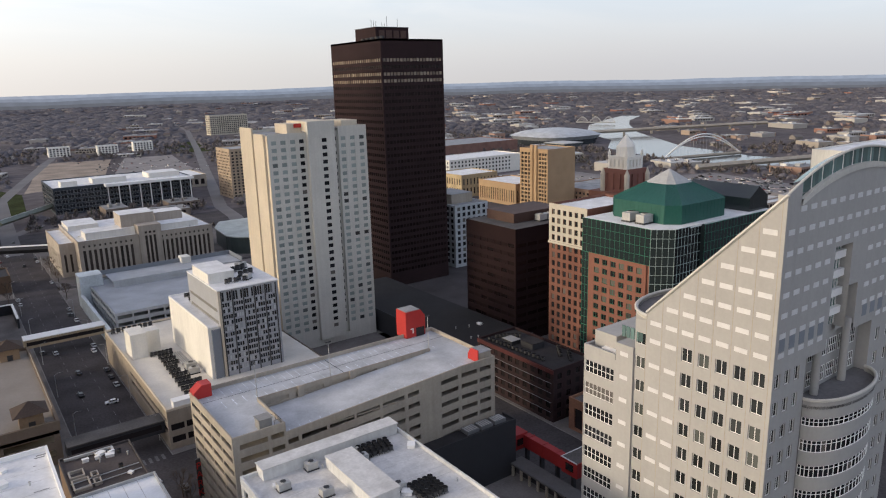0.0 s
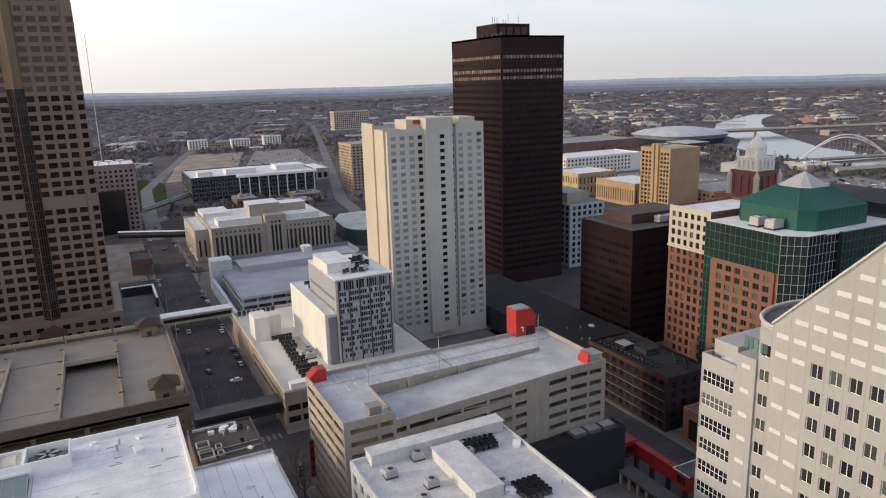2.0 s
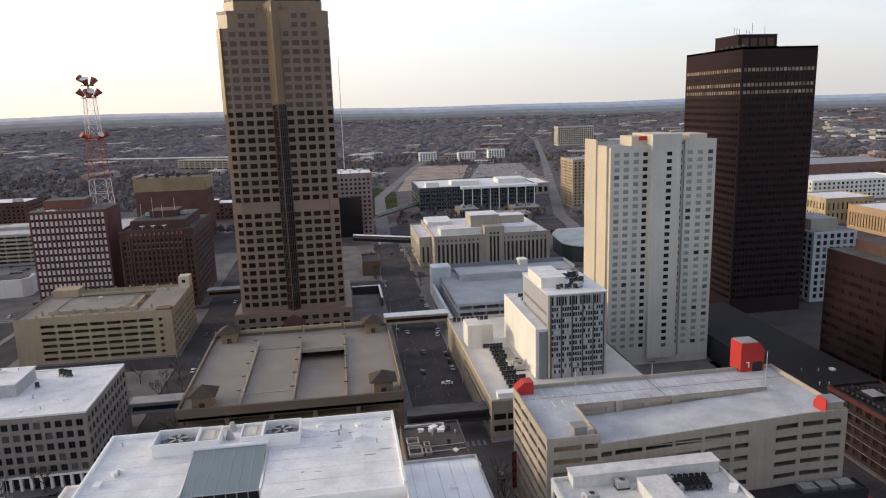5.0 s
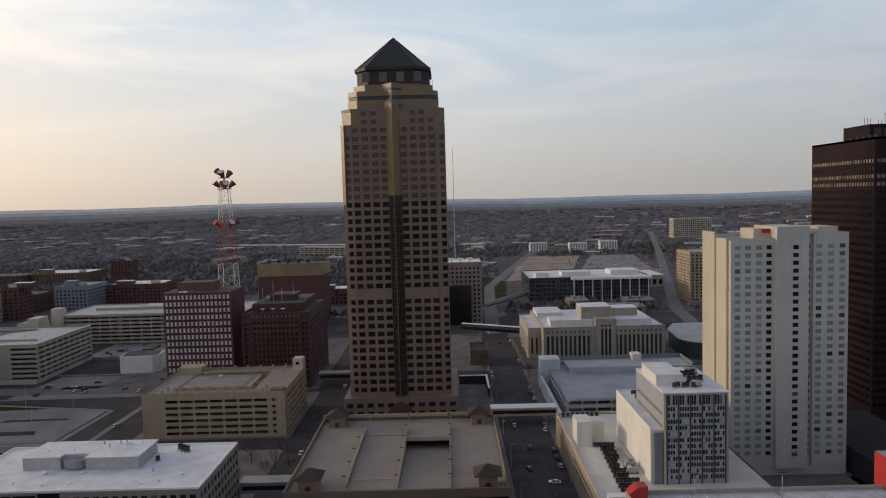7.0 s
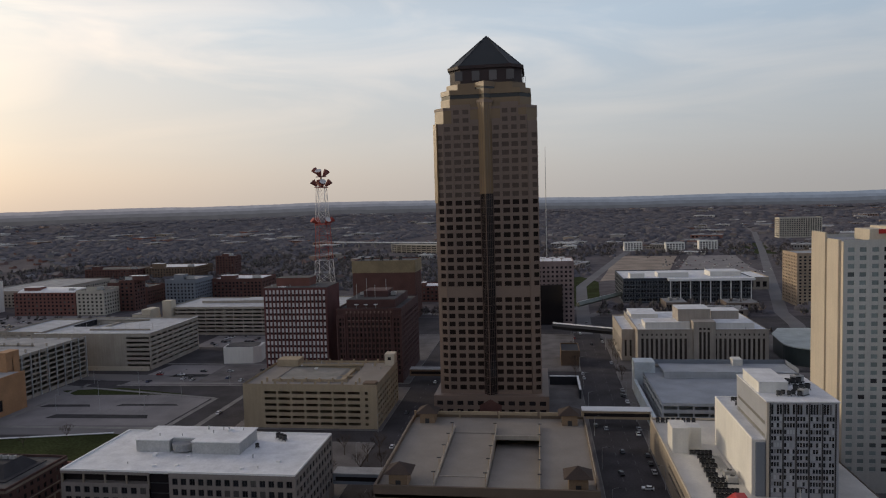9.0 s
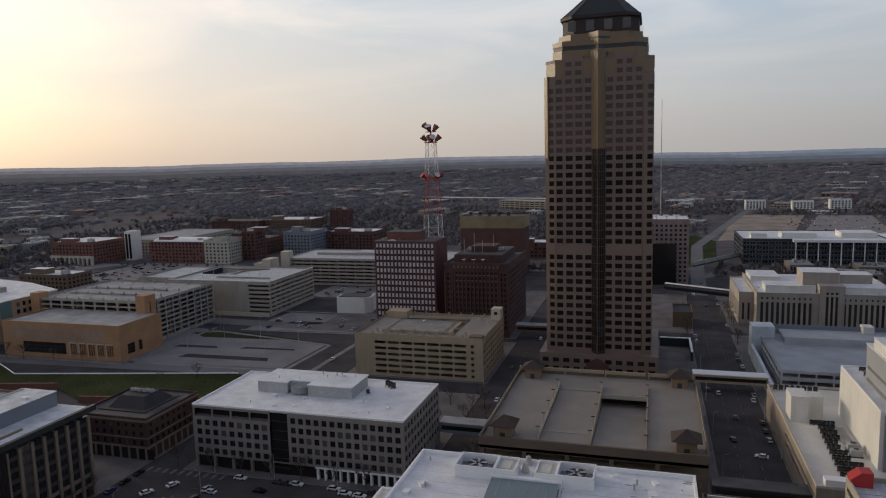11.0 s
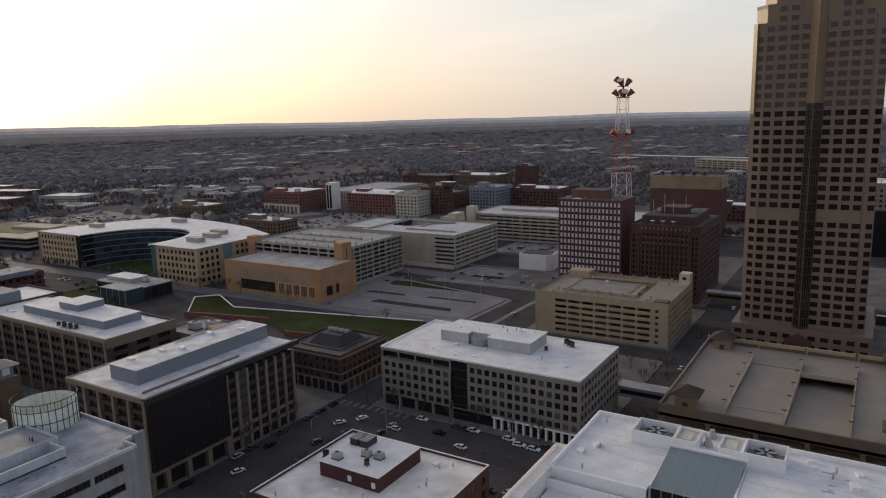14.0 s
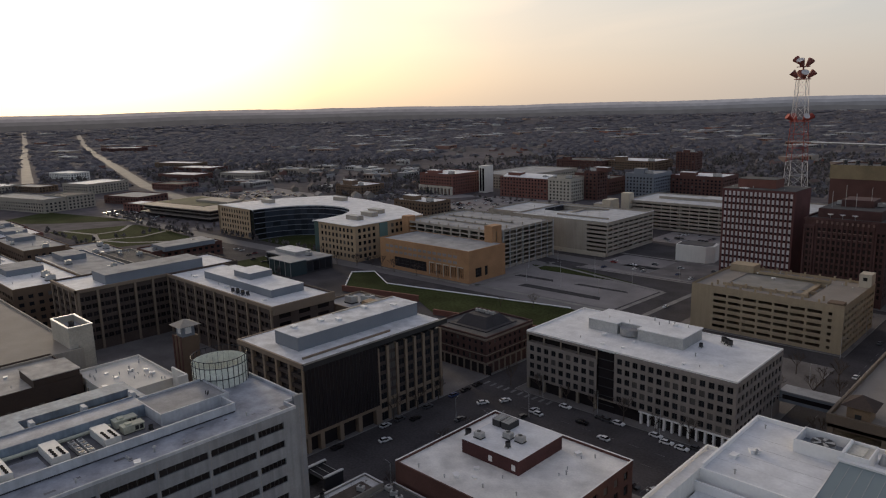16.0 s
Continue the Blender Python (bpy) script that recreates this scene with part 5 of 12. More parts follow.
# ---- garage at the foot of the granite tower ----
def tower_garage():
    x0, x1, y0, y1, z = -57, 17.5, 226, 304, 13.0
    t = thing("tower_garage", -20, 265, 0, "tan parking garage with four small roofed corner pavilions", "parking garage")
    sh = Shape()
    for key, (p, u, w) in sides(x0, x1, y0, y1).items():
        facade(sh, (*p, 0), u, w, 0, z + 1.2, spread(1, w - 1, 5, 0.9) if key in "SWE" else [], [(3.0, 5.2), (7.6, 9.8)], 0.5)
    brown = surf("brown_precast", (0.165, 0.125, 0.092), 0.85, grain=0.06, stain=0.1)
    part("wall", sh, brown, t)
    for b in ((x0 - 0.4, x1 + 0.4, y0 - 0.4, y0 - 0.003), (x0 - 0.4, x0 - 0.003, y0, y1), (x1 + 0.003, x1 + 0.4, y0, y1)):
        part("spandrel_beam", Shape().box(*b, z - 1.8, z + 1.25), brown, t)
    for b in ((x0, x1, y0, y0 + 0.5), (x0, x0 + 0.5, y0 + 0.5, y1), (x1 - 0.5, x1, y0 + 0.5, y1)):
        part("parapet", Shape().box(*b, z - 3, z + 1.27), brown, t)
    part("floor_slab", Shape().box(x0 + 0.5, x1 - 0.5, y0 + 0.5, y1, 6.4, 6.7), TAN_CONC, t)
    part("floor_slab", Shape().box(x0 + 0.5, x1 - 0.5, y0 + 0.5, y1, 1.9, 2.2), TAN_CONC, t)
    part("inner_wall", Shape().box(x0 + 8, x1 - 8, 264, 264.5, 0, 10), TAN_CONC, t)
    for b in ((x0 + 0.51, -37.2, y0 + 0.5, y1), (-1.4, x1 - 0.51, y0 + 0.5, y1), (-37.2, -1.4, 284, y1), (-37.2, -19.8, y0 + 0.5, 238), (-19.4, -1.8, 278.5, 284)):
        part("deck", Shape().box(*b, z - 0.4, z), TAN_DECK, t)
    r = Shape()
    r.poly([(-36.8, 238, z), (-19.8, 238, z), (-19.8, 284, z - 0.3), (-36.8, 284, z - 0.3)])
    part("ramp", r, TAN_DECK, t)
    r = Shape()
    r.poly([(-19.2, y0 + 0.5, z), (-1.6, y0 + 0.5, z), (-1.6, 284, z - 4.4), (-19.2, 284, z - 4.4)])
    part("ramp", r, TAN_DECK, t)
    for xx, ya, yb in ((-37.2, 228, 290), (-19.6, 228, 290), (-1.6, 228, 292)):
        part("ramp_wall", Shape().box(xx - 0.2, xx + 0.2, ya, yb, z - 3.4, z + 1.0), GREY_CONC, t)
    part("ramp_wall", Shape().box(-19.4, -1.8, 278, 278.5, z - 0.7, z + 1.1), GREY_CONC, t)
    part("ramp_wall", Shape().box(-37, -19.8, 237.6, 238, z - 0.4, z + 0.25), GREY_CONC, t)
    for xx in (-57, -37, -19.6, -1.6):
        part("back_beam", Shape().box(xx, xx + 17 if xx > -50 else xx + 20, y1 - 1.0, y1 - 0.4, z + 1.6, z + 3.0), TAN_CONC, t)
        part("beam_post", Shape().box(xx, xx + 0.6, y1 - 1.2, y1 - 0.3, z, z + 3.2), TAN_CONC, t)
    roof_mat = surf("brown_shingle", (0.062, 0.044, 0.035), 0.9, grain=0.15, grain_m=0.4)
    for px, py in ((-49.3, 231.2), (11.0, 231.0), (-50.0, 298.6), (11.0, 298.2)):
        pv = thing("stair_pavilion", px, py, z, "square tan stair pavilion with a brown hipped roof", "pavilion", "garage corner pavilions")
        part("wall", Shape().box(px - 3.2, px + 3.2, py - 3.2, py + 3.2, z, z + 4.6), surf("stair_tan_brick", (0.25, 0.175, 0.112), 0.85, grain=0.1, grain_m=0.5), pv)
        rf = Shape()
        b = [(px - 4.8, py - 4.8), (px + 4.8, py - 4.8), (px + 4.8, py + 4.8), (px - 4.8, py + 4.8)]
        for a, c in zip(b, b[1:] + b[:1]):
            rf.poly([(*a, z + 4.6), (*c, z + 4.6), (px, py, z + 7.6)])
        rf.poly([(*q, z + 4.6) for q in b[::-1]])
        part("hipped_roof", rf, roof_mat, pv)
        part("door", Shape().box(px - 0.9, px + 0.9, py - 3.26, py - 3.2, z, z + 2.1), DARK_METAL, pv)
    # wire rails along the deck's sides and ramps, and the back pergola rail
    rail = surf("pale_rail", (0.34, 0.30, 0.245), 0.6)
    for xx, ya, yb in ((x0 + 0.25, 236, 294), (x1 - 0.25, 236, 293), (-37.2, 228, 290), (-19.6, 228, 290), (-1.6, 228, 292)):
        rl = Shape()
        for zz in (1.7, 2.2):
            rl.bar((xx, ya, z + zz), (xx, yb, z + zz), 0.07)
        n = int((yb - ya) / 4)
        for k in range(n + 1):
            rl.bar((xx, ya + (yb - ya) * k / n, z + 0.9), (xx, ya + (yb - ya) * k / n, z + 2.2), 0.07)
        part("railing", rl, rail, t, "thin pale deck railing")
    for xx in (-37.2, -19.6, -1.6):
        for yy in (229, 242, 255, 268, 281):
            lp = thing("deck_lamp", xx, yy, z, "slim tan lamp pole on the parking deck", "lamp", "tower garage lamps")
            part("pole", Shape().tube(xx, yy, 0.13, 0.10, z, z + 5.0, 6), TAN_CONC, lp)
            part("head", Shape().box(xx - 0.7, xx + 0.7, yy - 0.2, yy + 0.2, z + 5.0, z + 5.25), DARK_METAL, lp)
    return t


tower_garage()


# ---- grey-brown office with the white roof ----
def grey_office():
    x0, x1, y0, y1, z = -160.0, -78.5, 209.0, 249.0, 24.2
    t = thing("grey_office", -119, 229, 0, "grey-brown precast office block with square windows and white roof", "office")
    rows5 = [(5.4 + 3.5 * k, 7.55 + 3.5 * k) for k in range(5)]
    sh = Shape()
    lf = facade(sh, (x0, y0, 0), (1, 0), 31.5, 4.6, 19.3, spread(0.8, 31, 9, 0.62), rows5[:4], 0.35)
    sh.poly([(x0, y0, 19.3), (x0 + 31.5, y0, 19.3), (x0 + 31.5, y0 + 2.6, 19.3), (x0, y0 + 2.6, 19.3)])
    sh.poly([(x0, y0 + 2.6, 19.3), (x0 + 31.5, y0 + 2.6, 19.3), (x0 + 31.5, y0 + 2.6, 23), (x0, y0 + 2.6, 23)])
    sh.box(x0, x0 + 31.5, y0 - 0.2, y0 + 2.7, 22.4, 23.3)
    rt = facade(sh, (-121.5, y0, 0), (1, 0), 43, 4.6, 23.3, spread(0.6, 42.4, 14, 0.64), rows5, 0.35)
    ea = facade(sh, (x1, y0, 0), (0, 1), 40, 0, 23.3, spread(0.6, 39.4, 12, 0.64), rows5, 0.35)
    sh.poly([(x1, y1, 0), (x0, y1, 0), (x0, y1, 23.3), (x1, y1, 23.3)])
    wa = facade(sh, (x0, y1, 0), (0, -1), 40, 0, 23.3, spread(0.6, 39.4, 12, 0.64), rows5, 0.35)
    part("wall", sh, surf("office_grey_precast", (0.245, 0.212, 0.190), 0.85, grain=0.06, stain=0.10, streaks=0.06), t)
    for p, u, got in (((x0, y0), (1, 0), lf), ((-121.5, y0), (1, 0), rt), ((x1, y0), (0, 1), ea), ((x0, y1), (0, -1), wa)):
        glaze(t, p, u, got, OFFICE_GLASS, DARK_METAL, 1, 0, 0.33, 0.08)
    part("glass_strip", Shape().box(x0 + 31.5, -121.5, y0 + 0.8, y0 + 1.2, 0, 23.3), BLACK_GLASS, t, "dark glass entrance strip")
    for k in range(7):
        part("strip_mullion", Shape().box(x0 + 31.5, -121.5, y0 + 0.65, y0 + 0.8, 2.5 + 3.4 * k, 2.8 + 3.4 * k), DARK_METAL, t)
    part("top_glazing", Shape().box(x0, x0 + 31.5, y0 + 2.4, y0 + 2.58, 19.4, 22.4), BLACK_GLASS, t)
    for k in range(5):
        part("balcony_post", Shape().box(x0 + 0.2 + k * 7.7, x0 + 0.7 + k * 7.7, y0, y0 + 0.5, 19.3, 22.4), OFFICE_TAN, t)
    lampglow = bpy.data.materials.new("lamp_glow")
    lampglow.use_nodes = True
    lampglow.node_tree.nodes["Principled BSDF"].inputs["Emission Color"].default_value = (1, 0.9, 0.7, 1)
    lampglow.node_tree.nodes["Principled BSDF"].inputs["Emission Strength"].default_value = 3.0
    for k in range(9):
        part("downlight", Shape().tube(x0 + 2 + k * 3.3, y0 + 1.2, 0.16, 0.16, 22.25, 22.38, 8), lampglow, t, "small glowing downlight")
    # ground floor piers and shopfronts
    for k in range(5):
        part("ground_pier", Shape().box(x0 + k * 7.6, x0 + 1.0 + k * 7.6, y0, y0 + 1.0, 0, 4.6), OFFICE_TAN, t)
    part("shop_glass", Shape().box(x0, x1 - 0.1, y0 + 1.0, y0 + 1.2, 0, 4.6), BLACK_GLASS, t)
    part("soffit", Shape().box(x0, x1 - 0.1, y0 + 0.01, y0 + 1.2, 4.55, 4.75), OFFICE_TAN, t)
    for k in range(12):
        xx = -111 + k * 2.85
        part("white_pilaster", Shape().box(xx, xx + 0.75, y0 - 0.25, y0 + 0.9, 0, 4.3), WHITE_TRIM, t)
    part("white_fascia", Shape().box(-111.5, x1, y0 - 0.35, y0 + 0.0, 4.2, 4.75), WHITE_TRIM, t)
    rf = Shape().box(x0 + 0.5, x1 - 0.5, y0 + 0.5, y1 - 0.5, 22.8, 23.5)
    part("roof", rf, WHITE_ROOF, t)
    part("parapet", Shape().box(x0, x1, y0 - 0.03, y0 + 0.5, 23.3, z - 0.3).box(x0, x1, y1 - 0.5, y1, 23.3, z - 0.3).box(x0, x0 + 0.5, y0 + 0.5, y1 - 0.5, 23.3, z - 0.3).box(x1 - 0.5, x1 + 0.03, y0 + 0.5, y1 - 0.5, 23.3, z - 0.3), WHITE_TRIM, t)
    ph = thing("plant_room", -124, 234, 23.5, "white-roofed grey plant room with a curved recess", "plant room")
    part("wall", Shape().box(-143.5, -131, 227, 242, 23.5, 27.6).box(-122, -104.5, 226, 241.5, 23.5, 27.6).box(-131, -122, 229.5, 242, 23.5, 27.6), surf("light_grey_panel", (0.42, 0.42, 0.41), 0.6), ph)
    part("roof", Shape().box(-143.7, -104.3, 229.8, 242.2, 27.6, 27.9).box(-143.7, -130.8, 226.8, 229.8, 27.6, 27.9).box(-122.2, -104.3, 225.8, 229.8, 27.6, 27.9), WHITE_ROOF, ph)
    dish = Shape().tube(-126.5, 229.8, 4.2, 4.4, 24.0, 26.6, 20)
    part("round_screen", dish, GREY_ROOF, ph, "round grey equipment screen")
    vents(8, -143, -106, 230, 240, 27.9, 4)
    vents(9, -155, -84, 212, 224, 23.5, 5)
    for k in range(3):
        condenser(-97 + k * 1.6, 243 - k * 1.1, 23.5, 1.7)
    condenser(-101, 233, 23.5, 1.3)
    return t


grey_office()


# ---- white-roofed hall close below ----
def white_hall():
    x0, x1, z = -53.0, 9.3, 40.0
    t = thing("white_roof_hall", -22, 120, 0, "large building with a bright white membrane roof and a skylight", "hall")
    sh = Shape()
    for key, (p, u, w) in sides(x0, x1, 60, 154).items():
        sh.poly([(p[0], p[1], 0), (p[0] + u[0] * w, p[1] + u[1] * w, 0), (p[0] + u[0] * w, p[1] + u[1] * w, z - 0.8), (p[0], p[1], z - 0.8)])
    part("wall", sh, WHITE_WALL, t)
    part("roof", Shape().box(x0 + 0.5, -33.5, 125, 153.5, z - 1.3, z - 0.8).box(-18.0, x1 - 0.5, 122, 153.5, z - 1.3, z - 0.8).box(-33.5, -18.0, 142.2, 153.5, z - 1.3, z - 0.8), WHITE_ROOF, t)
    part("lower_roof", Shape().box(-18.0, x1 - 0.5, 60.5, 121.5, z - 5, z - 4.5).box(x0 + 0.5, -33.5, 60.5, 124.6, z - 5, z - 4.5), WHITE_ROOF, t)
    part("step_wall", Shape().box(-18.0, x1, 121.5, 122.0, z - 5, z - 0.75), WHITE_TRIM, t)
    part("step_wall", Shape().box(-18.0, x1, 119.4, 119.9, z - 5, z - 2.6), WHITE_TRIM, t)
    part("step_wall", Shape().box(x0, -33.5, 124.6, 125, z - 5, z - 0.75), WHITE_TRIM, t)
    part("step_wall", Shape().box(x0, -33.5, 122.4, 122.8, z - 5, z - 2.6), WHITE_TRIM, t)
    part("side_roof", Shape().box(x0 - 5.5, x0 - 0.003, 60, 141, 0, z - 5), WHITE_ROOF, t, "lower white roof along the west side")
    part("side_parapet", Shape().box(x0 - 5.9, x0 - 5.5, 60, 141.4, 0, z - 4.2).box(x0 - 5.5, x0 - 0.003, 141, 141.4, 0, z - 4.2), WHITE_TRIM, t)
    part("parapet", Shape().box(x0, x1, 153.5, 154.0, z - 0.8, z + 0.1).box(x0, x0 + 0.5, 125, 153.5, z - 0.8, z + 0.1).box(x1 - 0.5, x1, 122, 153.5, z - 0.8, z + 0.1), WHITE_TRIM, t)
    seams(t, -17.5, x1 - 0.6, 123, 153, z - 0.8, 4.6, "x")
    seams(t, x0 + 0.6, -34, 126, 153, z - 0.8, 4.6, "x")
    pads = Shape()
    r = random.Random(11)
    for k in range(14):
        px, py = r.uniform(-15, 7), r.uniform(124, 152)
        pads.box(px, px + r.uniform(0.5, 2.6), py, py + r.uniform(0.15, 0.5), z - 0.8, z - 0.76)
    part("roof_patch", pads, GREY_ROOF, t, kind="stuff")
    # skylight: sloping glass roof over a glazed front
    sk = Shape()
    a, b, zf, zb = -33.2, -18.6, z - 1.2, z + 0.5
    sk.poly([(a, 126.6, zf), (b, 126.6, zf), (b, 142.0, zb), (a, 142.0, zb)])
    part("skylight", sk, SKY_GLASS, t, "grey-green sloping glass skylight")
    bars = Shape()
    for k in range(8):
        xx = a + (b - a) * k / 7
        bars.bar((xx, 126.6, zf + 0.02), (xx, 142.0, zb + 0.02), 0.035)
        bars.bar((xx, 126.5, zf), (xx, 126.5, z - 16), 0.10)
    for k in range(6):
        bars.bar((a, 126.5, zf - k * 2.4), (b, 126.5, zf - k * 2.4), 0.13)
    part("skylight_bars", bars, METAL, t)
    part("front_glass", Shape().box(a, b, 126.6, 126.7, z - 16, zf), OFFICE_GLASS, t)
    part("skylight_cheek", Shape().box(a - 0.3, a, 126.4, 142.2, z - 16, z - 0.7), WHITE_TRIM, t)
    part("skylight_cheek", Shape().box(b, b + 0.5, 126.4, 142.2, z - 16, z - 0.7), WHITE_TRIM, t)
    part("skylight_head", Shape().box(a - 0.5, b + 0.5, 142.05, 143.3, z - 1.5, z + 0.9), WHITE_TRIM, t)
    # two cooling tower wells
    for x, w in ((-42.0, 9.0), (-19.5, 8.0)):
        c = thing("cooling_tower", x + w / 2, 148, z - 0.8, "white boxed cooling tower with a large fan", "cooling tower", "roof cooling towers")
        ya, yb, fy, top = 143.2, 150.4, 146.9, z + 2.0
        part("casing", Shape().box(x, x + w, ya, ya + 0.3, z - 0.8, top).box(x, x + w, yb - 0.3, yb, z - 0.8, top).box(x, x + 0.3, ya + 0.3, yb - 0.3, z - 0.8, top).box(x + w - 0.3, x + w, ya + 0.3, yb - 0.3, z - 0.8, top), WHITE_TRIM, c)
        part("well_floor", Shape().box(x + 0.3, x + w - 0.3, ya + 0.3, yb - 0.3, z - 0.8, z - 0.2), BLUE_GREY, c)
        part("fan_ring", Shape().tube(x + w / 2, fy, 2.5, 2.3, z - 0.2, z + 1.2, 24, 0, 1), [BLUE_GREY, DARK_METAL], c)
        for k in range(5):
            ang = k * 2 * math.pi / 5 + 0.3
            ux, uy = math.cos(ang), math.sin(ang)
            q = (x + w / 2, fy)
            bl = Shape()
            rim = [(0.3, 0.22, 1.24), (0.3, -0.22, 1.30), (2.15, -0.5, 1.30), (2.15, 0.35, 1.42)]
            for lift, flip in ((0.0, True), (0.05, False)):
                loop = [(q[0] + ux * a_ - uy * b_, q[1] + uy * a_ + ux * b_, z + c_ + lift) for a_, b_, c_ in rim]
                bl.poly(loop if flip else loop[::-1])
            part("fan_blade", bl, METAL, c)
        part("fan_hub", Shape().tube(x + w / 2, fy, 0.4, 0.35, z + 1.2, z + 1.5, 10), DARK_METAL, c)
        sx = x + w if x < -30 else x - 4.6
        part("side_well", Shape().box(sx, sx + 4.6, ya + 0.1, ya + 0.4, z - 0.8, z + 1.9).box(sx, sx + 4.6, yb - 0.4, yb - 0.1, z - 0.8, z + 1.9).box(sx, sx + 0.25, ya + 0.4, yb - 0.4, z - 0.8, z + 1.9).box(sx + 4.35, sx + 4.6, ya + 0.4, yb - 0.4, z - 0.8, z + 1.9), WHITE_TRIM, c)
        part("coil", Shape().box(sx + 0.25, sx + 4.35, ya + 0.4, yb - 0.4, z - 0.8, z + 1.3).box(sx + 1.0, sx + 3.2, ya + 1.5, yb - 1.4, z + 1.3, z + 1.6), surf("pale_coil", (0.55, 0.52, 0.45), 0.8), c)
    vents(5, -50, -45, 125, 150, z - 0.8, 21)
    vents(7, -8, 7, 126, 151, z - 0.8, 22)
    for y in (143, 147):
        tk = new("roof_dome", Shape().tube(-27, y + 6, 1.0, 0.5, z - 0.8, z + 1.2, 12).mesh("roof_dome", [METAL]))
        tagged(tk, "small grey metal roof ventilator dome", "vent", "roof ventilators")
    # lower white roof to the east
    l = thing("low_white_roof_building", 18, 130, 0, "lower building with a white membrane roof and metal edge", "building")
    part("wall", Shape().box(9.4, 28.8, 60, 153.6, 0, 26.2), WHITE_WALL, l)
    part("roof", Shape().box(9.6, 28.4, 60.4, 153.2, 26.2, 26.4), surf("new_white_membrane", (0.80, 0.81, 0.82), 0.7, grain=0.04, stain=0.08, stain_m=6), l)
    part("parapet", Shape().box(9.4, 28.8, 153.2, 153.6, 26.2, 27.1).box(28.4, 28.8, 60, 153.2, 26.2, 27.1), METAL, l)
    seams(l, 9.8, 28.2, 61, 153, 26.4, 3.0, "y")
    vents(5, 12, 26, 125, 150, 26.4, 23)
    # low brown roof with ducts
    d = thing("low_brown_roof_building", 20, 168, 0, "low building with a brown gravel roof, ducts and pipes", "building")
    part("wall", Shape().box(12.5, 28.6, 156, 179, 0, 23.6), BRICK_BROWN, d)
    part("roof", Shape().box(12.8, 28.3, 156.3, 178.7, 23.6, 23.75), surf("brown_gravel", (0.075, 0.062, 0.058), 0.95, grain=0.15, grain_m=0.5), d)
    part("parapet", Shape().box(12.5, 28.6, 178.7, 179, 23.6, 24.3).box(12.5, 12.8, 156, 178.7, 23.6, 24.3).box(28.3, 28.6, 156, 178.7, 23.6, 24.3), surf("dark_coping", (0.07, 0.06, 0.058), 0.8), d)
    # sunk light wells with pale rims, a duct along the far edge and small boxes
    for xa, xb, ya, yb in ((13.4, 17.0, 161.0, 166.0), (17.6, 19.2, 161.5, 164.0), (17.6, 19.2, 165.0, 167.6), (13.4, 16.6, 167.2, 170.6)):
        part("well_rim", Shape().box(xa, xb, ya, ya + 0.3, 23.75, 24.5).box(xa, xb, yb - 0.3, yb, 23.75, 24.5).box(xa, xa + 0.3, ya + 0.3, yb - 0.3, 23.75, 24.5).box(xb - 0.3, xb, ya + 0.3, yb - 0.3, 23.75, 24.5), surf("pale_well_rim", (0.34, 0.31, 0.27), 0.8), d)
        part("well_floor", Shape().box(xa + 0.3, xb - 0.3, ya + 0.3, yb - 0.3, 23.76, 23.8), surf("dark_coping", (0.07, 0.06, 0.058)), d)
    du = Shape().box(13.6, 24.4, 177.0, 177.6, 24.0, 24.6).box(23.8, 24.4, 175.4, 177.0, 24.0, 24.6)
    solid("roof_duct", du, METAL, "grey sheet-metal duct on the brown roof", "duct")
    vents(5, 20, 27, 160, 176, 23.75, 24)
    condenser(24.0, 166.0, 23.75, 1.0)
    condenser(25.2, 174.0, 23.75, 0.9)
    for k, (xx, yy, w_) in enumerate(((17.8, 174.6, 1.0), (20.4, 174.2, 0.8), (23.6, 174.9, 0.9))):
        hb = new("roof_hatch", HATCH_MESH)
        hb.matrix_basis = Matrix.Translation((xx, yy, 23.75)) @ Matrix.Rotation(0.2 * k, 4, "Z") @ Matrix.Diagonal((w_, w_ * 0.8, 1.6, 1))
        tagged(hb, "low hatch box on a brown gravel roof", "hatch", "roof hatches")
    for yy in (162.2, 165.0):
        part("pipe_run", Shape().bar((13.2, yy, 24.1), (27.9, yy + 0.6, 24.1), 0.14), METAL, d)
    return t


white_hall()


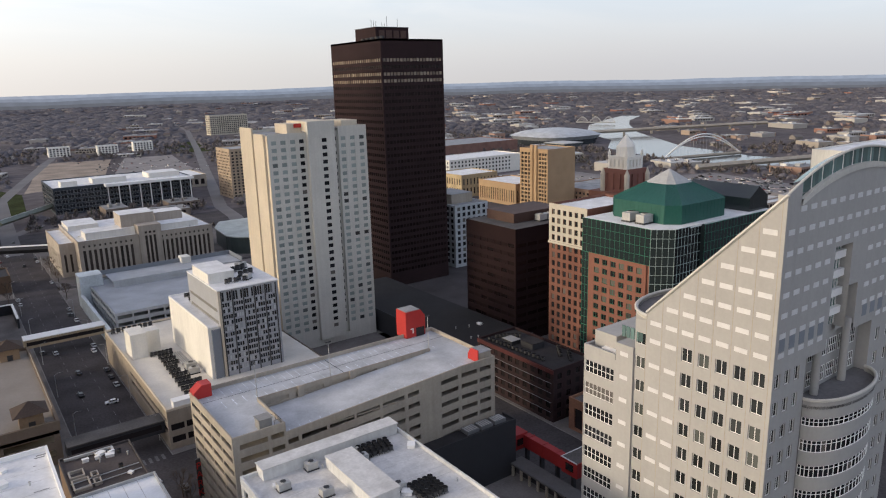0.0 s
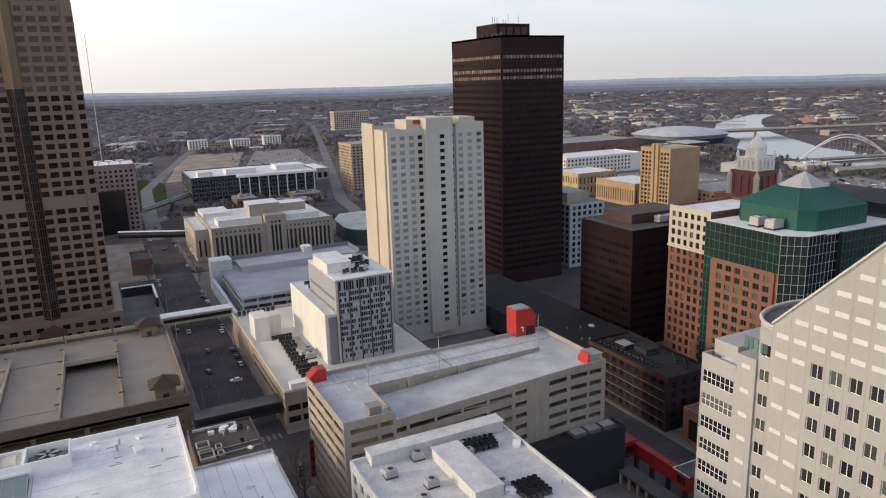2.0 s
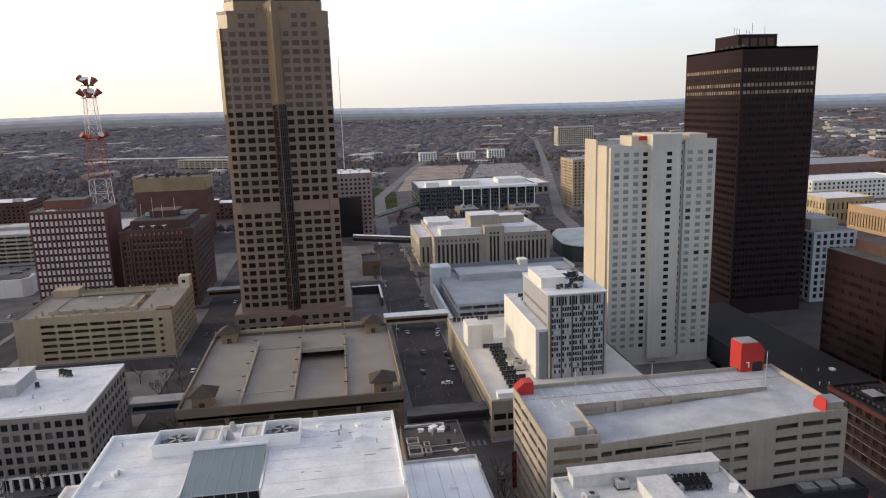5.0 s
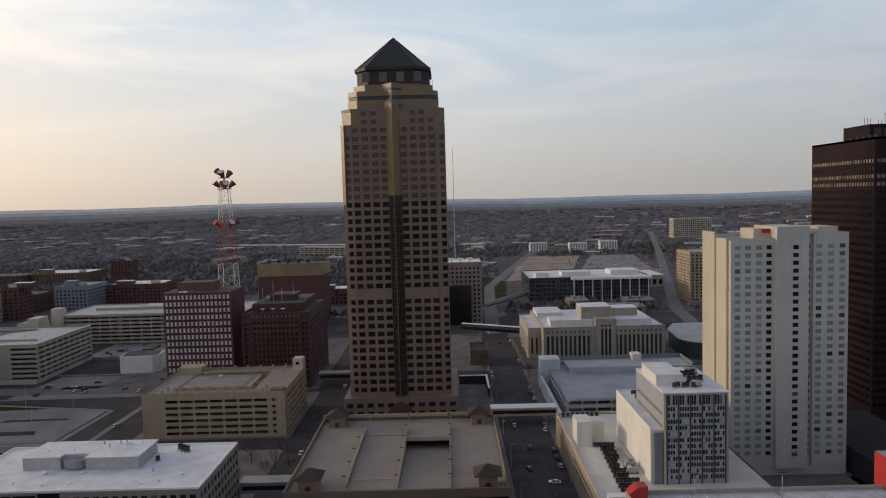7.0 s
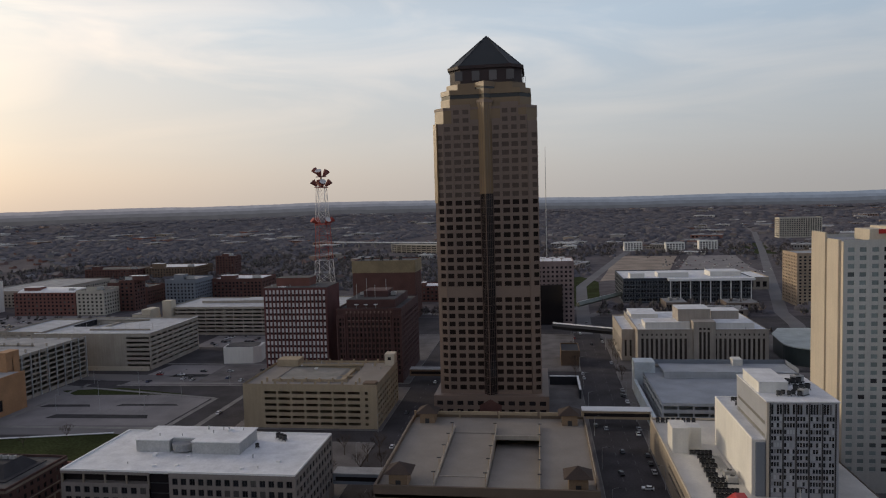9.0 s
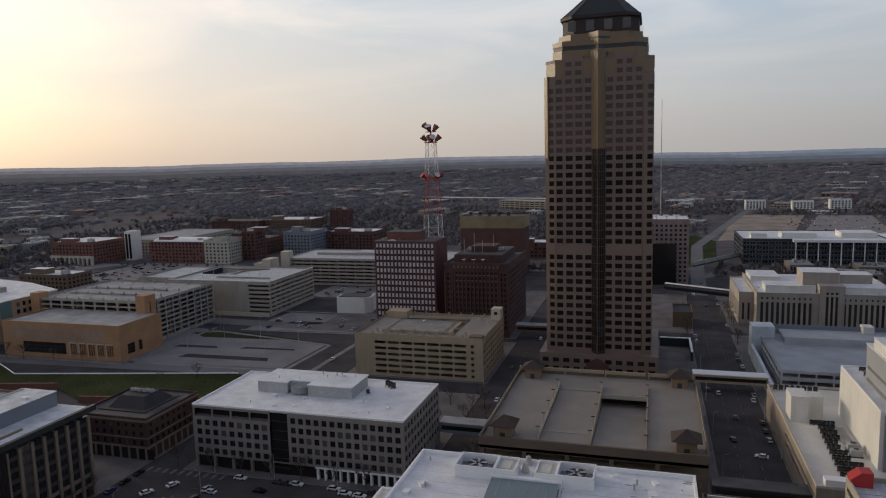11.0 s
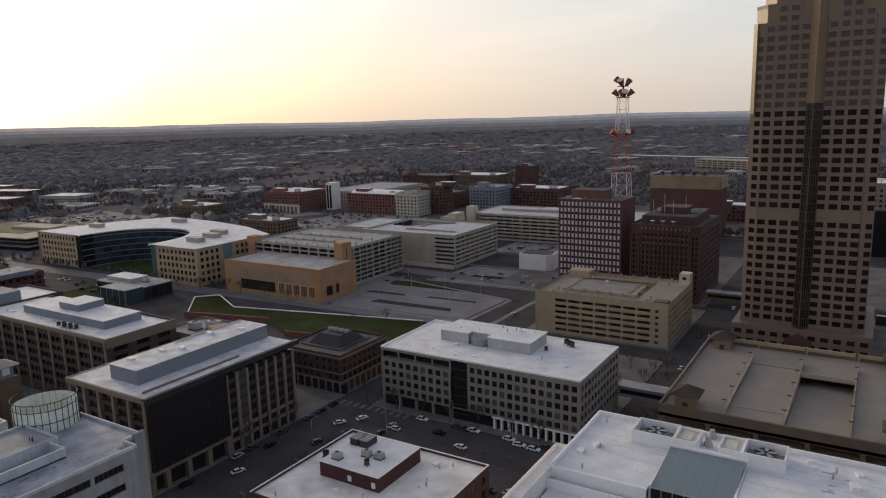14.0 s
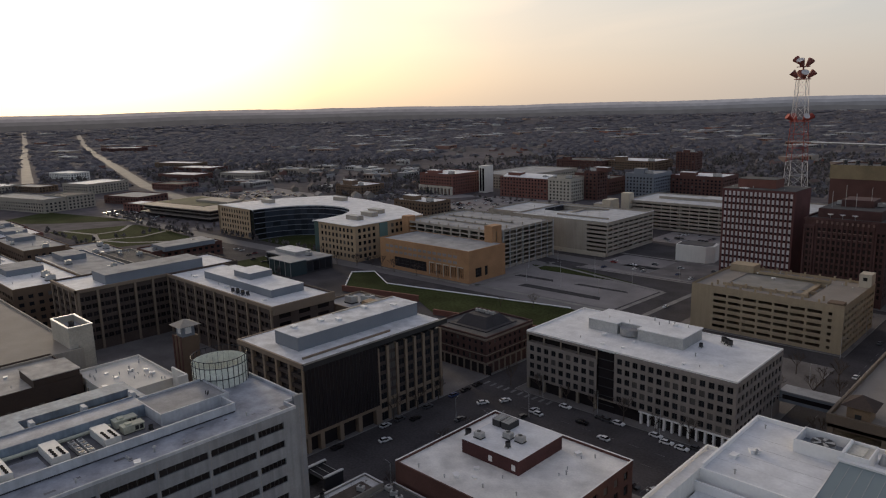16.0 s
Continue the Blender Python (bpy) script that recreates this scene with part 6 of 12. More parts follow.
# ---- small white-roofed building with many condensers ----
def condenser_building():
    x0, x1, y0, y1, z = 39.0, 74.5, 60, 126, 35
    t = thing("white_roof_office", 56, 95, 0, "pale office with a white roof crowded with condensers", "office")
    sh = Shape()
    gots = []
    for key, (p, u, w) in sides(x0, x1, y0, y1).items():
        cols = spread(0.6, w - 0.6, 16, 0.5) if key == "W" else []
        gots.append((p, u, facade(sh, (*p, 0), u, w, 0, z - 0.9, cols, [(z - 4.3 - 3.6 * k, z - 2.1 - 3.6 * k) for k in range(8)] if cols else [], 0.4)))
    part("wall", sh, WHITE_WALL, t)
    worn = surf("worn_white_roof", (0.56, 0.55, 0.535), 0.85, grain=0.08, stain=0.16, stain_m=3)
    dull = surf("dull_white_panel", (0.56, 0.56, 0.55), 0.7, grain=0.05, stain=0.12, streaks=0.08)
    parapet_roof(t, x0, x1, y0, y1, z, worn, dull, 0.8, 0.4)
    for p, u, got in gots:
        if got:
            glaze(t, p, u, got, OFFICE_GLASS, None, depth=0.38)
    f = z - 0.8
    part("roof_gallery", Shape().box(42.5, 73.6, 122.6, 126.1, f, z + 1.6), dull, t, "long white roof gallery")
    part("gallery_roof", Shape().box(42.3, 73.8, 122.4, 126.3, z + 1.6, z + 1.8), worn, t)
    penthouse("plant_room", 54.6, 60.6, 101, 119.6, f, f + 2.6, dull, worn, "long white box on a flat roof")
    for x, y in ((44.5, 117.5), (50.2, 110.5), (56.5, 97), (46.5, 106), (61.5, 117.0), (52.0, 121.0), (61.8, 103.5)):
        air_unit(x, y, f, 0, 1.1)
    for i in range(6):
        for j in range(4):
            condenser(62.2 + i * 1.25 + j * 0.25, 117.6 + j * 1.2 - i * 0.1, f, 1.0)
    for i in range(5):
        for j in range(5):
            condenser(63.6 + i * 1.2, 97.4 + j * 1.25, f, 1.0)
    for i in range(4):
        for j in range(3):
            condenser(45.5 + i * 1.2, 97.4 + j * 1.3, f, 1.0)
    vents(16, 43, 73, 96, 121, f, 31)
    seams(t, x0 + 0.6, x1 - 0.6, y0 + 0.6, y1 - 4, f, 3.0, "x")
    return t


condenser_building()

# ---- podium with the checkered office on it ----
def podium_group():
    t = thing("podium_building", 72, 260, 0, "cream low podium with strip windows and crowded pale roof", "office")
    sh = Shape()
    x0, x1, y0, y1, z = 45.5, 104, 213, 306, 13
    w_got = facade(sh, (x0, y1, 0), (0, -1), y1 - y0, 0, z, [(44, 92.5)], [(5.4, 7.2), (9.0, 10.2)], 0.5)
    w_sm = facade(sh, (x0 - 0.02, y1, 0), (0, -1), 40, 0, z, spread(1, 38, 9, 0.35), [(2.5, 4.2), (6, 7.6), (9.4, 10.8)], 0.3)
    s_got = facade(sh, (x0, y0, 0), (1, 0), x1 - x0, 0, z, spread(0.5, x1 - x0 - 0.5, 12, 0.86), [(2.2, 4.4), (6.3, 8.5)], 0.4)
    sh.poly([(x1, y0, 0), (x1, y1, 0), (x1, y1, z), (x1, y0, z)])
    sh.poly([(x1, y1, 0), (x0, y1, 0), (x0, y1, z), (x1, y1, z)])
    part("wall", sh, surf("podium_tan", (0.29, 0.245, 0.195), 0.85, grain=0.06, stain=0.12, streaks=0.08), t)
    glaze(t, (x0, y1), (0, -1), w_got, BLACK_GLASS, None, depth=0.48)
    glaze(t, (x0, y1), (0, -1), w_sm, BLACK_GLASS, None, depth=0.28)
    glaze(t, (x0, y0), (1, 0), s_got, BLACK_GLASS, None, depth=0.38)
    part("roof", Shape().box(x0 + 0.5, x1 - 0.5, y0 + 0.5, y1 - 0.5, z - 0.6, z - 0.2), surf("cream_roof", (0.62, 0.59, 0.53), 0.8, grain=0.05, stain=0.12), t)
    part("parapet", Shape().box(x0, x0 + 0.5, y0, y1, z, z + 0.7).box(x0 + 0.5, x1, y0, y0 + 0.5, z, z + 0.7).box(x0 + 0.5, x1, y1 - 0.5, y1, z, z + 0.7), CREAM, t)
    f = z - 0.2
    part("entrance_box", Shape().box(48, 57, 213.6, 217, f, f + 2.6), WHITE_TRIM, t)
    tk = thing("water_tank", 51, 270, f, "large white boxed tank with rounded front on the podium roof", "tank")
    part("tank", Shape().box(47.6, 53.4, 266, 276, f, f + 9.5), WHITE_WALL, tk)
    part("tank_wing", Shape().box(53.4, 59.0, 271, 277, f, f + 8.2), WHITE_WALL, tk)
    r = random.Random(8)
    for k in range(11):
        for j in range(r.randint(3, 6)):
            condenser(54.2 + j * 1.35 + 0.2 * k % 2, 222 + k * 4.3, f, 1.25)
    for k in range(5):
        pipe = new("roof_pipe", Shape().box(60.4 + k * 0.7, 60.75 + k * 0.7, 248 - k, 262, f + 0.3, f + 1.0).mesh("roof_pipe", [METAL]))
        tagged(pipe, "grey insulated pipe run on the podium roof", "pipe", "podium roof pipes")
    air_unit(62.2, 243.5, f, 0, 1.7)
    air_unit(62.0, 239.2, f, 0, 1.5)
    for k in range(8):
        condenser(48 + k * 2.1, 302, f, 1.5)
    # white blank wall and low white block behind it
    w = thing("white_wall_block", 68, 252, f, "white blank-walled block with condensers on its roof", "office")
    part("wall", Shape().box(65.4, 69.5, 229.5, 277, f, 31.0).box(69.5, 90, 262.5, 277, f, 31.0), WHITE_WALL, w)
    part("end_wall", Shape().box(66.5, 69.4, 228.8, 229.5, f, 30.2), BLUE_GREY, w)
    part("roof", Shape().box(65.8, 69.5, 230, 276.6, 31.0, 31.1).box(69.5, 89.6, 262.9, 276.6, 31.0, 31.1), WHITE_ROOF, w)
    part("parapet", Shape().box(65.4, 65.8, 229.5, 277, 31.0, 31.6).box(65.8, 90, 276.6, 277, 31.0, 31.6), WHITE_TRIM, w)
    for j in range(2):
        for k in range(6):
            condenser(70.6 + k * 1.3, 266 + j * 6, 31.1, 1.2)
    # checkered office
    c = thing("checkered_office", 80, 245, f, "slim office block with a black and white checkered window wall", "office")
    x0, x1, y0, y1, zt = 69.6, 91.0, 228.5, 262.4, 43.5
    sh = Shape()
    zs = [14.2 + k * 2.1 for k in range(12)]
    cols = []
    bay = (x1 - x0 - 2.0) / 5
    for b in range(5):
        for k in range(4):
            a = 1.0 + b * bay + 0.25 + k * (bay - 0.5) / 4
            cols.append((a + 0.08, a + (bay - 0.5) / 4 - 0.08))
    got = facade(sh, (x0, y0, 0), (1, 0), x1 - x0, f, zt, cols, [(z + 0.2, z + 1.62) for z in zs] + [(39.6, 42.8)], 0.2)
    ws = facade(sh, (x0, y1, 0), (0, -1), y1 - y0, f, zt, [(1.5, 32.0)], [(z + 0.4, z + 1.6) for z in zs[::2]], 0.15)
    sh.poly([(x1, y0, f), (x1, y1, f), (x1, y1, zt), (x1, y0, zt)])
    sh.poly([(x1, y1, f), (x0, y1, f), (x0, y1, zt), (x1, y1, zt)])
    part("wall", sh, surf("checker_spandrel", (0.34, 0.35, 0.375), 0.6, grain=0.05, stain=0.10), c)
    glaze(c, (x0, y0), (1, 0), got, CHK_GLASS, None, depth=0.18)
    glaze(c, (x0, y1), (0, -1), ws, surf("louvre_grey", (0.17, 0.165, 0.15), 0.6), None, depth=0.14, name="louvre")
    for b in range(6):
        xx = x0 + 1.0 + b * bay
        part("black_fin", Shape().box(xx - 0.17, xx + 0.17, y0 - 0.25, y0 - 0.003, f, zt - 0.4), DARK_METAL, c)
    part("corner_pier", Shape().box(x0 - 0.1, x0 + 0.75, y0 - 0.15, y0 - 0.003, f, zt), CREAM, c)
    part("roof", Shape().box(x0 - 0.3, x1 + 0.3, y0 - 0.4, y1 + 0.2, zt, zt + 0.35), WHITE_ROOF, c)
    penthouse("plant_room", 69.9, 79, 238, 256, zt + 0.35, zt + 4.0, WHITE_WALL, WHITE_ROOF, "white box plant room on the slim office")
    for k in range(5):
        condenser(75 + k * 1.6, 234.5 + (k % 2), zt + 0.35, 1.3)
    for k in range(6):
        condenser(82 + (k % 3) * 2.2, 240 + (k // 3) * 5 + k, zt + 0.35, 1.7)
    air_unit(86.5, 252, zt + 0.35, 20, 1.6)
    air_unit(83, 236, zt + 0.35, 40, 1.3)


podium_group()


# ---- stone office with pilasters, and the long blue-grey garage in front ----
def stone_office():
    x0, x1, y0, y1, z = 60.5, 140, 456, 530, 23
    t = thing("stone_office", 100, 490, 0, "pale stone office with tall pilasters and stepped white roofs", "office")
    LIMESTONE = surf("office_limestone", (0.40, 0.355, 0.305), 0.85, grain=0.06, stain=0.12, streaks=0.08)
    sh = Shape()
    tall = [(3.5, 17.6)]
    small = [(19.4, 20.7)]
    sw = x1 - x0
    cols = spread(1.5, 31.0, 10, 0.55)
    cols_r = spread(sw - 36, sw - 1.5, 12, 0.55)
    got = facade(sh, (x0, y0, 0), (1, 0), sw, 0, 18.4, cols + cols_r, tall, 0.6)
    gs = facade(sh, (x0, y0, 0), (1, 0), sw, 18.4, z, [(a + 0.3, b - 0.3) for a, b in cols + cols_r], small, 0.3)
    gw = facade(sh, (x0, y1, 0), (0, -1), y1 - y0, 0, z, spread(2, y1 - y0 - 2, 16, 0.4), [(4, 15)], 0.5)
    sh.poly([(x1, y0, 0), (x1, y1, 0), (x1, y1, z), (x1, y0, z)])
    sh.poly([(x1, y1, 0), (x0, y1, 0), (x0, y1, z), (x1, y1, z)])
    part("wall", sh, LIMESTONE, t)
    dk = glass("brown_slot_glass", (0.045, 0.036, 0.032), 0.2)
    glaze(t, (x0, y0), (1, 0), got, dk, None, depth=0.55)
    glaze(t, (x0, y0), (1, 0), gs, dk, None, depth=0.28)
    glaze(t, (x0, y1), (0, -1), gw, dk, None, depth=0.45)
    sh = Shape()
    cg = facade(sh, (94.5, y0 - 1.2, 0), (1, 0), 13.5, 0, 27.5, spread(3.0, 10.5, 3, 0.6), [(3, 22), (23.2, 24.6)], 0.5)
    sh.box(94.5, 108, y0 - 1.19, y0 + 12, 27.5, 28.5).box(94.5, 94.6, y0 - 1.2, y0 + 12, 0, 27.5).box(107.9, 108, y0 - 1.2, y0 + 12, 0, 27.5)
    part("centre_bay", sh, LIMESTONE, t)
    glaze(t, (94.5, y0 - 1.2), (1, 0), cg, dk, None, depth=0.45)
    part("roof", Shape().box(x0 + 0.5, x1 - 0.5, y0 + 0.5, y1 - 0.5, z - 0.5, z - 0.2), WHITE_ROOF, t)
    part("cornice", Shape().box(x0 - 0.3, x1 + 0.3, y0 - 0.3, y0 + 0.5, z, z + 0.5).box(x0 - 0.3, x0 + 0.5, y0 + 0.5, y1, z, z + 0.5), LIMESTONE, t)
    for a in ((66, 94, 462, 478, 27.0), (108.5, 133, 462, 476, 26.5), (87, 107, 465, 484, 35.0), (112, 130, 486, 500, 30.5), (62, 80, 500, 526, 26)):
        penthouse("plant_room", a[0], a[1], a[2], a[3], z - 0.2, a[4], LIMESTONE if a[4] > 28 else WHITE_WALL, WHITE_ROOF, "pale plant room block on a stone office roof")
    vents(10, 63, 138, 458, 500, z - 0.2, 51)

    # west wing
    block("stone_office_wing", 52, 60.4, 470, 528, 21, LIMESTONE, WHITE_ROOF, "narrow cream stone wing with tall window slots", "office",
          {"S": (spread(1, 7.4, 2, 0.4), [(3, 14)]), "W": (spread(1, 57, 12, 0.4), [(3, 14)])}, dk, depth=0.4)

    g = thing("blue_grey_garage", 93, 365, 0, "long cool grey parking garage with an open top deck", "parking garage")
    x0, x1, y0, y1, z = 54.5, 132, 331, 402, 12.6
    garage_body(g, x0, x1, y0, y1, z, 3, 3.4, 1.7, {"S": spread(0.5, 77, 11, 0.9), "W": spread(0.5, 70.5, 10, 0.9)}, BLUE_CONC, BLUE_CONC, z - 1.4)
    part("deck", Shape().box(x0 + 0.3, x1 - 0.3, y0 + 0.3, y1 - 0.3, z - 1.2, z - 0.9), surf("blue_deck", (0.37, 0.39, 0.415), 0.8, grain=0.05, stain=0.12), g)
    wl_ = Shape()
    facade(wl_, (64, 380, 0), (1, 0), 60, z - 0.9, z + 2.6, spread(2, 58, 9, 0.85), [(z - 0.1, z + 0.9)], 0.4)
    wl_.box(64, 124, 380.4, 380.6, z - 0.9, z + 2.6)
    part("upper_ramp_wall", wl_, BLUE_CONC, g)
    part("upper_deck", Shape().box(64, 131, 380.6, 401, z + 1.8, z + 2.1), surf("blue_deck", (0.37, 0.39, 0.415)), g)
    part("railing", Shape().box(54.5, 132, 401.0, 401.3, z + 2.0, z + 4.4).box(131.4, 131.7, 380, 401, z + 2.0, z + 4.4), BLUE_GREY, g)
    part("stair_tower", Shape().box(50, 61, 391, 402, 0, z + 5.0), surf("pale_blue_panel", (0.55, 0.60, 0.63), 0.6), g)
    part("stair_head", Shape().box(103, 108, 396, 403, z, z + 5.6), WHITE_WALL, g)
    # white canopy along the street
    cn = Shape()
    cn.box(49.5, 51.0, 320, 391, 7.0, 8.2)
    sk = solid("covered_walkway", cn.box(49.7, 50.8, 320, 391, 0.1, 7.0), surf("pale_blue_panel", (0.55, 0.60, 0.63)), "pale covered walkway along the street", "walkway")


stone_office()


# ---- tan garage ----
def tan_garage():
    x0, x1, y0, y1, z = -146.5, -79, 324, 374, 22.0
    t = thing("tan_garage", -113, 349, 0, "tan concrete parking garage with long dark slots", "parking garage")
    south = [(11.0 + k * 7.0, 17.0 + k * 7.0) for k in range(7)] + [(61.5, 63.0)]
    east = spread(1, 49, 10, 0.62)
    garage_body(t, x0, x1, y0, y1, z, 6, 3.05, 1.35, {"S": south, "E": east}, TAN_CONC, TAN_CONC, 18.4)
    ix0, ix1, iy0, iy1 = x0 + 12, x1 - 17, y0 + 9, y1 - 9
    for b in ((x0 + 0.3, x1 - 0.3, y0 + 0.3, iy0), (x0 + 0.3, x1 - 0.3, iy1, y1 - 0.3), (x0 + 0.3, ix0, iy0, iy1), (ix1, x1 - 0.3, iy0, iy1)):
        part("deck", Shape().box(*b, z - 1.5, z - 1.1), TAN_DECK, t)
    inner = surf("sunk_tan_deck", (0.26, 0.245, 0.215), 0.85, grain=0.06, stain=0.2, stain_m=7)
    low = Shape()
    low.poly([(ix0, iy0, z - 1.4), (ix0 + 30, iy0, z - 2.0), (ix0 + 30, iy1, z - 2.0), (ix0, iy1, z - 1.4)])
    low.poly([(ix0 + 30, iy0, z - 2.0), (ix1, iy0, z - 4.6), (ix1, iy1, z - 4.6), (ix0 + 30, iy1, z - 2.0)])
    part("sunk_deck", low, inner, t, "tan-grey sunk parking ramp")
    part("ramp_wall", Shape().box(ix0 - 0.3, ix1 + 0.3, iy0 - 0.3, iy0, z - 4.6, z + 0.2), TAN_CONC, t)
    part("ramp_wall", Shape().box(ix0 - 0.3, ix1 + 0.3, iy1, iy1 + 0.3, z - 4.6, z + 0.2), TAN_CONC, t)
    part("ramp_wall", Shape().box(ix1, ix1 + 0.3, iy0, iy1, z - 4.6, z - 1.1), TAN_CONC, t)
    part("stair_tower", Shape().box(-84.5, -79.2, 367, 373.8, z - 1.1, z + 5.2), CREAM, t)
    part("stair_window", Shape().box(-82.8, -81.0, 366.9, 367, z + 2.0, z + 3.6), BLACK_GLASS, t)
    part("corner_house", Shape().box(-144, -132, 364, 373, z - 1.1, z + 2.6), TAN_CONC, t)
    part("corner_house", Shape().box(-86, -79.8, 324.6, 330, z - 1.1, z + 0.5), BRICK_BROWN, t)
    for yy in (y0 + 1.0, iy0 - 1.2, iy1 + 0.4, y1 - 1.8):
        for k in range(8):
            part("deck_pier", Shape().box(x0 + 9 + k * 6.8, x0 + 9.8 + k * 6.8, yy, yy + 0.8, z - 1.1, z + 1.1), TAN_CONC, t)
    vents(8, -140, -85, 350, 372, z - 1.1, 61)


tan_garage()

# ---- brick blocks north of the tan garage ----
def checker_brick():
    x0, x1, y0, y1, z = -175, -133.5, 424.3, 452, 56.5
    t = thing("white_panel_brick_block", -154, 438, 0, "red brick block with a dense grid of small white window panels", "office")
    sh = Shape()
    cols = spread(0.6, x1 - x0 - 0.6, 16, 0.56)
    rows = [(2.4 + k * 4.08, 6.2 + k * 4.08) for k in range(13)]
    got = facade(sh, (x0, y0, 0), (1, 0), x1 - x0, 0, z, cols, rows, 0.15)
    for key in "ENW":
        p, u, w = sides(x0, x1, y0, y1)[key]
        facade(sh, (*p, 0), u, w, 0, z, [], [], 0.2)
    part("wall", sh, surf("wine_brick", (0.125, 0.052, 0.050), 0.9, grain=0.15, grain_m=0.4), t)
    pal = window_mesh(cols[0][1] - cols[0][0], 2.6, surf("white_infill", (0.58, 0.55, 0.54), 0.6), None)
    for c0, c1, za, zb in got:
        piece("white_panel", pal, t, side_pose((x0 + c0, y0, za + 1.2), (1, 0), 0.13))
    glaze(t, (x0, y0), (1, 0), [(a + 0.25, b - 0.25, za + 0.1, za + 1.15) for a, b, za, zb in got], surf("slit_black", (0.008, 0.007, 0.008), 0.6, spec=0.1), None, depth=0.13, most=224)
    part("roof", Shape().box(x0, x1, y0, y1, z, z + 0.3), DARK_ROOF, t)
    penthouse("plant_room", -169, -147, 432, 446, z + 0.3, z + 5.6, BRICK_RED, DARK_ROOF, "red brick plant room on a dark roof")
    vents(7, -172, -137, 426, 431, z + 0.3, 71)


checker_brick()


def old_hotel():
    x0, x1, y0, y1, z = -123, -83.5, 410, 470, 45.5
    win = (spread(6.2, 33.3, 11, 0.5), [(5 + k * 3.3, 7.1 + k * 3.3) for k in range(11)])
    sides_ = [(1.2, 2.5), (3.4, 4.7), (34.8, 36.1), (37.0, 38.3)]
    wine = surf("old_wine_brick", (0.088, 0.046, 0.043), 0.9, grain=0.2, grain_m=0.5, stain=0.2, stain_m=6)
    trim = surf("worn_pink_stone", (0.22, 0.145, 0.125), 0.85)
    t = block("old_brick_hotel", x0, x1, y0, y1, z, wine, DARK_ROOF, "old dark brick building with rows of narrow windows", "building",
              {"S": (sorted(win[0] + sides_), win[1]), "E": (spread(0.8, 59, 16, 0.4), win[1])}, BLACK_GLASS, depth=0.35, most=150)
    for k in range(12):
        xx = x0 + 5.85 + k * 2.465
        part("pilaster", Shape().box(xx, xx + 0.75, y0 - 0.45, y0 - 0.03, 0, z - 3.0), wine, t)
        part("finial", Shape().box(xx - 0.1, xx + 0.85, y0 - 0.6, y0 - 0.03, z - 3.0, z - 1.5), trim, t)
    for xa, xb in ((x0 - 0.3, x0 + 5.2), (x1 - 5.2, x1 + 0.3)):
        part("side_pavilion", Shape().box(xa, xa + 0.9, y0 - 0.9, y0 - 0.03, 0, z - 6).box(xb - 0.9, xb, y0 - 0.9, y0 - 0.03, 0, z - 6).box(xa, xb, y0 - 0.9, y0 - 0.03, z - 6, z - 4.4), wine, t)
    for zz in (z - 7.6, z - 11.0):
        for k in range(11):
            part("stone_sill", Shape().box(x0 + 6.7 + k * 2.465, x0 + 8.2 + k * 2.465, y0 - 0.3, y0 - 0.03, zz, zz + 0.5), trim, t)
    part("cornice", Shape().box(x0 - 0.5, x1 + 0.5, y0 - 0.7, y0 - 0.03, z - 1.5, z - 0.6), wine, t)
    part("upper_block", Shape().box(x0 + 4, x1 - 5, y0 + 8, y1 - 10, z - 0.9, z + 4.0), wine, t)
    part("upper_roof", Shape().box(x0 + 4.4, x1 - 5.4, y0 + 8.4, y1 - 10.4, z + 4.0, z + 4.2), DARK_ROOF, t)
    part("upper_block", Shape().box(x0 + 12, x1 - 12, y0 + 20, y1 - 24, z + 4.2, z + 8.0), wine, t)
    for k in range(3):
        d = thing("satellite_dish", -112 + k * 6, 415, z - 0.9, "white satellite dish on a dark roof", "satellite dish", "roof dishes")
        dish = Shape().tube(-112 + k * 6, 415, 0.25, 1.5, z + 0.9, z + 1.6, 12)
        part("dish", dish, WHITE_TRIM, d)
        part("foot", Shape().tube(-112 + k * 6, 415, 0.12, 0.12, z - 0.9, z + 0.95, 6), METAL, d)
    for k, (xx, yy, h) in enumerate(((-114, 424, 9), (-109, 430, 12), (-103, 427, 8), (-97, 432, 11))):
        part("aerial", Shape().bar((xx, yy, z + 4.1), (xx, yy, z + 4.1 + h), 0.14), METAL, t)
    for k in range(5):
        air_unit(-113 + k * 5, 436 + 3 * (k % 2), z + 4.2, 0, 1.5)
    b = block("brown_slab_tower", -172, -113.5, 628, 662, 55, BRICK_DARK, DARK_ROOF, "blank brown slab tower with a tan top band", "tower",
              {"E": (spread(1, 33, 6, 0.3), [(4, 50)])}, BLACK_GLASS, depth=0.5)
    part("top_band", Shape().box(-172.4, -113.1, 627.5, 627.96, 44.0, 55.2).box(-113.46, -113.0, 627.5, 662, 44.0, 55.2), surf("tan_band", (0.26, 0.20, 0.115), 0.8), b)
    for k in range(5):
        condenser(-165 + k * 9, 640, 54.1, 3.0)


old_hotel()


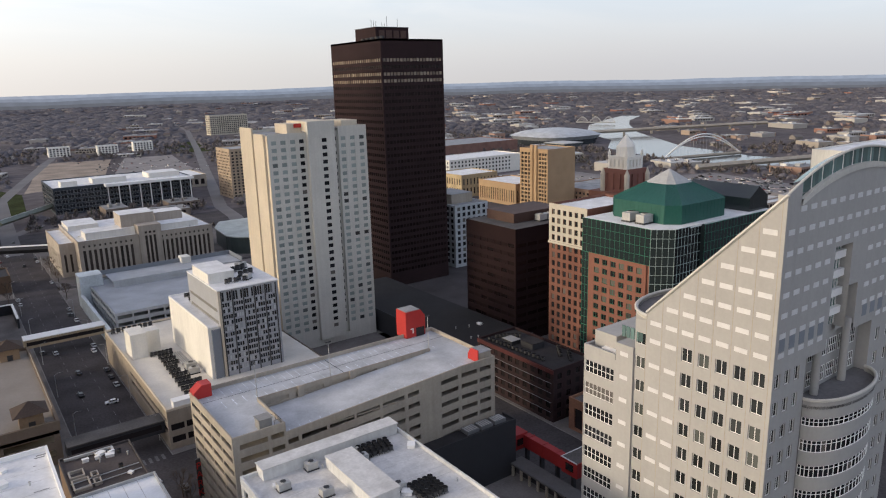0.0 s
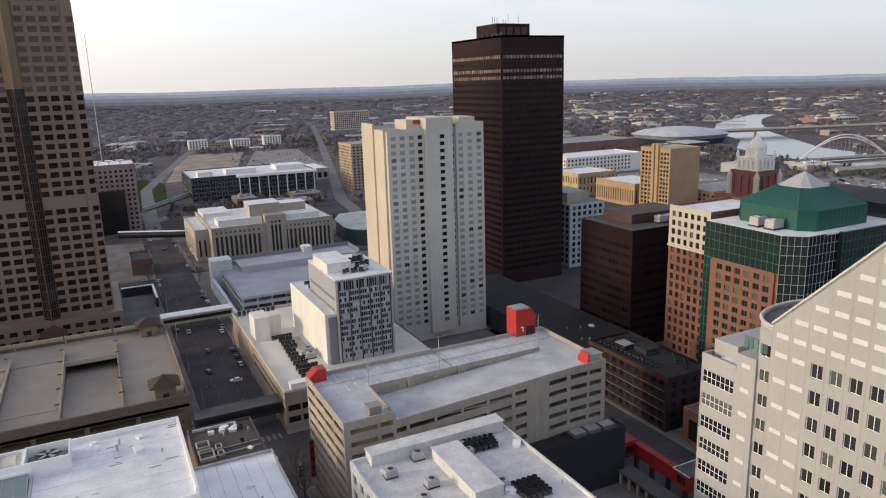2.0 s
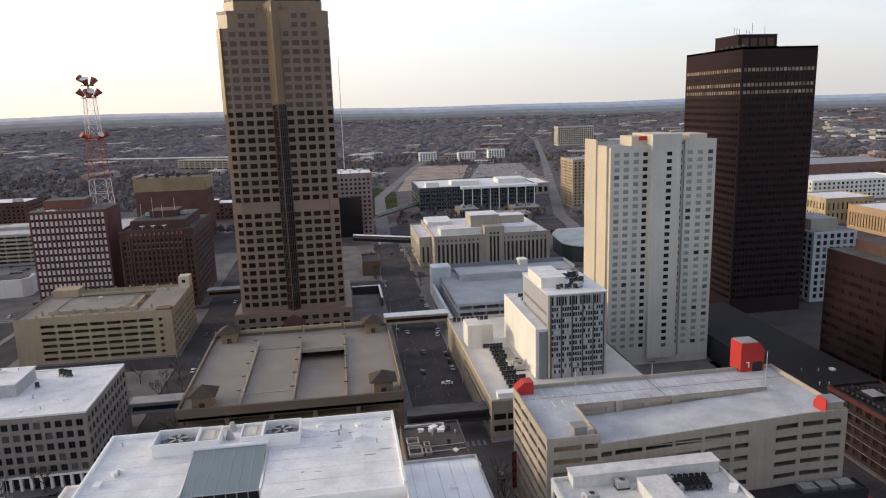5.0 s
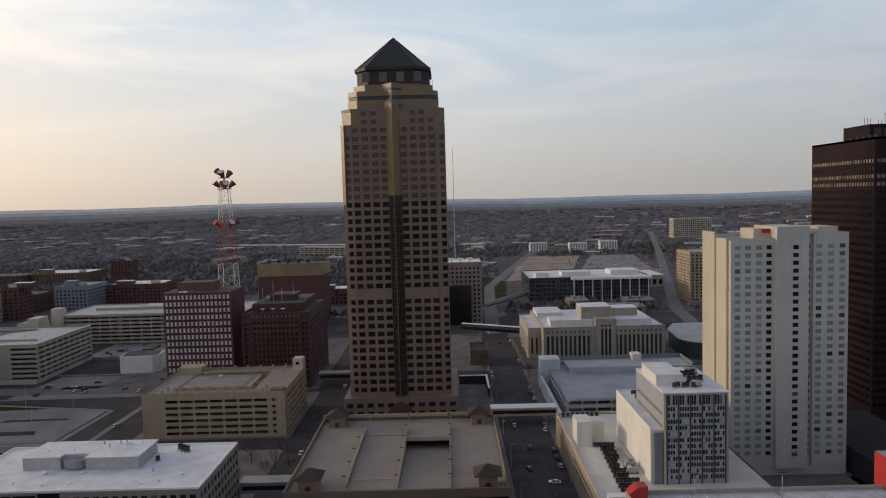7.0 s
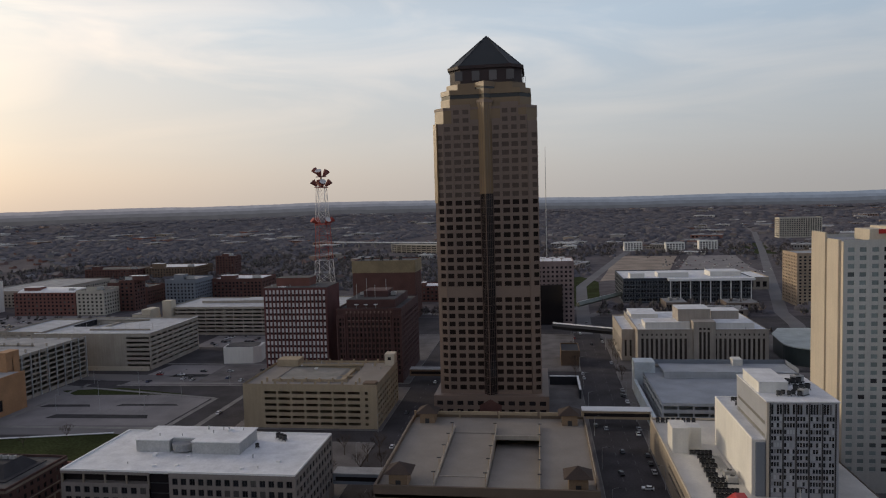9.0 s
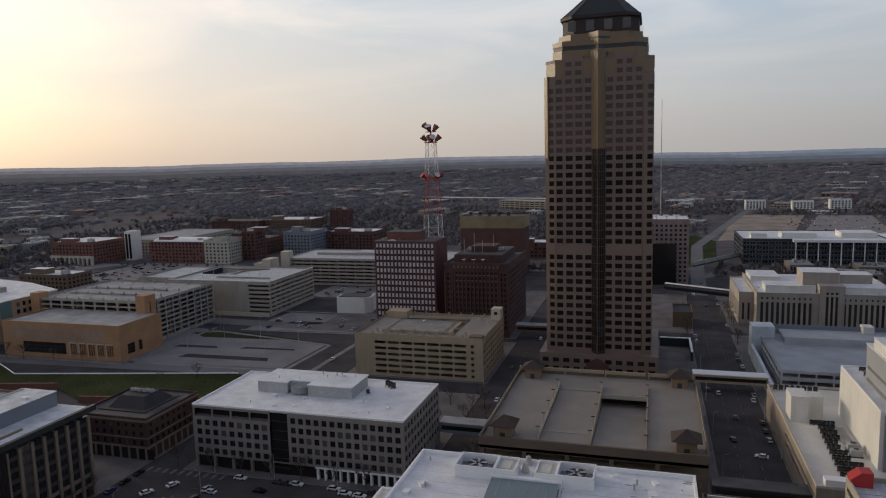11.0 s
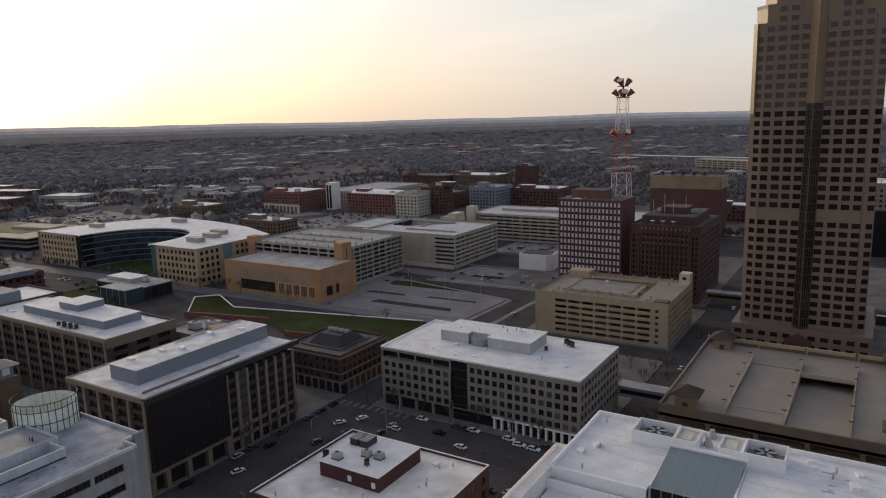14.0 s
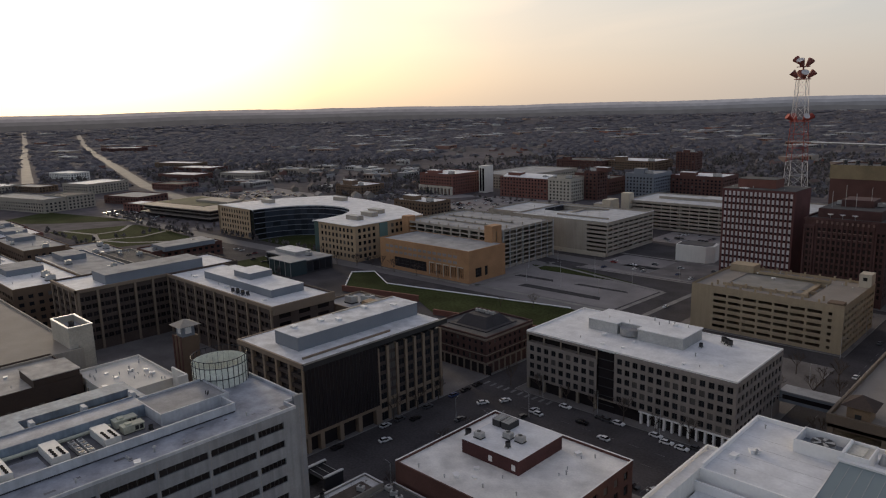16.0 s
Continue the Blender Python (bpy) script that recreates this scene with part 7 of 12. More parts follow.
# ---- lattice mast with dishes ----
def lattice_mast(x, y, z0, z1):
    t = thing("lattice_mast", x, y, z0, "red and white lattice radio mast with dishes and horns on top", "radio mast")
    red = surf("mast_red", (0.30, 0.045, 0.03), 0.6)
    wht = surf("mast_white", (0.62, 0.60, 0.58), 0.6)
    n = 13
    def half(f):
        return 8.2 * (1 - f) + 3.1 * f
    for k in range(n):
        fa, fb = k / n, (k + 1) / n
        za, zb = z0 + (z1 - z0) * fa, z0 + (z1 - z0) * fb
        s = Shape()
        a, b = half(fa), half(fb)
        qa = [(x - a, y - a), (x + a, y - a), (x + a, y + a), (x - a, y + a)]
        qb = [(x - b, y - b), (x + b, y - b), (x + b, y + b), (x - b, y + b)]
        for i in range(4):
            j = (i + 1) % 4
            s.bar((*qa[i], za), (*qb[i], zb), 0.22)
            s.bar((*qa[i], za), (*qb[j], zb), 0.10)
            s.bar((*qa[j], za), (*qb[i], zb), 0.10)
            s.bar((*qb[i], zb), (*qb[j], zb), 0.12)
        part("lattice_bay", s, red if 7 <= k <= 9 else wht, t)
    mid = z0 + (z1 - z0) * 0.76
    part("gallery", Shape().box(x - 5.4, x + 5.4, y - 5.4, y + 5.4, mid, mid + 0.5), red, t)
    part("gallery", Shape().box(x - 4.2, x + 4.2, y - 4.2, y + 4.2, z1 - 1.0, z1 - 0.5), red, t)
    hornm = surf("horn_rust", (0.25, 0.085, 0.068), 0.7)
    r = random.Random(5)
    def cone(p, way, ln, ra, rb, n=10):
        s, w = Shape(), Vector(way).normalized()
        side = w.orthogonal().normalized()
        up_ = w.cross(side)
        lo, hi = [], []
        for i in range(n):
            a = 2 * math.pi * i / n
            e = side * math.cos(a) + up_ * math.sin(a)
            lo.append(tuple(Vector(p) + e * ra))
            hi.append(tuple(Vector(p) + w * ln + e * rb))
        for i in range(n):
            j = (i + 1) % n
            s.poly([lo[i], lo[j], hi[j], hi[i]])
        s.poly(hi, 1)
        s.poly(lo[::-1])
        return s

    part("horn_post", Shape().tube(x, y, 0.7, 0.5, z1, z1 + 13, 8).bar((x - 4.2, y, z1 + 7.4), (x + 4.2, y, z1 + 7.4), 0.3).bar((x, y - 4.2, z1 + 7.4), (x, y + 4.2, z1 + 7.4), 0.3), hornm, t)
    for k, (a, rad, zz, tilt) in enumerate(((0.5, 3.2, 0.2, 0.75), (2.1, 3.2, 0.0, 0.7), (3.6, 3.2, 0.3, 0.7), (5.2, 3.4, 0.0, 0.8), (0.9, 2.2, 7.6, 0.6), (2.9, 2.0, 9.4, 0.8), (4.6, 2.4, 7.4, 0.5))):
        d_ = (math.cos(a) * tilt, math.sin(a) * tilt, 0.75)
        h = part("horn", cone((x + math.cos(a) * rad, y + math.sin(a) * rad, z1 + zz), d_, 5.4, 0.9, 2.5), [hornm, wht], t, "rust-red horn aerial with a pale mouth")
    for k in range(4):
        a = k * math.pi / 2 + 0.8
        hx, hy = x + 4.6 * math.cos(a), y + 4.6 * math.sin(a)
        part("dish", cone((hx, hy, mid + 1.2), (math.cos(a), math.sin(a), 0.7), 5.2, 0.8, 2.2), [red, wht if k == 3 else red], t)


lattice_mast(-165, 522, 0, 122)


# ---- garages and halls to the west ----
def west_side():
    t = thing("grey_garage", -305, 470, 0, "grey concrete parking garage with blank wall and slotted corner", "parking garage")
    garage_body(t, -347, -262, 437, 505, 25, 7, 3.1, 1.3, {"S": [(8, 13), (68, 84.5)], "E": spread(1, 67, 9, 0.8)}, GREY_CONC, GREY_CONC, 22.6)
    for b in ((-346.6, -262.4, 437.4, 470), (-346.6, -340, 470, 496), (-296, -262.4, 470, 496), (-346.6, -262.4, 496, 504.6)):
        part("deck", Shape().box(*b, 23.4, 23.8), DECK, t)
    rp = Shape()
    rp.poly([(-340, 470, 20.2), (-296, 470, 23.7), (-296, 496, 23.7), (-340, 496, 20.2)])
    part("ramp", rp, DECK, t)
    part("ramp_wall", Shape().box(-340, -296, 496, 496.4, 20, 24.9), GREY_CONC, t)
    part("ramp_wall", Shape().box(-340.4, -340, 470, 496, 20, 24.9), CHARCOAL, t)
    part("ramp_wall", Shape().box(-318, -272, 455, 455.5, 23.8, 25.0), GREY_CONC, t)
    part("roof_edge", Shape().box(-347.2, -261.8, 436.8, 437.3, 25.0, 25.5), WHITE_TRIM, t)
    part("roof_edge", Shape().box(-262.2, -261.7, 437.3, 505, 25.0, 25.5), WHITE_TRIM, t)
    wg = thing("garage_wing", -366, 478, 0, "lower grey garage wing with small square openings", "parking garage")
    garage_body(wg, -386, -347.4, 452, 508, 23.6, 6, 3.3, 1.7, {"S": spread(1, 37.5, 6, 0.7)}, GREY_CONC, GREY_CONC, 21.0)
    part("deck", Shape().box(-385.6, -347.8, 452.4, 507.6, 22.0, 22.4), DECK, wg)
    part("base_wall", Shape().box(-347, -262, 434.5, 435.0, 0, 3.2), CREAM, t, "pale retaining wall along the street")
    for k in range(8):
        lp = solid("deck_lamp", Shape().tube(-340 + k * 10, 455, 0.12, 0.12, 23.8, 29.5, 6), METAL, "thin lamp pole on a parking deck", "lamp", "grey garage lamps")
    g = thing("long_garage", -235, 575, 0, "long beige parking garage with banded open levels", "parking garage")
    garage_body(g, -318, -165, 560, 620, 24, 7, 3.1, 1.4, {"S": spread(1, 152, 18, 0.9), "E": spread(1, 59, 7, 0.9)}, GREY_CONC, GREY_CONC, 22.0)
    part("deck", Shape().box(-317.6, -165.4, 560.4, 619.6, 22.6, 23.0), DECK, g)
    part("stair_tower", Shape().box(-320, -312, 556, 564, 0, 30), CREAM, g)
    part("ramp_wall", Shape().box(-300, -225, 588, 588.6, 23.0, 25.2), GREY_CONC, g)
    part("upper_ramp", Shape().box(-262, -226, 589, 606, 23.0, 25.6), DECK, g)
    tb = thing("tan_small_building", -331, 548, 0, "small tan building in two flat-roofed steps", "building")
    part("wall", Shape().box(-338, -322, 540, 556, 0, 21), CREAM, tb)
    part("upper_wall", Shape().box(-330, -322, 541, 555, 21, 25), CREAM, tb)
    part("roof", Shape().box(-338.3, -330.01, 539.7, 556.3, 21, 21.3), GREY_ROOF, tb)
    # white rounded utility building
    u = thing("white_utility_building", -207, 462, 0, "small white rounded building with a flat roof", "building")
    part("wall", Shape().prism([(-219, 456), (-198, 457), (-194, 462), (-196, 474), (-216, 474), (-221, 468)], 0, 11.5), WHITE_WALL, u)
    part("roof", Shape().prism([(-218, 457.5), (-199, 458.5), (-196, 463), (-198, 472.5), (-215, 472.5), (-219, 467)], 11.5, 12.0), DARK_ROOF, u)
    # orange hall in front of its garage
    HALL_ORANGE = surf("orange_brick_stone", (0.40, 0.225, 0.115), 0.85, grain=0.08, grain_m=0.8, stain=0.12)
    h = thing("orange_hall", -328, 330, 0, "orange stone hall with tall windows and a dark glazed strip", "hall")
    x0, x1, y0, y1, z = -371, -287, 316.5, 352, 20.5
    sh = Shape()
    s1 = facade(sh, (x0, y0, 0), (1, 0), 84, 0, z, [(14.5, 46)] + [(49.2 + k * 6.4 + q * 1.55, 50.3 + k * 6.4 + q * 1.55) for k in range(5) for q in range(3)], [(2.5, 9.2)], 0.6)
    e1 = facade(sh, (x1, y0, 0), (0, 1), 35.5, 0, z, [(6, 12), (15, 18)], [(3, 9)], 0.5)
    sh.poly([(x0, y1, 0), (x0, y0, 0), (x0, y0, z), (x0, y1, z)])
    sh.poly([(x1, y1, 0), (x0, y1, 0), (x0, y1, z), (x1, y1, z)])
    part("wall", sh, HALL_ORANGE, h)
    glaze(h, (x0, y0), (1, 0), s1[:1], BLACK_GLASS, DARK_METAL, 7, 2, 0.55, 0.12)
    glaze(h, (x0, y0), (1, 0), s1[1:], BLACK_GLASS, HALL_ORANGE, 0, 1, 0.55, 0.2)
    for k in range(5):
        part("window_surround", Shape().box(x0 + 48.6 + k * 6.4, x0 + 49.1 + k * 6.4, y0 - 0.12, y0 - 0.003, 1.6, 10).box(x0 + 49.1 + k * 6.4, x0 + 53.6 + k * 6.4, y0 - 0.12, y0 - 0.003, 9.4, 10), CREAM_STONE, h)
    glaze(h, (x1, y0), (0, 1), e1, BLACK_GLASS, DARK_METAL, 2, 2, 0.45, 0.15)
    part("roof", Shape().box(x0 + 0.5, x1 - 0.5, y0 + 0.5, y1, z - 0.8, z - 0.4), GREY_ROOF, h)
    part("parapet", Shape().box(x0, x1, y0 - 0.02, y0 + 0.5, z, z + 0.5).box(x0, x0 + 0.5, y0 + 0.5, y1, z, z + 0.5).box(x1 - 0.5, x1 + 0.02, y0 + 0.5, y1, z, z + 0.5), HALL_ORANGE, h)
    for k in range(2):
        for j in range(15):
            part("grey_panel", Shape().box(x0 + 6 + j * 4.6, x0 + 9.4 + j * 4.6, y0 - 0.08, y0 - 0.003, 11.4 + k * 3.8, 13.2 + k * 3.8), surf("grey_hall_panel", (0.27, 0.24, 0.225), 0.8), h)
    gg = thing("orange_trim_garage", -340, 380, 0, "concrete garage with an orange stair tower", "parking garage")
    garage_body(gg, -385, -297, 354, 420, 27, 8, 3.0, 2.0, {"S": spread(4, 82, 9, 0.82), "E": spread(1, 65, 7, 0.95)}, GREY_CONC, GREY_CONC, 25.2)
    part("deck", Shape().box(-384.6, -297.4, 354.4, 419.6, 25.4, 25.8), GREY_ROOF, gg)
    part("stair_tower", Shape().box(-303, -296.4, 350, 360, 0, 31), HALL_ORANGE, gg)
    part("stair_tower", Shape().box(-387, -380, 352.6, 360, 0, 30), HALL_ORANGE, gg)
    for yy in (356, 374, 392, 416):
        for k in range(9):
            part("deck_pier", Shape().box(-381 + k * 9.6, -380.2 + k * 9.6, yy, yy + 0.8, 25.8, 27.9), GREY_CONC, gg)
    for yy in (374, 392):
        part("ramp_wall", Shape().box(-376, -312, yy, yy + 0.5, 25.8, 26.9), GREY_CONC, gg)
    for k in range(10):
        part("column", Shape().box(-296.99, -296.4, 354.5 + k * 7.2, 355.2 + k * 7.2, 0, 27), METAL, gg)
    # crescent office: yellow ends, curved dark glass court
    c = thing("crescent_office", -510, 370, 0, "yellow brick office curved round a dark glass court", "office")
    sh = Shape()
    rows = [(2.6 + 4.7 * k, 5.4 + 4.7 * k) for k in range(5)]
    gs = facade(sh, (-438, 313, 0), (1, 0), 44, 0, 26.4, spread(2, 42, 9, 0.58), rows, 0.4)
    ge = facade(sh, (-394, 313, 0), (0, 1), 68, 0, 26.4, spread(2, 20, 4, 0.58) + spread(34, 66, 7, 0.58), rows, 0.4)
    gw = facade(sh, (-594, 316, 0), (1, 0), 52, 0, 26.4, spread(2, 50, 11, 0.55), rows, 0.4)
    part("wall", sh, YELLOW_BRICK, c)
    glaze(c, (-438, 313), (1, 0), gs, OFFICE_GLASS, None, depth=0.38)
    glaze(c, (-394, 313), (0, 1), ge, OFFICE_GLASS, None, depth=0.38)
    glaze(c, (-594, 316), (1, 0), gw, OFFICE_GLASS, None, depth=0.38)
    part("stair_glass", Shape().box(-393.99, -393.6, 336, 344, 0, 26.0), TEAL_GLASS, c, "upright strip of teal glass")
    court_glass = glass("court_blue_glass", (0.035, 0.042, 0.055), 0.12)
    n = 26
    inner = [(-490 + 46 * math.cos(math.pi * k / n), 316 + 56 * max(0.0, math.sin(math.pi * k / n)) ** 0.8) for k in range(n + 1)]
    for zz in [0.3 + 4.7 * k for k in range(6)]:
        cg = Shape()
        hi = min(zz + 4.3, 26.0)
        for a, b in zip(inner, inner[1:]):
            cg.poly([(*b, zz), (*a, zz), (*a, hi), (*b, hi)])
        part("court_glass", cg, court_glass, c, "curved dark glass court wall")
        fl = Shape()
        for a, b in zip(inner, inner[1:]):
            ua, ub = [(-490 + (q[0] + 490) * 0.985, 316 + (q[1] - 316) * 0.985) for q in (a, b)]
            fl.poly([(*ub, zz - 0.25), (*ua, zz - 0.25), (*ua, zz + 0.15), (*ub, zz + 0.15)])
            fl.poly([(*ua, zz + 0.15), (*ub, zz + 0.15), (*b, zz + 0.15), (*a, zz + 0.15)][::-1])
        part("floor_line", fl, BLUE_GREY, c, "pale curved floor edge")
    part("glass_end", Shape().box(-444, -438, 313.4, 330, 0, 26.2), TEAL_GLASS, c)
    part("glass_end", Shape().box(-542, -535.6, 316.4, 334, 0, 26.2), DARK_GLASS, c)
    rf = Shape()
    out = [(-393, 311.5), (-393, 381), (-440, 402), (-500, 415), (-557, 419), (-584, 372), (-595, 315)]
    ring = [(-535.6, 314.5)] + inner[::-1] + [(-444, 314), (-444, 311.5)]
    fine = []
    m = len(ring)
    for i in range(m):
        f = i / (m - 1) * (len(out) - 1)
        j = min(int(f), len(out) - 2)
        a, b = out[::-1][j], out[::-1][j + 1]
        fine.append((a[0] + (b[0] - a[0]) * (f - j), a[1] + (b[1] - a[1]) * (f - j)))
    for i in range(m - 1):
        rf.poly([(*ring[i], 26.7), (*ring[i + 1], 26.7), (*fine[i + 1], 26.7), (*fine[i], 26.7)])
        if fine[i][0] < -394.5 or fine[i + 1][0] < -394.5:
            rf.poly([(*fine[i], 26.7), (*fine[i + 1], 26.7), (*fine[i + 1], 0), (*fine[i], 0)], 1)
        rf.poly([(*ring[i], 25.6), (*ring[i + 1], 25.6), (*ring[i + 1], 26.7), (*ring[i], 26.7)], 0)
    part("roof", rf, [WHITE_ROOF, YELLOW_BRICK], c, "bright white crescent roof")
    part("roof_edge", Shape().box(-594.2, -542, 315.4, 316.0, 26.4, 27.0), WHITE_TRIM, c)
    part("roof_edge", Shape().box(-444, -393.4, 312.2, 312.8, 26.4, 27.0).box(-394, -393.4, 312.8, 381, 26.4, 27.0), WHITE_TRIM, c)
    for x, y in ((-424, 352), (-432, 366), (-520, 398), (-566, 350), (-420, 334)):
        penthouse("plant_room", x - 7, x + 7, y - 3, y + 3, 26.7, 30, GREY_CONC, METAL, "louvred grey plant unit on the crescent roof")


west_side()


# ---- brick building with white roof and red plant room ----
def brick_flat():
    x0, x1, y0, y1, z = -138.5, -88.8, 120.1, 164, 12.2
    t = block("brick_flat_building", x0, x1, y0, y1, z, BRICK_DARK, surf("stained_white_roof", (0.72, 0.70, 0.66), 0.75, grain=0.06, stain=0.2, stain_m=6), "low red brick building with a stained white flat roof", "building",
              {"E": (spread(1, 43, 8, 0.4), [(3, 6), (7.6, 10)])}, OFFICE_GLASS, depth=0.3, high=0.7)
    part("edge_trim", Shape().box(x0 - 0.1, x1 + 0.1, y1 - 0.3, y1 + 0.1, z + 0.003, z + 0.15).box(x1 - 0.3, x1 + 0.1, y0, y1 - 0.3, z + 0.003, z + 0.15).box(x0 - 0.1, x0 + 0.3, y0, y1 - 0.3, z + 0.003, z + 0.15), WHITE_TRIM, t)
    f = z - 0.7
    p = penthouse("brick_plant_room", -128.6, -108, 137.3, 157.6, f, f + 4.4, surf("maroon_plant_brick", (0.080, 0.032, 0.031), 0.9, grain=0.15, grain_m=0.4), WHITE_ROOF, "dark red brick plant room with a white roof")
    for k in range(2):
        part("side_hatch", Shape().box(-118.5 + k * 8.2, -117.3 + k * 8.2, 137.1, 137.3, f + 1.0, f + 2.6), WHITE_TRIM, p)
    zt = f + 4.4
    for k in range(2):
        u = thing("roof_louvre_box", -126 + k * 4, 152, zt, "black louvred exhaust box on a white roof", "exhaust", "exhaust boxes")
        part("casing", Shape().box(-127.4 + k * 3.4, -124.6 + k * 3.4, 149.5, 154.5, zt, zt + 2.0), DARK_METAL, u)
        for j in range(6):
            part("louvre", Shape().box(-127.5 + k * 3.4, -124.5 + k * 3.4, 149.6 + j * 0.82, 149.95 + j * 0.82, zt + 2.0, zt + 2.3), METAL, u)
    for x, y in ((-118.5, 146), (-114.5, 146.5), (-125, 140.8)):
        air_unit(x, y, zt, 0, 1.2)
    condenser(-115, 141.5, zt, 1.4)
    condenser(-134, 146, f, 1.8)
    vents(8, -136, -92, 122, 134, f, 81)
    vents(6, -105, -91, 138, 160, f, 82)


brick_flat()


# ---- small flat roof and covered ramp beside the brick building ----
def low_annex():
    x0, x1, y0, y1, z = -145.7, -137.9, 84, 114.8, 8.0
    wall = surf("annex_grey", (0.24, 0.225, 0.205), 0.85, grain=0.08, stain=0.15)
    t = block("low_annex", x0, x1, y0, y1, z, wall, surf("brown_tar_roof", (0.075, 0.060, 0.052), 0.9, grain=0.15, stain=0.4, stain_m=3), "low grey annex with a patched brown roof and white edge", "building", high=0.5)
    part("edge_trim", Shape().box(x0 - 0.1, x0 + 0.5, y0, y1, z + 0.003, z + 0.12).box(x0 + 0.5, x1 + 0.1, y1 - 0.45, y1 + 0.1, z + 0.003, z + 0.12), surf("grey_white_edge", (0.52, 0.52, 0.52), 0.7), t)
    part("white_margin", Shape().box(x0 + 0.5, x0 + 2.0, y0 + 1, y1 - 0.5, z - 0.5, z - 0.47).box(x0 + 2.0, x1 - 0.5, y1 - 3.0, y1 - 0.5, z - 0.5, z - 0.47), MATS["grey_white_edge"], t)
    air_unit(-139.9, 108.5, z - 0.5, 20, 0.9)
    condenser(-144.6, 99.0, z - 0.5, 1.2)
    b = block("low_rear_wing", -137.6, -122, 84, 118.6, 6.6, wall, DARK_ROOF, "low dark-roofed rear wing with small roof machines", "building", high=0.5)
    part("edge_trim", Shape().box(-137.7, -122, 118.2, 118.7, 6.603, 6.72), MATS["grey_white_edge"], b)
    for k in range(3):
        air_unit(-136 + k * 3.0, 115.2 - k * 0.8, 6.1, 30 * k, 0.9)
    c = thing("ramp_canopy", -160, 111, 0, "dark ramp canopy between two white-capped side beams", "canopy")
    for x in (-164.0, -155.5):
        part("side_wall", Shape().box(x - 0.25, x + 0.25, 107.6, 114.2, 0, 5.7), CHARCOAL, c)
        part("beam_cap", Shape().box(x - 0.4, x + 0.4, 107.4, 114.4, 5.7, 6.1), MATS["grey_white_edge"], c, "white beam cap")
    part("canopy_roof", Shape().box(-163.7, -155.8, 107.6, 114.0, 4.6, 4.9), MATS["black_tar_roof"], c)
    for k in range(3):
        part("cross_bar", Shape().bar((-163.7, 108.4 + k * 2.4, 5.3), (-155.8, 108.4 + k * 2.4, 5.3), 0.09), METAL, c)


low_annex()


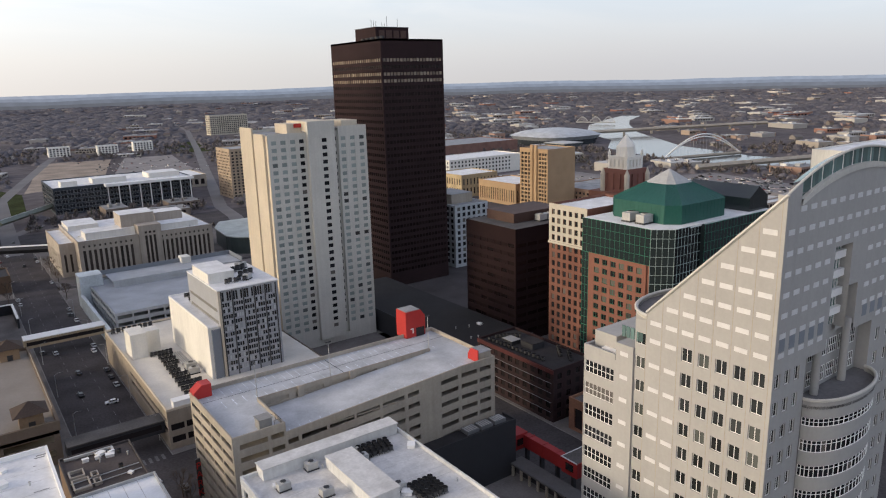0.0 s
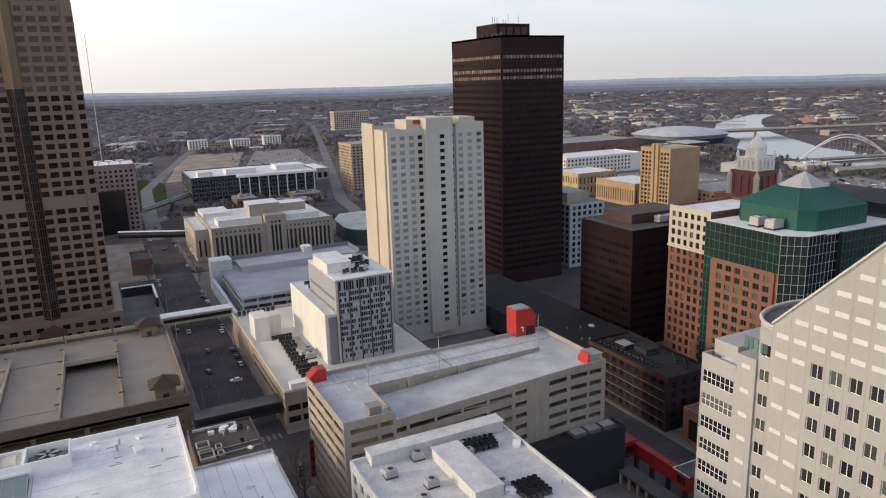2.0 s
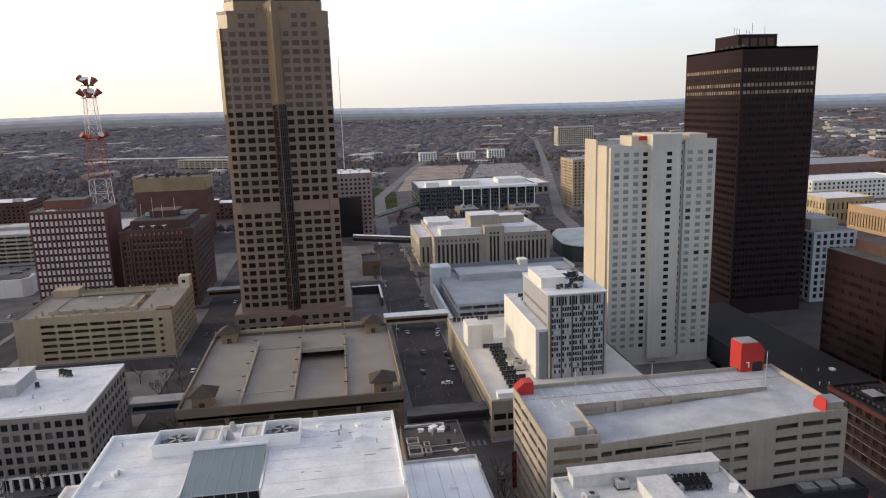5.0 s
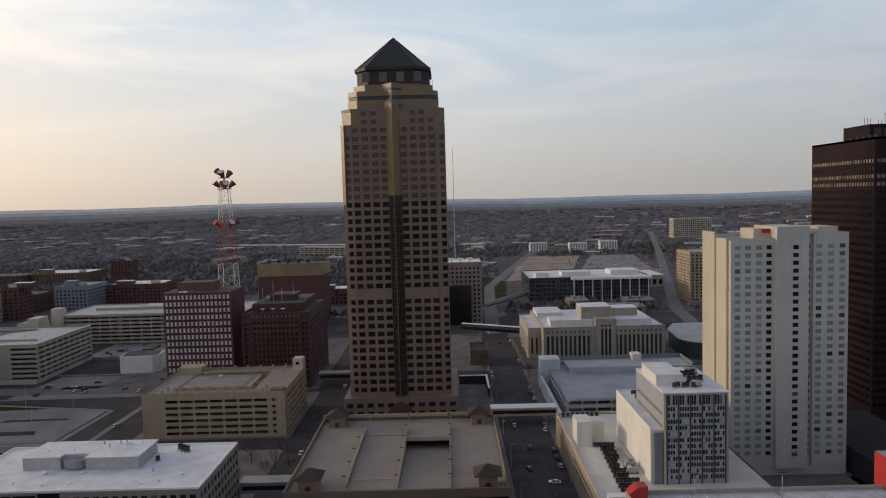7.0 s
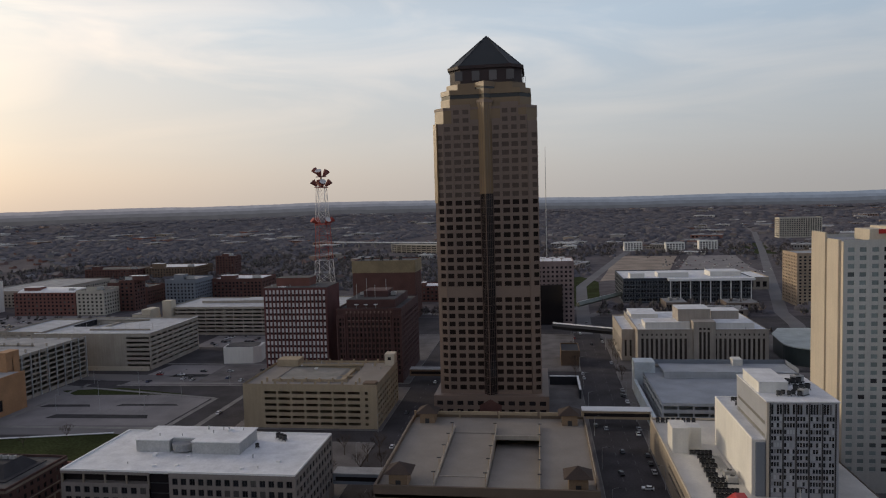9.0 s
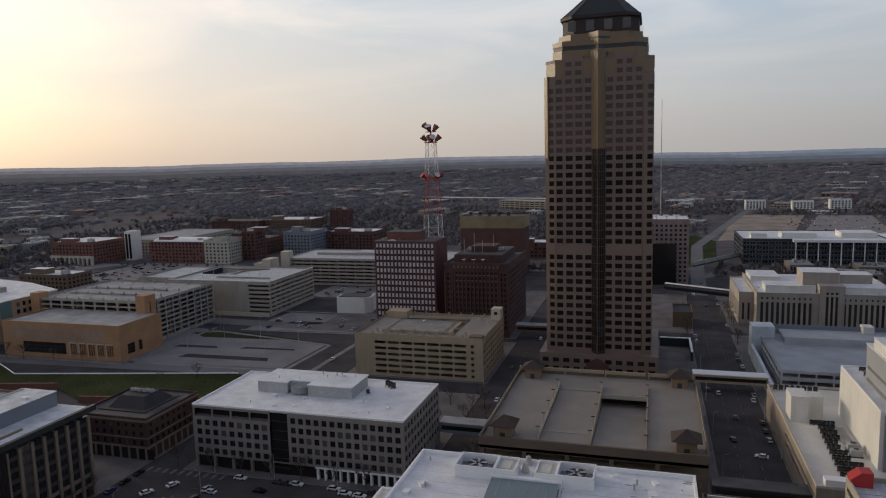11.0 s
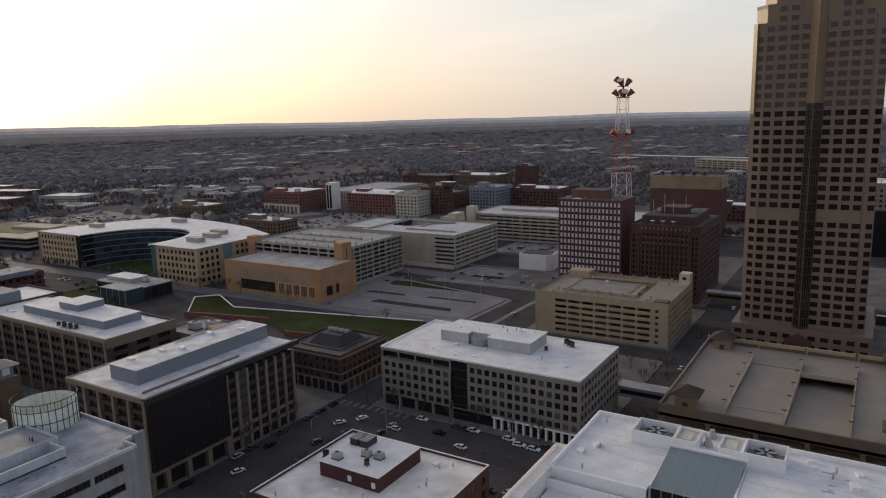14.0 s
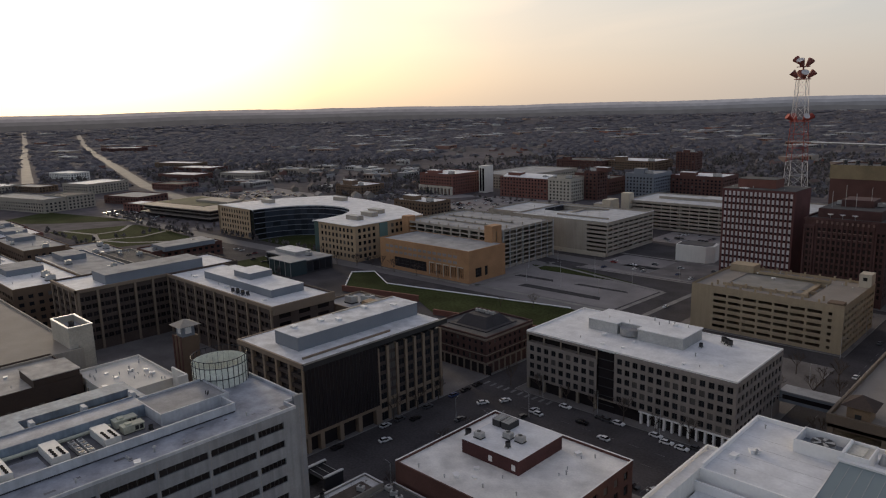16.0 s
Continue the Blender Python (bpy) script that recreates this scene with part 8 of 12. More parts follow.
# ---- dark glass office with tan frame ----
def dark_glass_office():
    x0, x1, y0, y1, z = -219, -180, 119.2, 182, 31.0
    t = thing("dark_glass_office", -201, 148, 0, "tan-framed office with a black glass front and white roof", "office")
    frame_m = surf("tan_frame", (0.235, 0.178, 0.130), 0.85, grain=0.05, stain=0.08)
    part("core", Shape().box(x0 + 1.4, x1 - 1.4, y0 + 1.4, y1 - 1.4, 0, z - 1.2), BLACK_GLASS, t)
    # east side: projecting black glass, then tall tan piers
    part("glass_front", Shape().box(x1 - 1.4, x1 + 0.9, 119.6, 149.5, 7.2, z - 1.6), BLACK_GLASS, t, "sheer black glass curtain wall")
    for k in range(21):
        part("glass_fin", Shape().box(x1 + 0.9, x1 + 1.05, 119.9 + k * 1.42, 120.02 + k * 1.42, 7.2, z - 1.6), DARK_METAL, t)
    dk = surf("dark_brown_spandrel", (0.055, 0.041, 0.037), 0.7, grain=0.1)
    for k in range(8):
        y = 149.7 + k * 4.45
        part("pier", Shape().box(x1 - 1.4, x1 + 0.2, y, y + 1.1, 0, z - 3.4), frame_m, t, "tan stone pier")
        if k < 7:
            part("bay_glass", Shape().box(x1 - 1.3, x1 - 0.5, y + 1.1, y + 4.45, 0.3, z - 3.4), OFFICE_GLASS, t)
            for j in range(7):
                part("spandrel", Shape().box(x1 - 0.5, x1 - 0.3, y + 1.1, y + 4.45, 3.4 + j * 3.5, 4.7 + j * 3.5), frame_m if j < 2 else dk, t)
            part("bay_mullion", Shape().box(x1 - 0.5, x1 - 0.38, y + 2.7, y + 2.84, 0.3, z - 3.4), DARK_METAL, t)
    part("base_beam", Shape().box(x1 - 1.4, x1 + 0.5, 116, 149.6, 5.8, 7.2), frame_m, t)
    for k in range(5):
        part("base_pier", Shape().box(x1 - 1.4, x1 + 0.48, 116 + k * 8.0, 117.6 + k * 8.0, 0, 5.8), frame_m, t)
    # south side: wide bays between tan piers
    for k in range(6):
        x = x0 + k * (x1 - x0 - 1.2) / 5
        part("pier", Shape().box(x, x + 1.2, y0, y0 + 1.4, 0, z - 1.6), frame_m, t)
    for k in range(8):
        part("spandrel", Shape().box(x0 + 1.2, x1 - 1.2, y0 + 0.55, y0 + 1.35, 3.4 + k * 3.6, 4.7 + k * 3.6), dk, t)
    for k in range(9):
        y = y0 + k * (y1 - y0 - 1.2) / 8
        part("pier", Shape().box(x0, x0 + 1.4, y + 1.5, y + 2.6, 0, z - 1.6), frame_m, t)
    part("cornice", Shape().box(x0 - 0.5, x1 + 0.6, y0 - 0.5, y1 + 0.3, z - 1.6, z - 0.5), frame_m, t)
    part("roof", Shape().box(x0, x1, y0, y1, z - 0.5, z - 0.3), surf("dull_white_roof", (0.60, 0.605, 0.61), 0.75, grain=0.08, stain=0.25, stain_m=5), t)
    part("tan_rim", Shape().box(x0 - 0.5, x1 - 0.3, y0 - 0.5, y0 + 0.3, z - 0.5, z - 0.05).box(x0 - 0.5, x0 + 0.3, y0 + 0.3, y1, z - 0.5, z - 0.05), frame_m, t)
    part("inner_rim", Shape().box(x1 - 4.6, x1 - 4.0, y0 + 3, 160, z - 0.3, z + 0.35), frame_m, t)
    part("dark_edge", Shape().box(x1 - 0.2, x1 + 1.2, 119, 184, z - 1.9, z - 0.1), DARK_METAL, t)
    p = penthouse("plant_room", -205.6, -191.8, 125.8, 181.0, z - 0.3, z + 4.6, BLUE_GREY, MATS["dull_white_roof"], "long blue-grey plant room with a white roof")
    for x, y in ((-202.5, 131.5), (-201, 142), (-197, 147), (-202, 163), (-195.5, 172)):
        hb = new("roof_hatch", HATCH_MESH)
        hb.matrix_basis = Matrix.Translation((x, y, z + 4.6)) @ Matrix.Diagonal((1.7, 1.5, 1.4, 1))
        tagged(hb, "low white hatch box on a flat roof", "hatch", "roof hatches")
    part("long_curb", Shape().box(-205.0, -204.6, 150, 180, z + 4.6, z + 5.1), CREAM, p)


dark_glass_office()


def corner_brick():
    x0, x1, y0, y1, z = -212.5, -180.5, 208.5, 240, 16.5
    win = [(5.6, 7.6), (9.2, 11.0), (12.6, 14.0)]
    t = block("corner_brick_building", x0, x1, y0, y1, z, surf("old_dark_brick", (0.085, 0.047, 0.041), 0.9, grain=0.15, grain_m=0.5), DARK_ROOF, "old three-storey brick corner building with stone ground floor", "building",
              {"S": (spread(0.8, 31.2, 9, 0.42), win), "E": (spread(0.8, 30.7, 9, 0.42), win)}, OFFICE_GLASS, depth=0.3)
    stone = surf("buff_stone", (0.23, 0.185, 0.145), 0.85)
    for zz, hh in ((4.6, 0.7), (14.8, 0.8), (8.4, 0.35)):
        part("stone_band", Shape().box(x0 - 0.25, x1 + 0.25, y0 - 0.3, y0 - 0.035, zz, zz + hh), stone, t)
        part("stone_band", Shape().box(x1 + 0.035, x1 + 0.3, y0 - 0.3, y1, zz, zz + hh), stone, t)
    for k in range(9):
        part("ground_pier", Shape().box(x0 + k * 3.85, x0 + 0.9 + k * 3.85, y0 - 0.3, y0 - 0.035, 0, 4.6), stone, t)
        part("ground_pier", Shape().box(x1 + 0.035, x1 + 0.3, y0 + k * 3.8, y0 + 0.9 + k * 3.8, 0, 4.6), stone, t)
        part("shop_window", Shape().box(x0 + 0.9 + k * 3.85, x0 + 3.85 + k * 3.85, y0 - 0.1, y0 - 0.04, 0.5, 4.4), BLACK_GLASS, t)
    s = Shape()
    s.prism([(-208, 215), (-186, 215), (-186, 236), (-208, 236)], z - 0.9, z - 0.5)
    b = [(-205, 217), (-188, 217), (-188, 234), (-205, 234)]
    q = [(-202, 221), (-191, 221), (-191, 230), (-202, 230)]
    for i in range(4):
        j = (i + 1) % 4
        s.poly([(*b[i], z - 0.5), (*b[j], z - 0.5), (*q[j], z + 3.4), (*q[i], z + 3.4)])
    s.poly([(*c, z + 3.4) for c in q])
    part("mansard_roof", s, surf("dark_mansard", (0.045, 0.042, 0.045), 0.85), t)
    for k in range(4):
        air_unit(-200 + k * 2.8, 226, z + 3.4, 0, 0.9)


corner_brick()


# ---- office court to the west ----
def court():
    tan = surf("tan_frame", (0.235, 0.178, 0.130), 0.85)
    dark = surf("dark_brick_frame", (0.085, 0.062, 0.052), 0.85, grain=0.15, grain_m=0.5)
    rows = [(5.0 + 3.9 * k, 7.2 + 3.9 * k) for k in range(6)]
    a = block("court_wing", -376, -343, 107, 190, 30.5, dark, WHITE_ROOF, "brown office wing with large dark windows and white roof", "office",
              {"E": (spread(0.4, 44, 15, 0.84), rows), "S": (spread(0.4, 32.6, 11, 0.84), rows)}, BLACK_GLASS, DARK_METAL, 1, 0, depth=0.5)
    for k in range(6):
        part("pier", Shape().box(-342.998, -342.3, 107.0 + 8.8 * k, 108.1 + 8.8 * k, 0, 29.2), tan, a, "tan stone pier")
    for k in range(5):
        part("pier", Shape().box(-376 + 7.95 * k, -374.8 + 7.95 * k, 106.3, 106.998, 0, 29.2), tan, a, "tan stone pier")
    part("cornice", Shape().box(-342.998, -342.2, 106.2, 150.2, 29.2, 30.7).box(-376.2, -342.2, 106.2, 106.998, 29.2, 30.7), tan, a, "tan stone cornice")
    penthouse("plant_room", -364, -347, 122, 172, 29.6, 34.5, BLUE_GREY, GREY_ROOF, "long grey plant room on a white roof")
    b = block("court_wing", -342.9, -246.5, 150.5, 182, 30.5, dark, WHITE_ROOF, "brown office wing with tan piers and white roof", "office",
              {"S": (spread(0.4, 96, 30, 0.84), rows), "E": (spread(1, 30.5, 3, 0.6), rows)}, BLACK_GLASS, depth=0.5)
    for k in range(11):
        part("pier", Shape().box(-342.2 + 9.45 * k, -341.1 + 9.45 * k, 149.8, 150.498, 0, 29.2), tan, b, "tan stone pier")
    part("cornice", Shape().box(-342.0, -245.8, 149.7, 150.498, 29.2, 30.7).box(-246.498, -245.8, 150.498, 182, 26.8, 30.7), tan, b, "tan stone cornice")
    penthouse("plant_room", -322, -262, 160, 177, 29.6, 33.2, BLUE_GREY, WHITE_ROOF, "long grey plant room on a white roof")
    penthouse("plant_room", -300, -286, 164, 176, 33.2, 36.2, BLUE_GREY, WHITE_ROOF, "small grey plant room on a white roof")
    for k in range(6):
        condenser(-285 + k * 2.2, 154.5 + k % 2, 29.6, 1.5)
    vents(8, -335, -250, 152, 158, 29.6, 91)
    c = block("court_link", -258, -224, 184, 206, 24, tan, GREY_ROOF, "tan link block with a flat grey roof", "office", {"E": (spread(1, 21, 4, 0.6), rows[:4])}, BLACK_GLASS, depth=0.5)
    air_unit(-240, 196, 23.1, 0, 2.5)
    air_unit(-247, 192, 23.1, 0, 2.2)
    part("link_tower", Shape().box(-232, -227, 186, 191, 23.5, 28), ORANGE, c)
    # clock tower in the court
    t = thing("clock_tower", -264, 120, 0, "slim brick clock tower with a grey pyramid cap", "clock tower")
    x, y = -265.5, 121.5
    part("shaft", Shape().box(x - 3.6, x + 3.6, y - 3.6, y + 3.6, 0, 22), BRICK_BROWN, t)
    part("clock_stage", Shape().box(x - 2.6, x + 2.6, y - 2.6, y + 2.6, 22, 26.5), BLUE_GREY, t)
    for dx, dy in ((2.62, 0), (0, -2.62)):
        part("clock_face", Shape().box(x + dx - (0.04 if dx else 1.3), x + dx + (0.04 if dx else 1.3), y + dy - (0.04 if dy else 1.3), y + dy + (0.04 if dy else 1.3), 23.1, 25.7), WHITE_TRIM, t)
    s = Shape()
    q = [(x - 4.6, y - 4.6), (x + 4.6, y - 4.6), (x + 4.6, y + 4.6), (x - 4.6, y + 4.6)]
    for m, n in zip(q, q[1:] + q[:1]):
        s.poly([(*m, 26.5), (*n, 26.5), (x, y, 28.8)])
    s.poly([(*m, 26.5) for m in q[::-1]])
    part("cap", s, GREY_CONC, t)
    for k in range(3):
        part("corner_pilaster", Shape().box(x - 3.9 + k * 3.2, x - 2.9 + k * 3.2, y - 3.9, y - 3.6, 0, 22.4), BRICK_DARK, t)


court()


# ---- white slab close on the west ----
def packaged_unit(x, y, z, long, wide, high):
    t = thing("packaged_unit", x, y, z, "cream packaged air handling unit with dark grilles on a roof", "air unit", "cream roof units")
    cream = surf("cream_metal", (0.50, 0.49, 0.38), 0.6, grain=0.04, stain=0.10)
    part("casing", Shape().box(x - wide / 2, x + wide / 2, y - long / 2, y + long / 2, z + 0.25, z + high), cream, t)
    part("lid", Shape().box(x - wide / 2 - 0.1, x + wide / 2 + 0.1, y - long / 2 - 0.1, y + long / 2 + 0.1, z + high, z + high + 0.12), cream, t)
    part("skid", Shape().box(x - wide / 2 + 0.1, x + wide / 2 - 0.1, y - long / 2 + 0.1, y + long / 2 - 0.1, z, z + 0.25), DARK_METAL, t)
    for k in range(2):
        part("grille", Shape().box(x + wide / 2, x + wide / 2 + 0.05, y + long * (0.05 + 0.22 * k), y + long * (0.22 + 0.22 * k), z + 0.55, z + high - 0.25), DARK_METAL, t, "dark square grille")
    part("hood", Shape().box(x - wide * 0.3, x + wide * 0.3, y - long * 0.32, y - long * 0.05, z + high + 0.12, z + high + 0.5), cream, t)
    return t


def white_slab():
    x0, x1, y0, y1, z = -165.3, -135.0, 5, 86.7, 41.2
    t = thing("white_slab_office", -152, 48, 0, "white panelled office slab with ribbon windows and rooftop machines", "office")
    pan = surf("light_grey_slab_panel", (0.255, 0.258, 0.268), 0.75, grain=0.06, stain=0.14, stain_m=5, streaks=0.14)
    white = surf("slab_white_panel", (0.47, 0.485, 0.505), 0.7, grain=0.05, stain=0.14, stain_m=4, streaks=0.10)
    deck = surf("grey_white_roof", (0.30, 0.315, 0.35), 0.7, grain=0.10, stain=0.34, stain_m=5)
    dim = surf("dark_roof_patch", (0.15, 0.15, 0.16), 0.8, grain=0.1, stain=0.3, stain_m=3)
    sh = Shape()
    rows = [(36.5 - 4.5 * k, 38.25 - 4.5 * k) for k in range(8)]
    cols = [(2.0, 13.0), (13.6, 24.6), (25.2, 35.8), (36.5, 47.4), (48.2, 59.0), (59.7, 70.5), (71.3, 78.1)]
    got = facade(sh, (x1, y0, 0), (0, 1), y1 - y0, 0, z - 0.7, cols, rows, 0.5)
    sh.poly([(x1, y1, 0), (-139.6, y1, 0), (-139.6, y1, z - 0.7), (x1, y1, z - 0.7)])
    sh.poly([(-139.6, y1, 0), (-139.6, 91.2, 0), (-139.6, 91.2, z - 0.7), (-139.6, y1, z - 0.7)])
    sh.poly([(-139.6, 91.2, 0), (x0, 91.2, 0), (x0, 91.2, z - 0.7), (-139.6, 91.2, z - 0.7)])
    sh.poly([(x0, 91.2, 0), (x0, y0, 0), (x0, y0, z - 0.7), (x0, 91.2, z - 0.7)])
    sh.poly([(x0, y0, 0), (x1, y0, 0), (x1, y0, z - 0.7), (x0, y0, z - 0.7)])
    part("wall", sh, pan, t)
    glaze(t, (x1, y0), (0, 1), got, BLACK_GLASS, DARK_METAL, 5, 0, 0.45, 0.12)
    for k in range(8):
        part("panel_joint", Shape().box(x1, x1 + 0.02, y0 + 1.7 + k * 11.55, y0 + 1.75 + k * 11.55, 0, z - 0.8), GREY_CONC, t)
    part("corner_fin", Shape().box(-139.6, -138.9, 88.8, 91.5, 0, z + 0.5), pan, t)
    part("roof", Shape().box(x0 + 0.5, x1 - 0.5, y0, y1 - 0.4, z - 1.0, z - 0.7), deck, t)
    part("roof", Shape().box(x0 + 0.5, -140.0, y1 - 0.4, 90.8, z - 1.0, z - 0.7), deck, t)
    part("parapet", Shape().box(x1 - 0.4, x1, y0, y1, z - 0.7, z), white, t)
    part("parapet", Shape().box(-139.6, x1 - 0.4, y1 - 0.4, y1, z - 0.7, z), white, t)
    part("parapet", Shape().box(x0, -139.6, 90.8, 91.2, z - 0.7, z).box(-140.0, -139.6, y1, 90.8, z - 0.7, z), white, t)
    f = z - 0.7
    # lift house with a rim, and the screen wall that runs on past it
    p = thing("lift_house", -157, 69.5, f, "pale grey lift house with a rim on the slab roof", "lift house")
    part("wall", Shape().box(-164.0, -150.3, 61.0, 78.0, f, 42.7), white, p)
    part("rim", Shape().box(-164.0, -150.3, 61.0, 61.3, 42.7, 43.25).box(-164.0, -150.3, 77.7, 78.0, 42.7, 43.25).box(-164.0, -163.7, 61.3, 77.7, 42.7, 43.25).box(-150.6, -150.3, 61.3, 77.7, 42.7, 43.25), white, p)
    part("roof", Shape().box(-163.7, -150.6, 61.3, 77.7, 42.7, 42.75), surf("lift_roof_grey", (0.27, 0.27, 0.275), 0.8, grain=0.08, stain=0.22, stain_m=4), p)
    for k in range(3):
        part("roof_pipe", Shape().tube(-154.6 + 0.5 * k, 74.2 + 0.4 * (k % 2), 0.12, 0.12, 42.75, 43.7, 6), DARK_METAL, p)
    part("screen_wall", Shape().box(-144.75, -144.3, y0, 76.2, f + 0.35, f + 2.3), white, t)
    part("screen_wall", Shape().box(-150.3, -144.75, 75.8, 76.2, f, f + 2.3), white, t)
    # dark strip in place of the shadow line under the screen wall
    part("screen_gap", Shape().box(-144.7, -144.4, y0, 76.0, f, f + 0.35), DARK_METAL, t)
    # machine court and the raised strip west of it
    part("court_floor", Shape().box(-158.8, -144.8, y0, 60.98, f, f + 0.02), dim, t)
    part("court_patch", Shape().box(-156.2, -146.0, 30.8, 37.0, f + 0.02, f + 0.04), deck, t)
    part("raised_strip", Shape().box(x0 + 0.3, -158.8, y0, 60.98, f, 43.3), surf("blue_grey_strip", (0.23, 0.275, 0.325), 0.7, grain=0.06, stain=0.25, stain_m=4, streaks=0.15), t)
    part("strip_roof", Shape().box(x0 + 0.3, -159.0, y0, 60.98, 43.304, 43.34), deck, t)
    part("strip_edge", Shape().box(x0, x0 + 0.3, y0, 61.0, f, 43.65), surf("blue_grey_strip", (0.3, 0.3, 0.3)), t)
    part("strip_edge", Shape().box(x0, x0 + 0.3, 61.0, 91.2, f, 42.2), white, t)
    part("pipe_run", Shape().bar((-157.6, y0, f + 1.0), (-157.6, 52.5, f + 1.0), 0.42, 0, 10), surf("cream_metal", (0.5, 0.5, 0.4)), t)
    for k in range(9):
        part("pipe_rest", Shape().box(-157.9, -157.3, 8 + k * 5.3, 8.2 + k * 5.3, f, f + 0.65), DARK_METAL, t)
    for y in (49.5, 39.2, 28.9):
        chiller(-152.3, y, f, 0, 1.0).scale = (1.5, 1.0, 0.92)
    for i in range(4):
        for j in range(2):
            air_unit(-155.0 + i * 2.1, 43.5 + j * 1.75, f, 0, 0.75)
    packaged_unit(-157.1, 55.5, f, 4.9, 2.4, 1.9)
    packaged_unit(-152.9, 55.5, f, 4.6, 2.3, 1.8)
    condenser(-150.4, 58.6, f, 0.9)
    r_ = random.Random(44)
    for k in range(16):
        x, y = r_.uniform(-143, -137), r_.uniform(8, 84)
        part("roof_patch", Shape().box(x, x + r_.uniform(0.2, 0.9), y, y + r_.uniform(0.5, 3.0), f, f + 0.012), dim, t)
    part("roof_patch", Shape().box(-138.6, -136.6, 84.0, 86.0, f, f + 0.02), dim, t)
    # lower shelf with a sunk light well and three white fins
    sf = thing("rear_shelf", -181, 38, 0, "lower blue-grey roof shelf with a sunk light well", "building")
    for b in ((-197, x0, y0, 42), (-197, x0, 69, 70.5), (-197, -190.2, 42, 69), (-181, x0 - 0.01, 42, 69)):
        part("shelf_roof", Shape().box(b[0], b[1] - 0.02, b[2], b[3], 34.0, 36.0), MATS["blue_grey_strip"], sf)
    part("shelf_wall", Shape().box(-197, -196.5, y0, 70.5, 0, 34.0).box(-196.5, x0 - 0.02, 70, 70.5, 0, 34.0), GREY_CONC, sf)
    part("well_floor", Shape().box(-190.2, -181, 42, 69, 31.5, 31.8), DARK_ROOF, sf)
    for y in (43.0, 55.0, 67.0):
        part("well_fin", Shape().box(-183.4, -180.9, y - 0.55, y + 0.55, 31.8, 38.2), white, sf, "white fin across the light well")
    # ring screen of white slats
    r = thing("round_screen", -166, 85, f, "round open screen of white slats and hoops on the slab roof", "screen")
    cx, cy, rad = -165.8, 84.2, 7.0
    n = 30
    pale = surf("screen_panel", (0.74, 0.76, 0.66), 0.6)
    for k in range(n):
        a, b = 2 * math.pi * k / n, 2 * math.pi * (k + 0.94) / n
        s = Shape()
        for rr in (rad, rad - 0.12):
            s.poly([(cx + rr * math.cos(a), cy + rr * math.sin(a), f), (cx + rr * math.cos(b), cy + rr * math.sin(b), f), (cx + rr * math.cos(b), cy + rr * math.sin(b), f + 5.6), (cx + rr * math.cos(a), cy + rr * math.sin(a), f + 5.6)])
        part("slat_panel", s, pale, r)
        part("hoop_post", Shape().bar((cx + (rad + 0.1) * math.cos(a), cy + (rad + 0.1) * math.sin(a), f), (cx + (rad + 0.1) * math.cos(a), cy + (rad + 0.1) * math.sin(a), f + 7.2), 0.09), DARK_METAL, r)
    for zz in (2.4, 5.4, 7.2):
        h = Shape()
        for k in range(n):
            a, b = 2 * math.pi * k / n, 2 * math.pi * (k + 1) / n
            h.bar((cx + (rad + 0.1) * math.cos(a), cy + (rad + 0.1) * math.sin(a), f + zz), (cx + (rad + 0.1) * math.cos(b), cy + (rad + 0.1) * math.sin(b), f + zz), 0.10)
        part("hoop", h, DARK_METAL, r)
    vents(8, -143, -137, 10, 84, f, 95)


white_slab()


